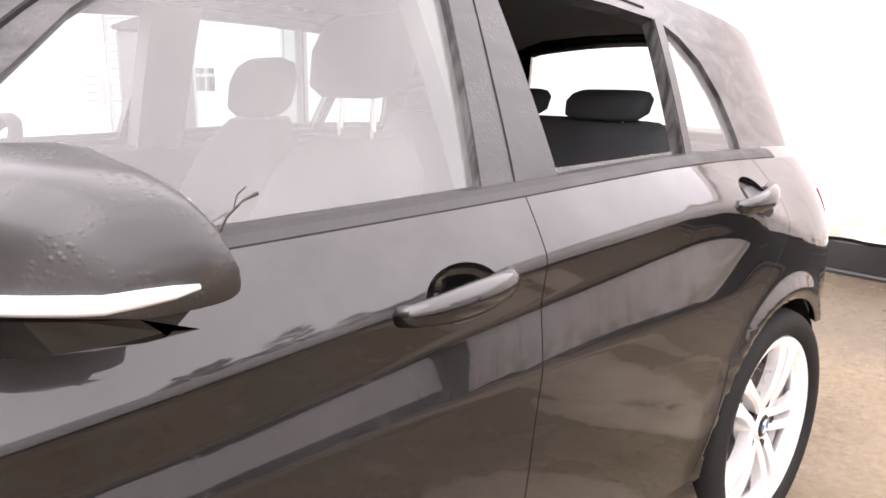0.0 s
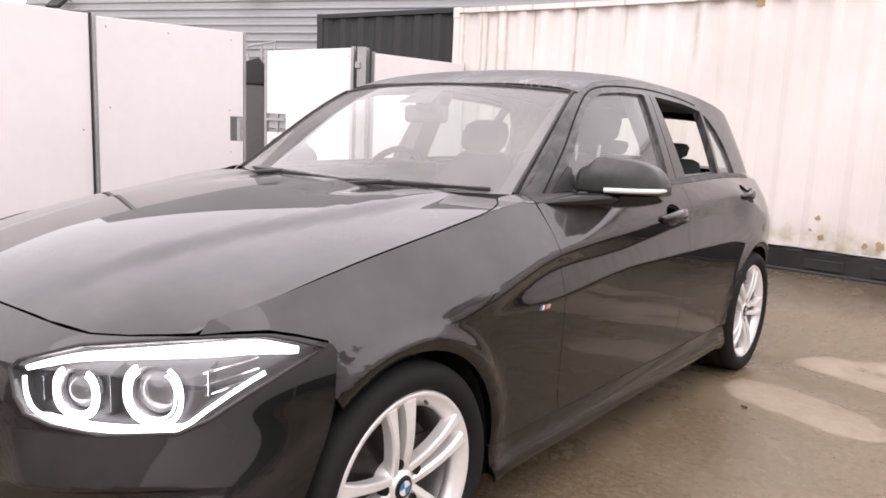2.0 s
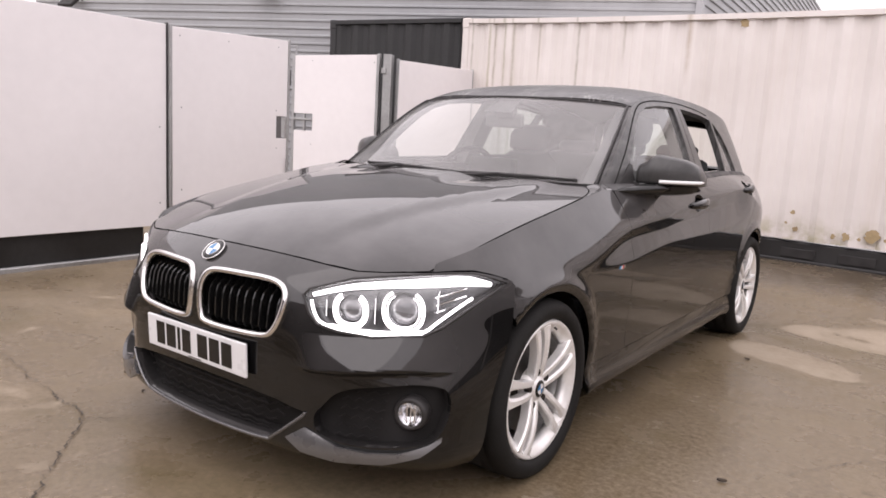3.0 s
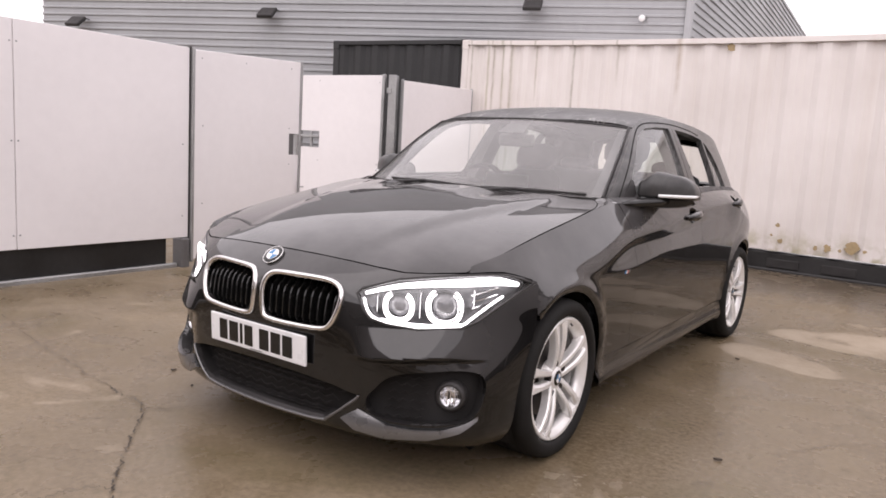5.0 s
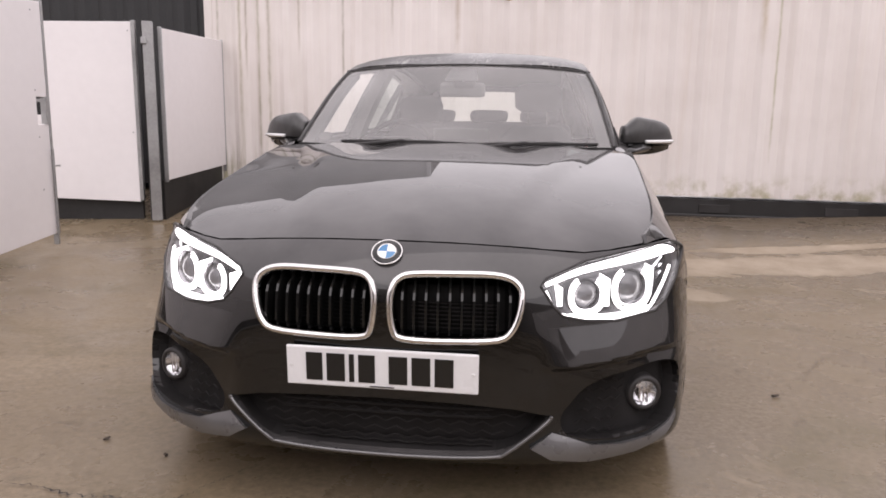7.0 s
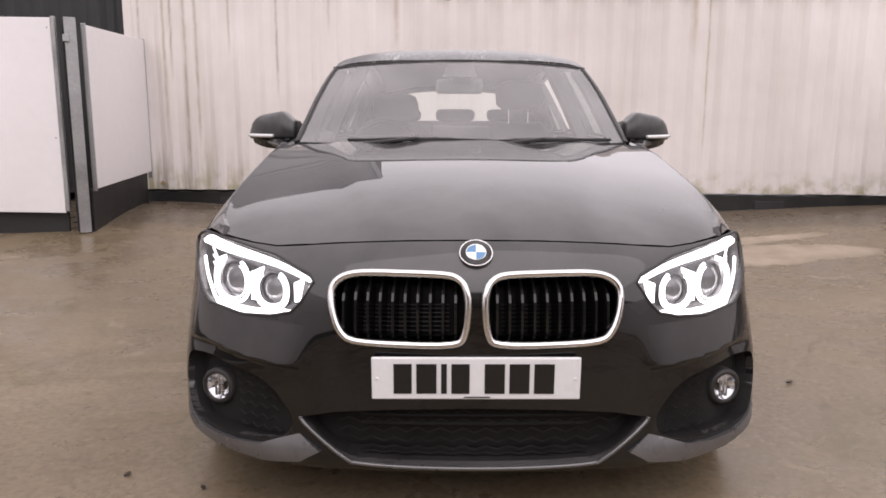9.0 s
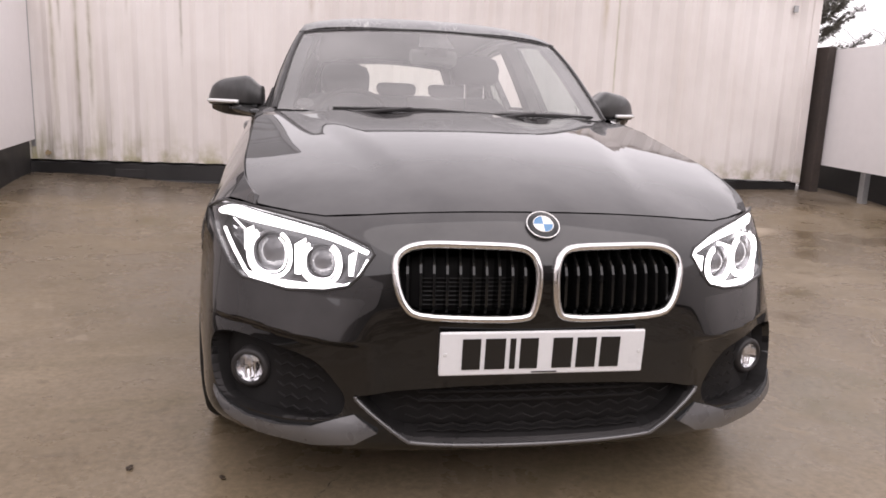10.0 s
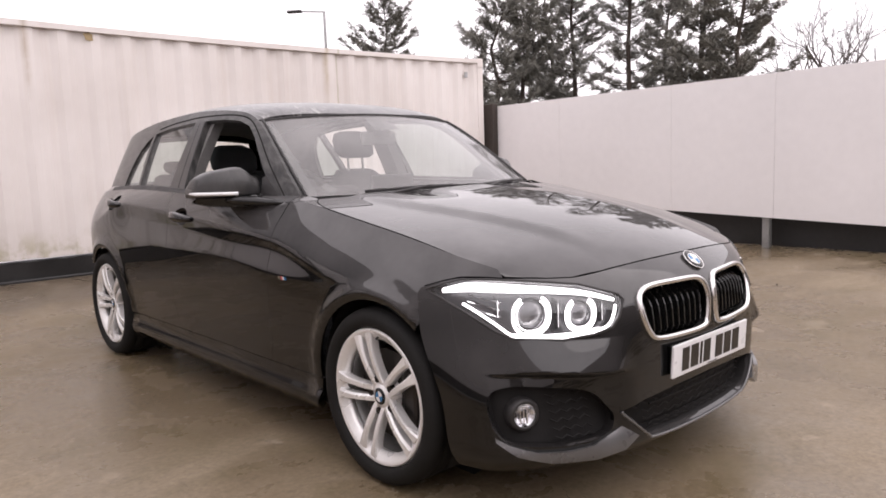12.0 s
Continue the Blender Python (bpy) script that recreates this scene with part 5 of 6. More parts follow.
part("intake_edge", frame_bar(rounded(edge, 4, False), 0.0055, 0.006, 0.002, False), SATIN, mesh_bay, "grey edge strip", True)
for side in (1, -1):
    fb = fogbay if side > 0 else other(fogbay)
    bay = panel("fog_lamp_bay", fb, nose_in(0.05), PLASTIC, car, step=(0.25, 0.03), depth=-0.05, gap=0, out=(0, -1, 0), label="black recessed fog lamp bay")
    for row in range(6):
        z = 0.272 + 0.026 * row
        path = []
        for k in range(8):
            p = nose_point(0.53 + 0.018 * k + 0.004 * row, z + (0.005 if k % 2 else -0.005), 0.036)
            path.append((p.x * side, p.y, p.z))
        part("mesh_strand", tube(path, 0.0025, 5), PLASTIC, bay)
    c = nose_point(0.732, 0.352, 0.030)
    c = Vector((c.x * side, c.y, c.z))
    d = Vector((0.35 * side, -1, 0.03)).normalized()
    m = Matrix.Translation(c) @ d.to_track_quat("X", "Z").to_matrix().to_4x4()
    bm = lathe([(0.006, 0.037), (0.011, 0.041), (0.004, 0.052), (-0.04, 0.055)], 28)
    bmesh.ops.transform(bm, matrix=m, verts=bm.verts)
    part("fog_lamp", bm, TRIM, bay, "round clear fog lamp in a black surround", True)
    bm = lathe([(-0.02, 0.0), (-0.018, 0.016), (-0.006, 0.029), (0.004, 0.037)], 28)
    bmesh.ops.transform(bm, matrix=m, verts=bm.verts)
    part("fog_reflector", bm, REFLECTOR, bay, smooth=True)
    bm = lathe([(0.014, 0.0), (0.013, 0.016), (0.009, 0.029), (0.004, 0.037)], 28)
    bmesh.ops.transform(bm, matrix=m, verts=bm.verts)
    part("fog_lens", bm, LENS, bay, smooth=True).visible_shadow = False
    for k in (-1, 0, 1):
        p = m @ Vector((-0.002, 0.012 * k, -0.027))
        q = m @ Vector((-0.002, 0.012 * k, 0.027))
        part("fog_rib", tube([p, q], 0.003, 5), REFLECTOR, bay)
    # lip: a grey blade under each bay
    LIP = [(0.398, 0.246), (0.455, 0.284), (0.50, 0.268), (0.56, 0.246), (0.64, 0.240), (0.72, 0.246), (0.785, 0.270), (0.812, 0.292), (0.811, 0.278), (0.77, 0.240), (0.68, 0.217), (0.55, 0.210), (0.45, 0.220)]
    lp = on_nose(LIP)
    panel("lip", lp if side > 0 else other(lp), lip_skin, SATIN, car, step=(0.2, 0.02), depth=0.03, gap=0, out=(0, -1, 0), label="grey metallic bumper lip blade")

# number plate: plain bars for its marks
m = pose(0, -0.795, 0.457, 3, 0, 0)
plate = part("number_plate", boxed((-0.26, -0.004, -0.0555), (0.26, 0.006, 0.0555), 0.004, m, 2), WHITEPLATE, car, "white number plate with dark bars")
part("plate_backing", boxed((-0.24, 0.007, -0.045), (0.24, 0.03, 0.05), 0.004, m), PLASTIC, plate)
x = -0.205
for w in (0.045, 0.05, 0.014, 0.045, 0.0, 0.05, 0.05, 0.05):
    if w:
        part("plate_mark", boxed((x, -0.0058, -0.039), (x + w, -0.0042, 0.039), 0, m), GLOSSBLACK, plate)
        x += w + 0.0115
    else:
        x += 0.026
part("plate_line", boxed((-0.03, -0.0056, -0.0505), (0.035, -0.0042, -0.0475), 0, m), TRIM, plate)
for sx in (-0.25, 0.25):
    bm = lathe([(-0.001, 0.0), (-0.001, 0.004), (0.0, 0.005)], 12)
    bmesh.ops.transform(bm, matrix=m @ pose(sx * 0.985, -0.0055, 0, 0, 0, 90), verts=bm.verts)
    part("plate_screw", bm, WHITE, plate)


def roundel(name, m, r, parent):
    """A round emblem of plain shapes: dark ring, four coloured quarters, bright rim."""
    bm = lathe([(0.0, 0.0), (0.003, r * 0.5), (0.0025, r * 0.95), (-0.003, r)], 36)
    bmesh.ops.transform(bm, matrix=m, verts=bm.verts)
    top = part(name, bm, GLOSSBLACK, parent, "round emblem of plain blue and white quarters", True)
    rim = [tuple(m @ Vector((0.0015, r * math.cos(a), r * math.sin(a)))) for a in (2 * math.pi * k / 36 for k in range(36))]
    part("rim", tube(rim, r * 0.045, 6, True), CHROME, top, smooth=True)
    for k in range(4):
        bm = bmesh.new()
        vs = [bm.verts.new(m @ Vector((0.0046, 0, 0)))]
        for j in range(9):
            a = math.pi / 2 * (k + j / 8)
            vs.append(bm.verts.new(m @ Vector((0.0042, r * 0.6 * math.cos(a), r * 0.6 * math.sin(a)))))
        bm.faces.new(vs)
        part("quarter", bm, BLUE if k % 2 else WHITE, top)
    inner = [tuple(m @ Vector((0.004, r * 0.61 * math.cos(a), r * 0.61 * math.sin(a)))) for a in (2 * math.pi * k / 28 for k in range(28))]
    part("inner_rim", tube(inner, r * 0.03, 5, True), CHROME, top)
    return top


c = nose_point(0.0, 0.756, -0.006)
roundel("badge", Matrix.Translation(c) @ Vector((0, -0.66, 0.75)).to_track_quat("X", "Z").to_matrix().to_4x4(), 0.041, car)


# ---- flanks ----
def arch(yc, r, a0, a1, n=18):
    return [(yc + r * math.cos(radians(a0 + (a1 - a0) * k / n)), 0.315 + r * math.sin(radians(a0 + (a1 - a0) * k / n))) for k in range(n + 1)]


DOORFRONT = [(0.655, 0.982), (0.668, 0.90), (0.685, 0.75), (0.69, 0.55), (0.70, 0.40), (0.735, 0.315)]
DOORMID = [(1.745, 1.014), (1.742, 0.93), (1.725, 0.80), (1.70, 0.65), (1.68, 0.45), (1.672, 0.315)]
DOORREAR = [(2.640, 1.018), (2.655, 0.95), (2.635, 0.84), (2.56, 0.755), (2.455, 0.685), (2.375, 0.58), (2.325, 0.45), (2.285, 0.345), (2.26, 0.315)]
ARCH = 0.352
corner = nose_point(0.702, 0.7680)
fender_top = [(y, HOODEDGE(y) - 0.001) for y in (0.575, 0.5, 0.4, 0.2, 0.0, -0.1, -0.2, -0.28, -0.36, -0.42, -0.45)] + [(corner.y, corner.z)]
fender = fender_top[::-1] + [(0.60, flank_top(0.60) - 0.001), (0.650, 0.9825)] + DOORFRONT[1:] + [(0.6, 0.315)] + arch(0, ARCH, 0, 130) + [(-0.2520, 0.62), (-0.2430, 0.68)] + [(p.y, p.z) for p in LAMPTOP_AT[:1:-1]]
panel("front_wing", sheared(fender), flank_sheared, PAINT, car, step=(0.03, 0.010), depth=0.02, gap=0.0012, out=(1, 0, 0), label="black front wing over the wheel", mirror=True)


def bowl_of(cy, cz, ry, rz, depth):
    def f(y, z):
        x, y2, z2 = flank(y, z)
        r2 = ((y - cy) / ry) ** 2 + ((z - cz) / rz) ** 2
        return x - depth * max(0.0, 1 - r2) ** 0.6, y, z
    return f


def door(name, poly, cy, cz, label):
    hole = ellipse(cy + 0.012, cz, 0.074, 0.043, 28)
    made = panel(name, sheared(poly), flank_sheared, PAINT, car, holes=[sheared(hole)], step=(0.04, 0.010), depth=0.02, gap=0.0012, out=(1, 0, 0), label=label, mirror=True)
    bowl = panel("handle_recess", hole, bowl_of(cy + 0.012, cz, 0.074, 0.043, 0.04), PAINT, made[0], step=(0.02, 0.012), depth=0, gap=0, out=(1, 0, 0))
    path, rad = [], []
    for k in range(13):
        t = k / 12
        y = cy - 0.112 + 0.224 * t
        lift = 0.028 * math.sin(math.pi * t) ** 0.45 if 0 < t < 1 else 0.0
        path.append((flank(y, cz)[0] - 0.002 + lift, y, cz + 0.016 * (t - 0.5)))
        rad.append(0.0145 + 0.0085 * math.sin(math.pi * t) + 0.004 * t)
    bar = tube(path, rad, 10, False, 0.72, (1, 0, 0))
    handle = part("door_handle", bar, PAINT, made[0], "black pull handle", True)
    for o in (bowl, handle):
        flipped(o, made[1])
    return made


front_door = DOORFRONT + DOORMID[::-1] + [(1.5, BELT(1.5)), (1.2, BELT(1.2)), (0.95, BELT(0.95)), (0.78, BELT(0.78))]
door("front_door", front_door, 1.545, 0.898, "black front door with a pull handle")
rear_door = DOORMID + DOORREAR[::-1] + [(2.45, BELT(2.45)), (2.2, BELT(2.2)), (1.95, BELT(1.95))]
door("rear_door", rear_door, 2.49, 0.945, "black rear door with a pull handle")
quarter = [(2.26, 0.315)] + DOORREAR[::-1][1:] + [(2.8, BELT(2.8)), (3.0, BELT(3.0)), (3.2, BELT(3.2)), (3.30, 0.975), (3.312, 0.80), (3.305, 0.62), (3.26, 0.58), (3.16, 0.56), (3.02, 0.545)] + arch(2.69, ARCH, 33, 180)[1:] + [(2.33, 0.315)]
panel("rear_wing", sheared(quarter), flank_sheared, PAINT, car, step=(0.035, 0.010), depth=0.02, out=(1, 0, 0), label="black rear wing over the wheel", mirror=True)


def sill_skin(y, z):
    x = flank(y, 0.31)[0]
    return x + 0.012 * math.exp(-((z - 0.225) / 0.035) ** 2) - 1.6 * max(0, 0.205 - z) ** 1.2 - 0.004, y, z


panel("side_skirt", [(0.353, 0.312), (2.30, 0.312), (2.325, 0.26), (2.29, 0.17), (1.5, 0.15), (0.45, 0.15), (0.375, 0.2), (0.355, 0.26)], sill_skin, PAINT, car, step=(0.08, 0.015), depth=0.03, out=(1, 0, 0), label="black moulded side skirt", mirror=True)

# upper flank with window openings
FW = [(0.815, 1.008), (0.93, 1.088), (1.03, 1.180), (1.13, 1.268), (1.22, 1.325), (1.34, 1.358), (1.52, 1.374), (1.735, 1.379), (1.70, 1.20), (1.665, 1.024), (1.3, 1.018)]
RW = [(1.868, 1.028), (1.862, 1.20), (1.858, 1.378), (2.05, 1.372), (2.25, 1.362), (2.425, 1.343), (2.383, 1.18), (2.345, 1.036), (2.1, 1.034)]
QW = [(2.381, 1.038), (2.420, 1.18), (2.462, 1.334), (2.525, 1.306), (2.590, 1.25), (2.632, 1.17), (2.652, 1.08), (2.654, 1.036), (2.52, 1.037)]
roofline = [(y, ROOFEDGE(y)) for y in (0.66, 0.73, 0.80, 0.875, 0.95, 1.015, 1.08, 1.125, 1.165, 1.23, 1.30, 1.4, 1.5, 1.65, 1.8, 2.0, 2.2, 2.4, 2.6, 2.75, 2.9, 3.03, 3.155)]
upper = roofline + [(3.215, 1.18), (3.27, 1.08), (3.315, 0.99), (3.1, 0.99), (2.8, 1.004), (2.33, 1.012), (1.745, 1.004), (1.2, 0.99), (0.9, 0.975), (0.70, 0.965)]
panel("body_side_frame", upper, house, ROOFPAINT, car, holes=[FW, RW, QW], step=(0.045, 0.03), depth=0.03, gap=0, out=(1, 0, 0), label="black roof pillars and window frame", mirror=True)

# rounded front edge of the pillar beside the windscreen, and the gap round the door frames
edge = [Vector(house(y, ROOFEDGE(y))) + Vector((-0.009, 0.002, -0.008)) for y in (0.664, 0.72, 0.79, 0.86, 0.93, 1.0, 1.07, 1.12, 1.165, 1.22)]
flipped(part("pillar_edge", tube(edge, [0.009] + [0.0135] * 8 + [0.006], 10), ROOFPAINT, car, smooth=True))
GAP = Spline([(0.72, 0.972), (0.76, 1.002), (0.80, 1.034), (0.86, 1.083), (0.93, 1.139), (1.03, 1.224), (1.13, 1.299), (1.22, 1.350), (1.34, 1.381), (1.52, 1.397), (1.735, 1.403), (1.86, 1.403), (2.05, 1.396), (2.25, 1.384), (2.40, 1.366)])
line = [Vector(house(0.72 + 0.04 * k, GAP(0.72 + 0.04 * k))) + Vector((-0.001, 0, 0)) for k in range(43)]
flipped(part("door_seal", tube(line, 0.0042, 6), RUBBER, car, "dark gap round the door frames"))


def window(name, poly, label, mirror_too, left_too, drop=0.0):
    g = panel(name, shrink(poly, -0.006), house_in(0.012), SIDEGLASS, car, step=(0.1, 0.06), depth=0, gap=0, out=(1, 0, 0), label=label)
    g.visible_shadow = False
    if mirror_too:
        tw = flipped(g)
        tw.visible_shadow = False
    if not left_too:
        bpy.data.objects.remove(g)


window("front_window", FW, "closed clear front door glass", False, True)
window("rear_window", RW, "closed tinted rear door glass", True, False)
window("quarter_window", QW, "fixed rear quarter glass", True, True)
# wound-down panes: a strip of glass left in the frame
RWLOW = [(1.868, 1.028), (1.868, 1.05), (2.33, 1.055), (2.322, 1.036), (2.1, 1.034)]
lowered = panel("rear_window", RWLOW, house_in(0.014), SIDEGLASS, car, step=(0.1, 0.06), depth=0, gap=0, out=(1, 0, 0), label="rear door glass wound down")
lowered.visible_shadow = False
FWLOW = [(0.92, 1.012), (0.95, 1.03), (1.668, 1.036), (1.665, 1.024), (1.3, 1.018)]
low2 = panel("front_window", FWLOW, house_in(0.014), SIDEGLASS, car, step=(0.1, 0.06), depth=0, gap=0, out=(1, 0, 0), label="driver's door glass wound down")
tw = flipped(low2)
tw.visible_shadow = False
bpy.data.objects.remove(low2)


def pillar(poly, label):
    def f(y, z):
        x, y, z = house(y, z)
        return x + 0.004, y, z
    panel("pillar_trim", poly, f, MISTPAINT, car, step=(0.04, 0.05), depth=0.006, gap=0, out=(1, 0, 0), label=label, mirror=True)


pillar([(1.668, 1.024), (1.738, 1.377), (1.795, 1.379), (1.765, 1.2), (1.743, 1.02)], "satin black door pillar trim")
pillar([(1.75, 1.02), (1.772, 1.2), (1.80, 1.379), (1.856, 1.378), (1.860, 1.2), (1.866, 1.028)], "satin black door pillar trim")
pillar([(2.347, 1.036), (2.427, 1.343), (2.460, 1.335), (2.379, 1.038)], "satin black window divider")


def belt_strip():
    ys = [0.90 + 0.05 * k for k in range(39)]
    rings = []
    for y in ys:
        zb = BELT(y)
        xo, xi = flank(y, zb - 0.001)[0], house(y, zb)[0]
        rings.append([(xo - 0.003, y, zb - 0.016), (xo - 0.002, y, zb + 0.001), (xo - 0.012, y, zb + 0.012), (xi + 0.006, y, zb + 0.020), (xi - 0.02, y, zb + 0.020), (xi - 0.02, y, zb - 0.016)])
    bm = bmesh.new()
    add_ring_loft(bm, rings)
    bmesh.ops.recalc_face_normals(bm, faces=bm.faces)
    return bm


flipped(part("window_seal", belt_strip(), TRIM, car, "satin black seal along the window line"))

# rear shoulder between the seal and the tail
rings = []
for k in range(14):
    y = 2.78 + 0.0405 * k
    zb = BELT(y)
    xo, xi = flank(y, zb - 0.001)[0], house(y, zb)[0]
    rings.append([(xo - 0.001, y, zb - 0.004), ((xo + xi) / 2, y, zb + 0.006), (xi - 0.01, y, zb + 0.024)])
bm = bmesh.new()
add_ring_loft(bm, rings, False, False)
bmesh.ops.recalc_face_normals(bm, faces=bm.faces)
for f in bm.faces:
    if f.normal.z < 0:
        f.normal_flip()
flipped(part("shoulder", bm, PAINT, car, smooth=True))

# smooth foot of the pillar between wing, door and windscreen
def pillar_foot(name, y0, y1, material, n):
    rings = []
    for k in range(n + 1):
        y = y0 + (y1 - y0) * k / n
        zt = flank_top(y)
        xo = flank(y, zt - 0.001)[0]
        b_ = ease((y - 0.53) / 0.10)
        xh = HOODCORNER(min(y, 0.62)) + 0.0015
        xi = xh * (1 - b_) + (house(max(y, 0.66), 1.006)[0] + 0.001) * b_
        zi = hood_skin(xh, y)[2] * (1 - b_) + 1.006 * b_
        rings.append([(xo + (xi - xo) * j / 6, y, (zt - 0.0015) * (1 - j / 6) + zi * j / 6 + 0.003 * b_ * math.sin(math.pi * j / 6)) for j in range(7)])
    bm = bmesh.new()
    add_ring_loft(bm, rings, False, False)
    for f in bm.faces:
        f.normal_update()
        if f.normal.z < 0:
            f.normal_flip()
    flipped(part(name, bm, material, car, smooth=True))


pillar_foot("wing_top", 0.36, 0.651, PAINT, 18)
pillar_foot("mirror_plinth", 0.656, 0.965, TRIM, 8)

# roof and screens
xs_edge = [(house(y, ROOFEDGE(y))[0] - 0.001, y) for y in (1.165, 1.30, 1.5, 1.8, 2.2, 2.6, 2.9, 3.155)]
fr = [(0.0, 1.058), (0.2, 1.070), (0.4, 1.108), (0.53, 1.145)]
rr = [(0.36, 3.20), (0.2, 3.222), (0.0, 3.23)]
half = fr + xs_edge + rr
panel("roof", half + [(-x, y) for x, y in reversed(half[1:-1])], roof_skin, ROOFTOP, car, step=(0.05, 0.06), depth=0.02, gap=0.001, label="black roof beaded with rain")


def screen_skin(u, v):
    ye = 0.655 + 0.505 * v
    ze = ROOFEDGE(ye)
    xe = house(ye, ze)[0]
    yc, zc = 0.425 + 0.640 * v, 0.998 + 0.380 * v + 0.03 * v * (1 - v)
    return u * xe, yc + (ye - yc) * u * u, zc + (ze - zc) * u * u


sq = [(-0.975, 0.0), (0.975, 0.0), (0.97, 0.99), (0.5, 0.99), (0.0, 0.99), (-0.5, 0.99), (-0.97, 0.99)]
screen = panel("windscreen", sq, screen_skin, GLASS, car, step=(0.1, 0.1), depth=0, gap=0, out=(0, -0.6, 0.8), label="clear windscreen")
screen.visible_shadow = False
for k in (1, -1):
    pts = [Vector(screen_skin(k * 0.972, v / 12)) + Vector((0, -0.002, 0.003)) for v in range(13)]
    part("screen_seal", tube(pts, 0.006, 6), TRIM, screen)
part("screen_seal", tube([Vector(screen_skin(u / 10, 0.992)) + Vector((0, -0.002, 0.002)) for u in range(-10, 11)], 0.005, 6), TRIM, screen)
# printed shade band and sensor housing behind the glass
panel("sensor_band", [(-0.13, 0.80), (0.13, 0.80), (0.10, 0.985), (-0.10, 0.985)], lambda u, v: tuple(Vector(screen_skin(u, v)) + Vector((0, 0.012, -0.012))), TRIM, screen, step=(0.1, 0.1), depth=0, gap=0, out=(0, -0.6, 0.8))
scut = [(-0.97, -0.16), (0.97, -0.16), (0.985, 0.012), (-0.985, 0.012)]
panel("scuttle_panel", scut, lambda u, v: tuple(Vector(screen_skin(u, v)) + Vector((0, 0, -0.006 + 0.12 * min(0, v)))), PLASTIC, car, step=(0.1, 0.04), depth=0, gap=0, out=(0, 0, 1), label="black plastic scuttle under the windscreen")


def wiper(u0, v0, u1, v1):
    up = Vector((0, -0.55, 0.8))
    pts = [Vector(screen_skin(u0 + (u1 - u0) * k / 10, v0 + (v1 - v0) * k / 10)) + up * (0.007 + 0.006 * math.sin(math.pi * k / 10)) for k in range(11)]
    w = part("wiper", tube(pts, [0.006 + 0.003 * (k in range(3, 8)) for k in range(11)], 6), TRIM, car, "black wiper blade resting at the foot of the windscreen")
    mid = pts[5]
    piv = Vector(screen_skin(u0 + 0.06, -0.10)) + up * 0.02
    part("wiper_arm", tube([piv, pts[2].lerp(piv, 0.5) + up * 0.004, mid + up * 0.006], [0.012, 0.009, 0.007], 6), TRIM, w)
    return w


wiper(-0.66, 0.022, 0.16, 0.024)
wiper(0.05, 0.012, 0.88, 0.022)

# tail: hatch, rear glass, lamps, bumper
TAIL = [(0.18, [(0, 3.47), (0.4, 3.44), (0.68, 3.33), (0.80, 3.15), (0.83, 3.03)]), (0.40, [(0, 3.55), (0.4, 3.53), (0.66, 3.42), (0.80, 3.20), (0.853, 3.03)]), (0.60, [(0, 3.555), (0.4, 3.535), (0.62, 3.46), (0.70, 3.36), (0.715, 3.335)]), (0.80, [(0, 3.53), (0.4, 3.51), (0.60, 3.44), (0.685, 3.36), (0.70, 3.34)]), (1.0, [(0, 3.475), (0.3, 3.46), (0.50, 3.42), (0.58, 3.375), (0.605, 3.345)])]
_tx = [Spline([(z, c[k][0]) for z, c in TAIL]) for k in range(5)]
_ty = [Spline([(z, c[k][1]) for z, c in TAIL]) for k in range(5)]


def tail(s, z):
    xs, ys = [f(z) for f in _tx], [f(z) for f in _ty]
    return 0.985 * Spline([(-k, -xs[k]) for k in range(4, 0, -1)] + list(enumerate(xs)))(s), Spline([(-k, ys[k]) for k in range(4, 0, -1)] + list(enumerate(ys)))(s) - 0.03, z


LAMPR = [(2.05, 0.77), (2.05, 0.90), (3.0, 0.925), (3.9, 0.92), (3.95, 0.80), (3.0, 0.765)]
panel("rear_bumper", [(-4, 0.2), (4, 0.2), (4, 0.54), (3.9, 0.60), (-3.9, 0.60), (-4, 0.54)], tail, PAINT, car, step=(0.4, 0.05), depth=0.03, out=(0, 1, 0), label="black rear bumper")
panel("tailgate", [(-3.95, 0.605), (3.95, 0.605), (3.95, 0.99), (-3.95, 0.99)], tail, PAINT, car, holes=[LAMPR, other(LAMPR)], step=(0.4, 0.05), depth=0.03, out=(0, 1, 0), label="black tailgate")
for pl in (LAMPR, other(LAMPR)):
    panel("tail_lamp", pl, tail, RED, car, step=(0.4, 0.05), depth=0.03, out=(0, 1, 0), label="red tail lamp")
panel("side_lamp", [(3.10, 0.905), (3.19, 0.935), (3.305, 0.945), (3.308, 0.815), (3.22, 0.80), (3.16, 0.835)], lambda y, z: (flank(y, z)[0] + 0.004, y, z), RED, car, step=(0.04, 0.03), depth=0.01, gap=0, out=(1, 0, 0), label="red end of the tail lamp", mirror=True)


def hatch(u, v):
    ye = 3.155 + 0.16 * (1 - v)
    ze = 0.99 + 0.336 * v
    xe = house(ye, ze)[0]
    yc, zc = 3.445 - 0.215 * v, 0.99 + 0.385 * v
    return u * xe, yc + (ye - yc) * u * u, zc + (ze - zc) * u * u


BACKGLASS = [(-0.86, 0.14), (0.86, 0.14), (0.88, 0.5), (0.82, 0.91), (-0.82, 0.91), (-0.88, 0.5)]
panel("tailgate_frame", [(-1, 0), (1, 0), (1, 1), (-1, 1)], hatch, PAINT, car, holes=[BACKGLASS], step=(0.12, 0.12), depth=0.03, gap=0, out=(0, 1, 0.3), label="black frame round the rear screen")
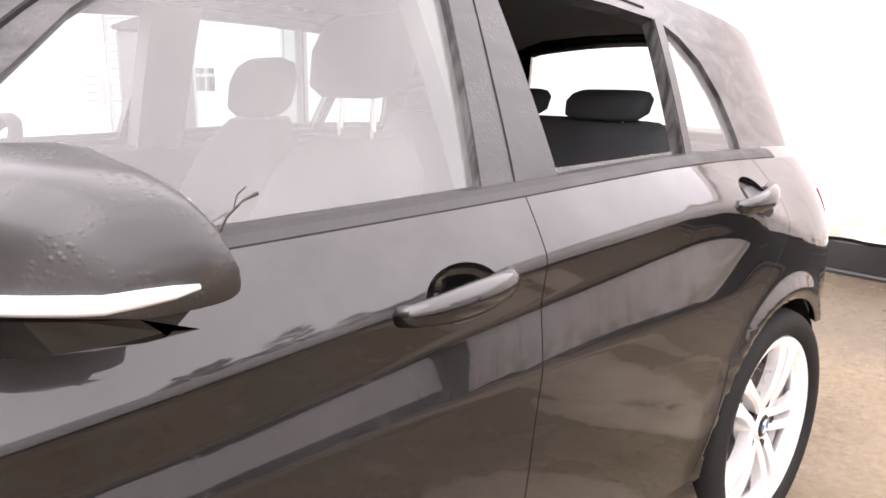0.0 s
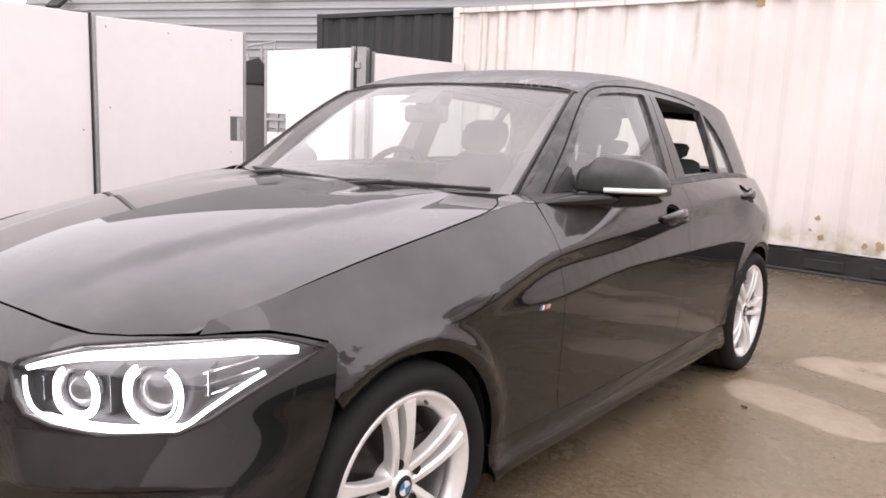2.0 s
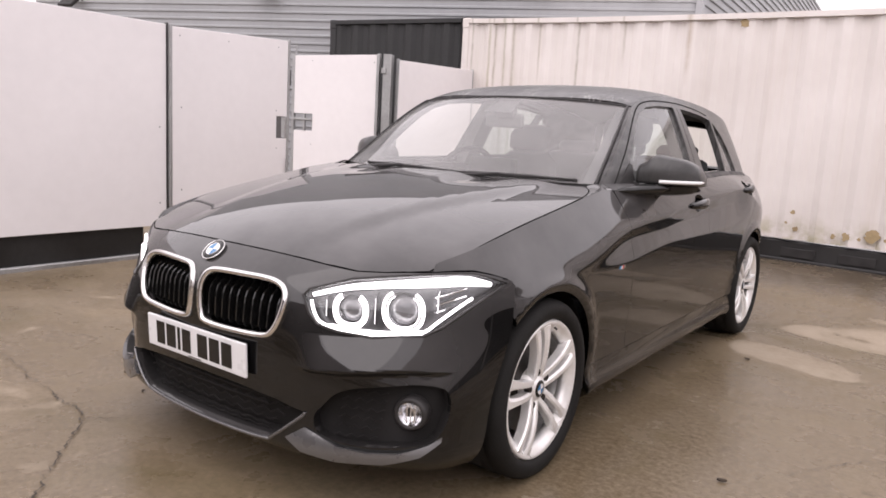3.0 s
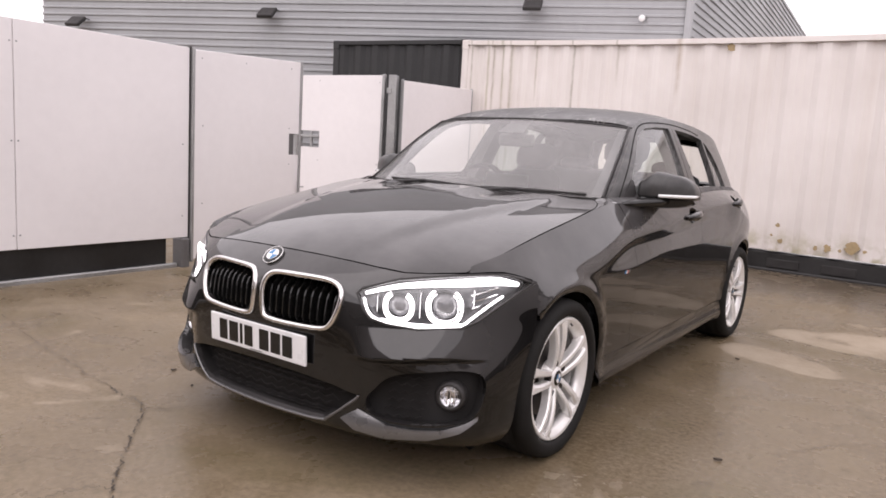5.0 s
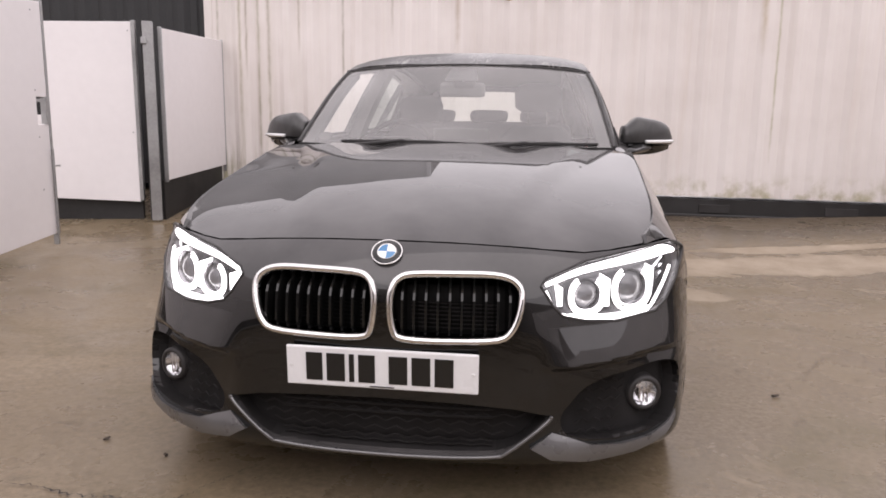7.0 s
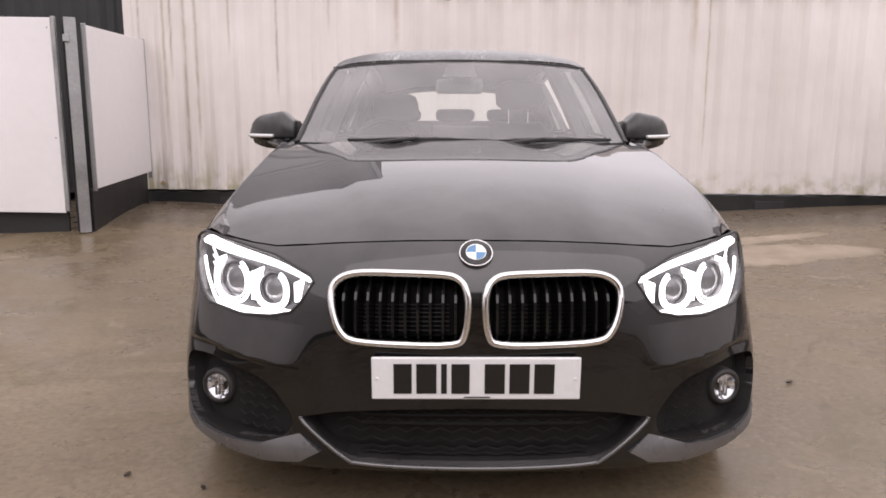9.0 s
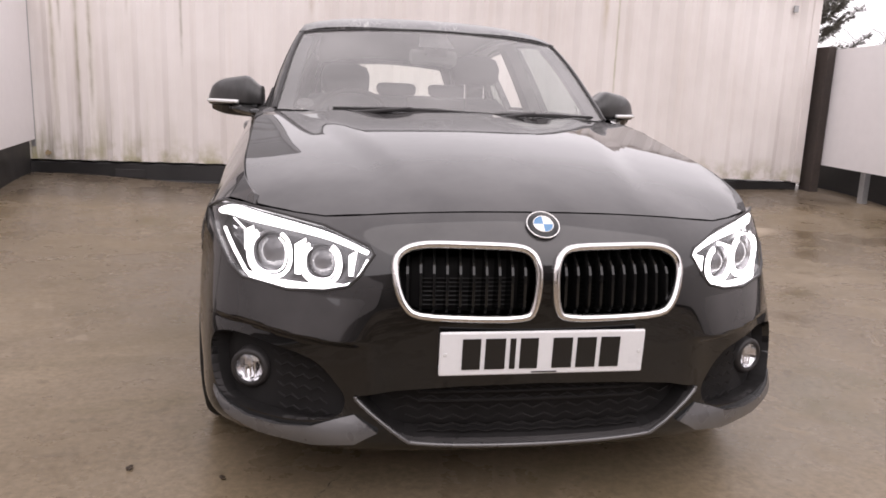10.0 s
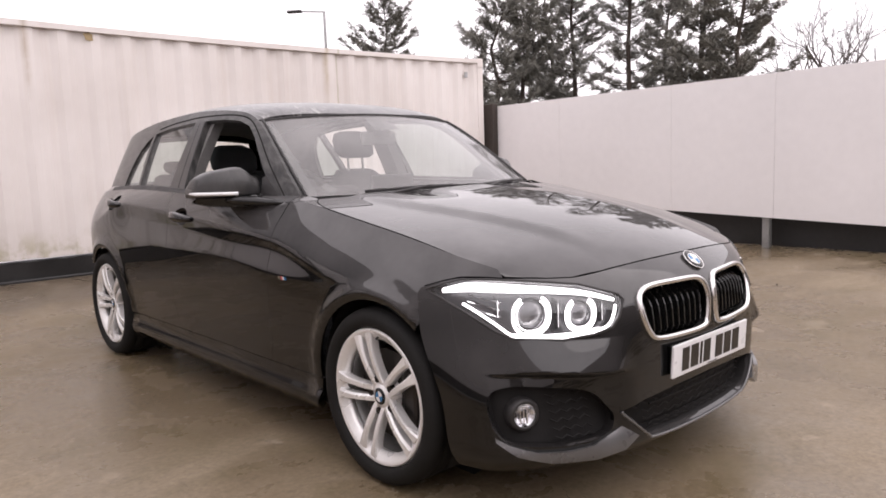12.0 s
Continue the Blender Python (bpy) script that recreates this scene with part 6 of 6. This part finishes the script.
g = panel("rear_screen", BACKGLASS, lambda u, v: tuple(Vector(hatch(u, v)) + Vector((0, -0.012, 0))), REARGLASS, car, step=(0.2, 0.2), depth=0, gap=-0.01, out=(0, 1, 0.3), label="rear window glass")
g.visible_shadow = False
rings = []
for k in range(13):
    x = -0.46 + 0.92 * k / 12
    z = roof_skin(x, 3.17)[2]
    rings.append([(x, 3.16, z + 0.001), (x, 3.275 - 0.15 * x * x, z - 0.030), (x, 3.27 - 0.15 * x * x, z - 0.044), (x, 3.16, z - 0.03)])
bm = bmesh.new()
add_ring_loft(bm, rings)
bmesh.ops.recalc_face_normals(bm, faces=bm.faces)
part("roof_spoiler", bm, PAINT, car)


# door mirrors
def mirror_shell(x0, x1):
    """Domed housing: rings in the y-z plane from the car outwards, flat below."""
    rings = []
    n = 16
    for k in range(n + 1):
        t = k / n
        x = x0 + (x1 - x0) * t
        end = 1.0 if t < 0.62 else max(0.0, 1 - ((t - 0.62) / 0.38) ** 2.4) ** 0.5
        start = 0.62 + 0.38 * ease(t / 0.3)
        rise = (0.147 - 0.040 * t) * (0.38 + 0.62 * end) * start
        front, back = 0.888 + 0.055 * t + 0.09 * t ** 3 + 0.05 * (1 - start), 1.125 + 0.012 * t
        ring = []
        for j in range(26):
            a = 2 * math.pi * j / 26
            c, s_ = math.cos(a), math.sin(a)
            py = (front + back) / 2 - math.copysign(abs(c) ** 0.62, c) * (back - front) / 2
            if s_ > 0:
                z = 1.022 + (rise - 0.012) * abs(s_) ** 0.62 - 0.018 * (0.5 - 0.5 * c) * end
            else:
                z = 1.022 - 0.016 * abs(s_) ** 0.6
            ring.append((x, py, z))
        rings.append(ring)
    bm = bmesh.new()
    add_ring_loft(bm, rings)
    bmesh.ops.recalc_face_normals(bm, faces=bm.faces)
    return bm


mir = part("door_mirror", mirror_shell(0.768, 1.008), MISTPAINT, car, "black door mirror with a pale indicator strip", True)
rings = []
for k in range(9):
    t = k / 8
    x = 0.79 + 0.208 * t
    f, bk, zt, zb = 0.888 + 0.075 * t + 0.09 * t ** 3, 1.125 - 0.02 * t, 1.012, 0.957 + 0.008 * t + 0.020 * t ** 5
    rings.append([(x, f + 0.01, zt), (x, f, zt - 0.008), (x, f + 0.02, zb + 0.004), (x, f + 0.05, zb), (x, bk - 0.03, zb), (x, bk, zt)])
bm = bmesh.new()
add_ring_loft(bm, rings)
bmesh.ops.recalc_face_normals(bm, faces=bm.faces)
part("mirror_base", bm, GLOSSBLACK, mir, "gloss black mirror base", False)
part("mirror_foot", tube([(0.770, 0.70, 0.980), (0.792, 0.78, 0.983), (0.822, 0.86, 0.988), (0.865, 0.93, 0.994), (0.90, 0.965, 0.996)], [0.012, 0.026, 0.034, 0.034, 0.022], 10, False, 0.62), GLOSSBLACK, mir, smooth=True)
strip = []
for k in range(13):
    t = k / 12
    x = 0.868 + 0.138 * t
    u = (x - 0.768) / 0.240
    strip.append((x + 0.002, 0.881 + 0.055 * u + 0.09 * u ** 3 , 1.022 + 0.002 * t))
for px, py in ((1.010, 1.050), (1.010, 1.078), (1.007, 1.100)):
    strip.append((px, py, 1.0245))
part("indicator", tube(strip, [0.0085] * 12 + [0.008, 0.0075, 0.006, 0.003], 8, False, 1.0, (0, 0, 1)), AMBERWHITE, mir, "pale indicator lens strip", True)
part("mirror_glass", boxed((0.82, 1.128, 1.02), (0.93, 1.134, 1.085), 0.0025), MIRRORGLASS, mir)
twin(mir)
# sail panel at the foot of the pillar
panel("sail_panel", [(0.80, 1.006), (0.925, 1.010), (0.945, 1.085), (0.925, 1.09)], lambda y, z: (house(y, z)[0] + 0.004, y, z), TRIM, car, step=(0.05, 0.05), depth=0.006, gap=0, out=(1, 0, 0), mirror=True)

# small side emblem: plain slanted stripes
for side in (1, -1):
    em = None
    for k, mt in enumerate((BLUE, WHITE, REDSTRIPE, CHROME, CHROME)):
        bm = bmesh.new()
        y0 = 0.540 + 0.0110 * k
        vs = []
        for dy, z in ((0, 0.6825), (0.0095, 0.6825), (0.0145, 0.6955), (0.005, 0.6955)):
            vs.append(bm.verts.new((side * (flank(y0 + dy, z)[0] + 0.003), y0 + dy, z)))
        f = bm.faces.new(vs)
        ex = bmesh.ops.extrude_face_region(bm, geom=[f])
        bmesh.ops.translate(bm, verts=[v for v in ex["geom"] if isinstance(v, bmesh.types.BMVert)], vec=(-side * 0.004, 0, 0))
        bmesh.ops.recalc_face_normals(bm, faces=bm.faces)
        if em is None:
            em = part("side_emblem", bm, mt, car, "small emblem of plain coloured stripes")
        else:
            part("stripe", bm, mt, em)


# dry sprig caught in the window seal
p = Vector((house(1.23, 1.02)[0] + 0.014, 1.225, 1.018))
sprig = part("twig", tube([p, p + Vector((0.004, 0.010, 0.020)), p + Vector((0.004, 0.030, 0.036)), p + Vector((0.003, 0.050, 0.043))], [0.0018, 0.0016, 0.0014, 0.0030], 6), TIMBER, car, "small dry twig in the window seal")
part("side_shoot", tube([p + Vector((0.004, 0.018, 0.028)), p + Vector((0.006, 0.022, 0.044)), p + Vector((0.005, 0.034, 0.052))], 0.0010, 5), TIMBER, sprig)

# ---- wheels ----
def wheel(x, y, side, turn):
    m = Matrix.Translation((x * side, y, 0.318)) @ Matrix.Rotation(0 if side > 0 else math.pi, 4, "Z") @ Matrix.Rotation(radians(turn), 4, "X")
    tyre_m, m = m, m @ Matrix.Diagonal((1, 1.07, 1.07, 1))
    # barrel and outer flange
    rim = lathe([(-0.016, 0.190), (-0.004, 0.204), (0.006, 0.214), (0.012, 0.224), (0.010, 0.2285), (0.002, 0.232), (-0.02, 0.229), (-0.03, 0.214), (-0.045, 0.208), (-0.04, 0.196), (-0.016, 0.190)], 64)
    bmesh.ops.transform(rim, matrix=m, verts=rim.verts)
    w = part("wheel", rim, ALLOY, car, "silver double-spoke alloy wheel", True)
    # silver barrel in a darker tone, imitating shade behind the spokes
    barrel = lathe([(-0.035, 0.208), (-0.08, 0.205), (-0.16, 0.20), (-0.19, 0.212), (-0.205, 0.232), (-0.205, 0.224), (-0.17, 0.196), (-0.045, 0.196), (-0.035, 0.208)], 48)
    bmesh.ops.transform(barrel, matrix=m, verts=barrel.verts)
    part("barrel", barrel, ALLOYSHADED, w, "inner barrel darkened for the shade behind the spokes", True)
    tyre = lathe([(a, 0.319 - (0.319 - r) * 0.80) for a, r in ((0.002, 0.231), (0.014, 0.236), (0.022, 0.25), (0.025, 0.272), (0.020, 0.295), (0.006, 0.3095), (-0.012, 0.316), (-0.035, 0.318), (-0.04, 0.312), (-0.047, 0.312), (-0.052, 0.3185), (-0.095, 0.319), (-0.10, 0.312), (-0.107, 0.312), (-0.112, 0.3185), (-0.16, 0.318), (-0.19, 0.314), (-0.212, 0.302), (-0.226, 0.27), (-0.215, 0.24), (-0.205, 0.231))], 72)
    bmesh.ops.transform(tyre, matrix=tyre_m, verts=tyre.verts)
    part("tyre", tyre, RUBBER, w, "black low-profile tyre", True)
    # sidewall blocks at the shoulder
    bm = bmesh.new()
    for k in range(60):
        a = 2 * math.pi * k / 60
        add_box(bm, (-0.012, -0.0055, 0.304), (0.0105, 0.0055, 0.3172), 0, tyre_m @ Matrix.Rotation(a, 4, "X") @ pose(0.002, 0, 0, 0, -18, 0))
    part("tread_blocks", bm, RUBBER, w)
    # five pairs of spokes
    for k in range(5):
        for s in (-1, 1):
            rings = []
            for j in range(9):
                t = j / 8
                r = 0.034 + 0.178 * t
                off = s * (0.0165 + 0.0135 * t)
                wdt = 0.0112 + 0.0080 * max(0.0, (t - 0.55) / 0.45) ** 2
                face = 0.008 - 0.022 * (1 - t) ** 2 + 0.006 * math.sin(math.pi * t)
                hi, lo = (0.80, 0.45) if s > 0 else (0.45, 0.80)
                rings.append([(face - 0.005, off - wdt, r), (face + 0.002, off - wdt * lo, r), (face + 0.002, off + wdt * hi, r), (face - 0.005, off + wdt, r), (face - 0.036, off + wdt * 0.8, r), (face - 0.036, off - wdt * 0.8, r)])
            bm = bmesh.new()
            add_ring_loft(bm, rings)
            bmesh.ops.recalc_face_normals(bm, faces=bm.faces)
            bmesh.ops.transform(bm, matrix=m @ Matrix.Rotation(2 * math.pi * k / 5, 4, "X"), verts=bm.verts)
            part("spoke", bm, ALLOY, w)
    hub = lathe([(-0.006, 0.0), (-0.006, 0.033), (-0.010, 0.036), (-0.016, 0.047), (-0.030, 0.056), (-0.06, 0.062)], 40)
    bmesh.ops.transform(hub, matrix=m, verts=hub.verts)
    part("hub", hub, ALLOY, w, smooth=True)
    # dark rings on the hub, imitating the shade in the bolt holes
    for k in range(5):
        a = 2 * math.pi * k / 5
        bm = lathe([(0.002, 0.0), (0.002, 0.006), (0.006, 0.0075), (0.0055, 0.0115), (-0.014, 0.0125)], 14)
        bmesh.ops.transform(bm, matrix=m @ Matrix.Translation((-0.014, -0.057 * math.sin(a), 0.057 * math.cos(a))), verts=bm.verts)
        part("wheel_bolt", bm, DISC, w)
    capm = m @ Matrix.Translation((-0.0055, 0, 0))
    bm = lathe([(0.003, 0.0), (0.0028, 0.026), (-0.002, 0.030)], 28)
    bmesh.ops.transform(bm, matrix=capm, verts=bm.verts)
    part("centre_cap", bm, GLOSSBLACK, w, "round centre cap with blue and white quarters", True)
    for k in range(4):
        bm = bmesh.new()
        vs = [bm.verts.new(capm @ Vector((0.0046, 0, 0)))]
        for j in range(7):
            a = math.pi / 2 * (k + j / 6)
            vs.append(bm.verts.new(capm @ Vector((0.0042, 0.018 * math.cos(a), 0.018 * math.sin(a)))))
        bm.faces.new(vs)
        part("cap_quarter", bm, BLUE if k % 2 else WHITE, w)
    bm = lathe([(-0.055, 0.0), (-0.055, 0.150), (-0.075, 0.152), (-0.075, 0.0)], 48)
    bmesh.ops.transform(bm, matrix=m, verts=bm.verts)
    part("brake_disc", bm, DISC, w)
    bm = boxed((-0.10, 0.07, -0.10), (-0.045, 0.155, 0.10), 0.018, Matrix.Translation((x * side, y, 0.318)) @ Matrix.Rotation(0 if side > 0 else math.pi, 4, "Z"), 2)
    part("brake_caliper", bm, DISC, w)
    p = m @ Vector((0.004, 0.08, 0.19))
    part("valve", tube([p, m @ Vector((0.014, 0.078, 0.184))], 0.004, 6), TRIM, w)
    return w


for side in (1, -1):
    wheel(0.857, 0.0, side, 8 if side > 0 else 18)
    wheel(0.856, 2.69, side, 52 if side > 0 else 20)
    for yc, nm in ((0.0, "front"), (2.69, "rear")):
        # dark liner arched over the wheel
        bm = bmesh.new()
        rings = [[(xx * side, yc + 0.368 * math.cos(a), 0.315 + 0.368 * math.sin(a)) for a in (radians(-28 + 236 * k / 24) for k in range(25))] for xx in (0.835, 0.58)]
        add_ring_loft(bm, rings, False, False)
        part("wheel_arch_liner", bm, PLASTIC, car, "black wheel arch liner")
        bm = bmesh.new()
        vs = [bm.verts.new((0.585 * side, yc + 0.37 * math.cos(2 * math.pi * k / 24), 0.315 + 0.37 * math.sin(2 * math.pi * k / 24))) for k in range(24)]
        bm.faces.new(vs)
        part("inner_arch", bm, PLASTIC, car)

# floor and bulkheads that close the shell
part("underbody", boxed((-0.80, 0.40, 0.17), (0.80, 2.30, 0.24), 0.02), PLASTIC, car, "black underbody")
part("engine_undertray", boxed((-0.56, -0.62, 0.19), (0.56, 0.42, 0.23), 0.02), PLASTIC, car)
part("rear_undertray", boxed((-0.56, 2.30, 0.22), (0.56, 3.42, 0.27), 0.02), PLASTIC, car)
part("bulkhead", boxed((-0.70, 0.46, 0.24), (0.70, 0.50, 0.93)), PLASTIC, car)

# ---- cabin ----
prof = [(0.60, 0.93), (0.72, 0.985), (0.90, 0.985), (1.02, 0.945), (1.06, 0.86), (1.02, 0.72), (0.98, 0.55), (0.62, 0.5)]
bm = bmesh.new()
add_ring_loft(bm, [[(x, y + 0.03 * (abs(x) / 0.7) ** 2, z) for y, z in prof] for x in (-0.70, -0.55, -0.2, 0.2, 0.55, 0.70)])
bmesh.ops.recalc_face_normals(bm, faces=bm.faces)
bmesh.ops.bevel(bm, geom=bm.edges[:], offset=0.012, segments=1, affect="EDGES")
part("dashboard", bm, PLASTIC, car, "black dashboard")
bm = bmesh.new()
add_box(bm, (-0.50, 0.90, 0.975), (-0.22, 1.06, 1.025), 0.02)
part("instrument_hood", bm, PLASTIC, car)
part("centre_screen", boxed((-0.13, 0.93, 0.985), (0.14, 0.95, 1.07), 0.006), GLOSSBLACK, car)
m = pose(-0.36, 1.20, 0.935, 62, 0, 0)
ring = [tuple(m @ Vector((0.185 * math.cos(a), 0.185 * math.sin(a), 0))) for a in (2 * math.pi * k / 32 for k in range(32))]
sw = part("steering_wheel", tube(ring, 0.016, 8, True), PLASTIC, car, "black three-spoke steering wheel", True)
part("hub", boxed((-0.07, -0.06, -0.03), (0.07, 0.055, 0.012), 0.02, m), PLASTIC, sw)
for a in (0, 180, 270):
    p, q = m @ Vector((0.05 * math.cos(radians(a)), 0.05 * math.sin(radians(a)), 0)), m @ Vector((0.18 * math.cos(radians(a)), 0.18 * math.sin(radians(a)), 0))
    part("spoke", tube([p, q], 0.015, 6, False, 0.6), PLASTIC, sw)


def soft_slab(rings_spec):
    """A padded form: each row gives centre, half width, half thickness and its direction of thickness."""
    rings = []
    for c, hw, ht, d in rings_spec:
        d = Vector(d).normalized()
        ring = []
        for j in range(20):
            a = 2 * math.pi * j / 20
            cs, sn = math.cos(a), math.sin(a)
            ring.append(Vector(c) + Vector((math.copysign(abs(cs) ** 0.5, cs) * hw, 0, 0)) + d * (math.copysign(abs(sn) ** 0.6, sn) * ht))
        rings.append(ring)
    bm = bmesh.new()
    add_ring_loft(bm, rings)
    bmesh.ops.recalc_face_normals(bm, faces=bm.faces)
    return bm


def front_seat(x, slide, tall):
    """A front seat, slid forward, its headrest drawn up."""
    up = (0, 1, 0.2)
    seat = part("front_seat", soft_slab([((x, 1.30 + slide, 0.50), 0.20, 0.06, (0, 0, 1)), ((x, 1.36 + slide, 0.52), 0.245, 0.075, (0, 0, 1)), ((x, 1.62 + slide, 0.50), 0.25, 0.08, (0, 0, 1)), ((x, 1.82 + slide, 0.47), 0.24, 0.07, (0, 0, 1))]), FABRIC, car, "dark fabric front seat with a headrest", True)
    part("backrest", soft_slab([((x, 1.80 + slide, 0.50), 0.20, 0.06, up), ((x, 1.84 + slide, 0.62), 0.255, 0.075, up), ((x, 1.93 + slide, 0.86), 0.26, 0.075, up), ((x, 2.00 + slide, 1.02), 0.205, 0.065, up), ((x, 2.035 + slide, 1.085), 0.13, 0.045, up)]), FABRIC, seat, smooth=True)
    part("headrest", soft_slab([((x, 2.03 + slide, 1.085 + tall), 0.105, 0.03, up), ((x, 2.035 + slide, 1.11 + tall), 0.132, 0.052, up), ((x, 2.05 + slide, 1.18 + tall), 0.138, 0.056, up), ((x, 2.06 + slide, 1.225 + tall), 0.12, 0.045, up), ((x, 2.062 + slide, 1.243 + tall), 0.075, 0.022, up)]), FABRIC, seat, smooth=True)
    for dx in (-0.055, 0.055):
        part("headrest_post", tube([(x + dx, 2.025 + slide, 1.03), (x + dx, 2.035 + slide, 1.12 + tall)], 0.007), CHROME, seat)
    return seat


front_seat(0.36, -0.29, 0.08)
front_seat(-0.36, -0.11, 0.01)
up = (0, 1, 0.25)
bench = part("rear_bench", soft_slab([((0, 2.02, 0.5), 0.58, 0.06, (0, 0, 1)), ((0, 2.10, 0.53), 0.62, 0.08, (0, 0, 1)), ((0, 2.44, 0.53), 0.60, 0.08, (0, 0, 1))]), FABRIC, car, "dark fabric rear bench with three headrests", True)
part("backrest", soft_slab([((0, 2.44, 0.55), 0.58, 0.06, up), ((0, 2.49, 0.72), 0.61, 0.07, up), ((0, 2.56, 0.98), 0.60, 0.065, up), ((0, 2.585, 1.075), 0.57, 0.05, up), ((0, 2.59, 1.092), 0.54, 0.03, up)]), FABRIC, bench, smooth=True)
for x in (-0.36, 0.01, 0.36):
    part("headrest", soft_slab([((x, 2.595, 1.100), 0.11, 0.026, up), ((x, 2.60, 1.113), 0.13, 0.042, up), ((x, 2.61, 1.15), 0.135, 0.044, up), ((x, 2.615, 1.168), 0.122, 0.032, up), ((x, 2.617, 1.175), 0.10, 0.016, up)]), FABRIC, bench, smooth=True)
    for dx in (-0.06, 0.06):
        part("headrest_post", tube([(x + dx, 2.59, 1.06), (x + dx, 2.60, 1.13)], 0.006, 6), CHROME, bench)
part("parcel_shelf", boxed((-0.47, 2.70, 0.985), (0.47, 3.22, 1.0), 0.004), FABRIC, car)
panel("headlining", [(-0.50, 1.20), (0.50, 1.20), (0.50, 3.12), (-0.50, 3.12)], lambda x, y: (x, y, roof_skin(x, y)[2] - 0.028), HEADLINE, car, step=(0.2, 0.2), depth=0, gap=0, out=(0, 0, -1))
for side in (1, -1):
    part("door_lining", boxed((0.70 * side, 0.8, 0.45), (0.745 * side, 2.58, 0.995), 0.015), FABRIC, car)
# padded trim inside the pillars
flipped(panel("pillar_trim", [(0.89, 0.03), (0.968, 0.03), (0.962, 0.97), (0.89, 0.97)], lambda u, v: tuple(Vector(screen_skin(u, v)) + Vector((0, 0.016, -0.014))), FABRIC, car, step=(0.06, 0.1), depth=0.02, gap=0, out=(0, -0.6, 0.8)))
bm = bmesh.new()
add_ring_loft(bm, [[(house(1.7, z)[0] - 0.034, 1.69, z), (house(1.7, z)[0] - 0.034, 1.86, z), (house(1.7, z)[0] - 0.095, 1.84, z), (house(1.7, z)[0] - 0.095, 1.70, z)] for z in (0.98, 1.1, 1.22, 1.33, 1.39)])
bmesh.ops.recalc_face_normals(bm, faces=bm.faces)
flipped(part("pillar_trim", bm, HEADLINE, car))
rv = part("rear_view_mirror", boxed((-0.115, 1.015, 1.220), (0.110, 1.045, 1.290), 0.016, None, 2), HEADLINE, car, "interior mirror with a grey back hung from the screen")
part("mirror_face", boxed((-0.105, 1.0455, 1.228), (0.100, 1.048, 1.282), 0.001), MIRRORGLASS, rv)
part("mirror_stem", tube([(0.005, 1.025, 1.28), (0.008, 1.005, 1.325)], [0.012, 0.018]), GLOSSBLACK, rv)
part("sensor_housing", boxed((-0.045, 1.005, 1.262), (0.062, 1.045, 1.322), 0.012, None, 2), HEADLINE, rv, "grey sensor housing")
# round pass holder stuck inside the screen
c = Vector(screen_skin(-0.82, 0.10)) + Vector((0, 0.012, -0.008))
bm = lathe([(0, 0.0), (0.001, 0.030), (-0.002, 0.034)], 24)
bmesh.ops.transform(bm, matrix=Matrix.Translation(c) @ Vector((0, -0.55, 0.83)).to_track_quat("X", "Z").to_matrix().to_4x4(), verts=bm.verts)
part("pass_holder", bm, TRIM, car, "small dark round holder inside the windscreen")
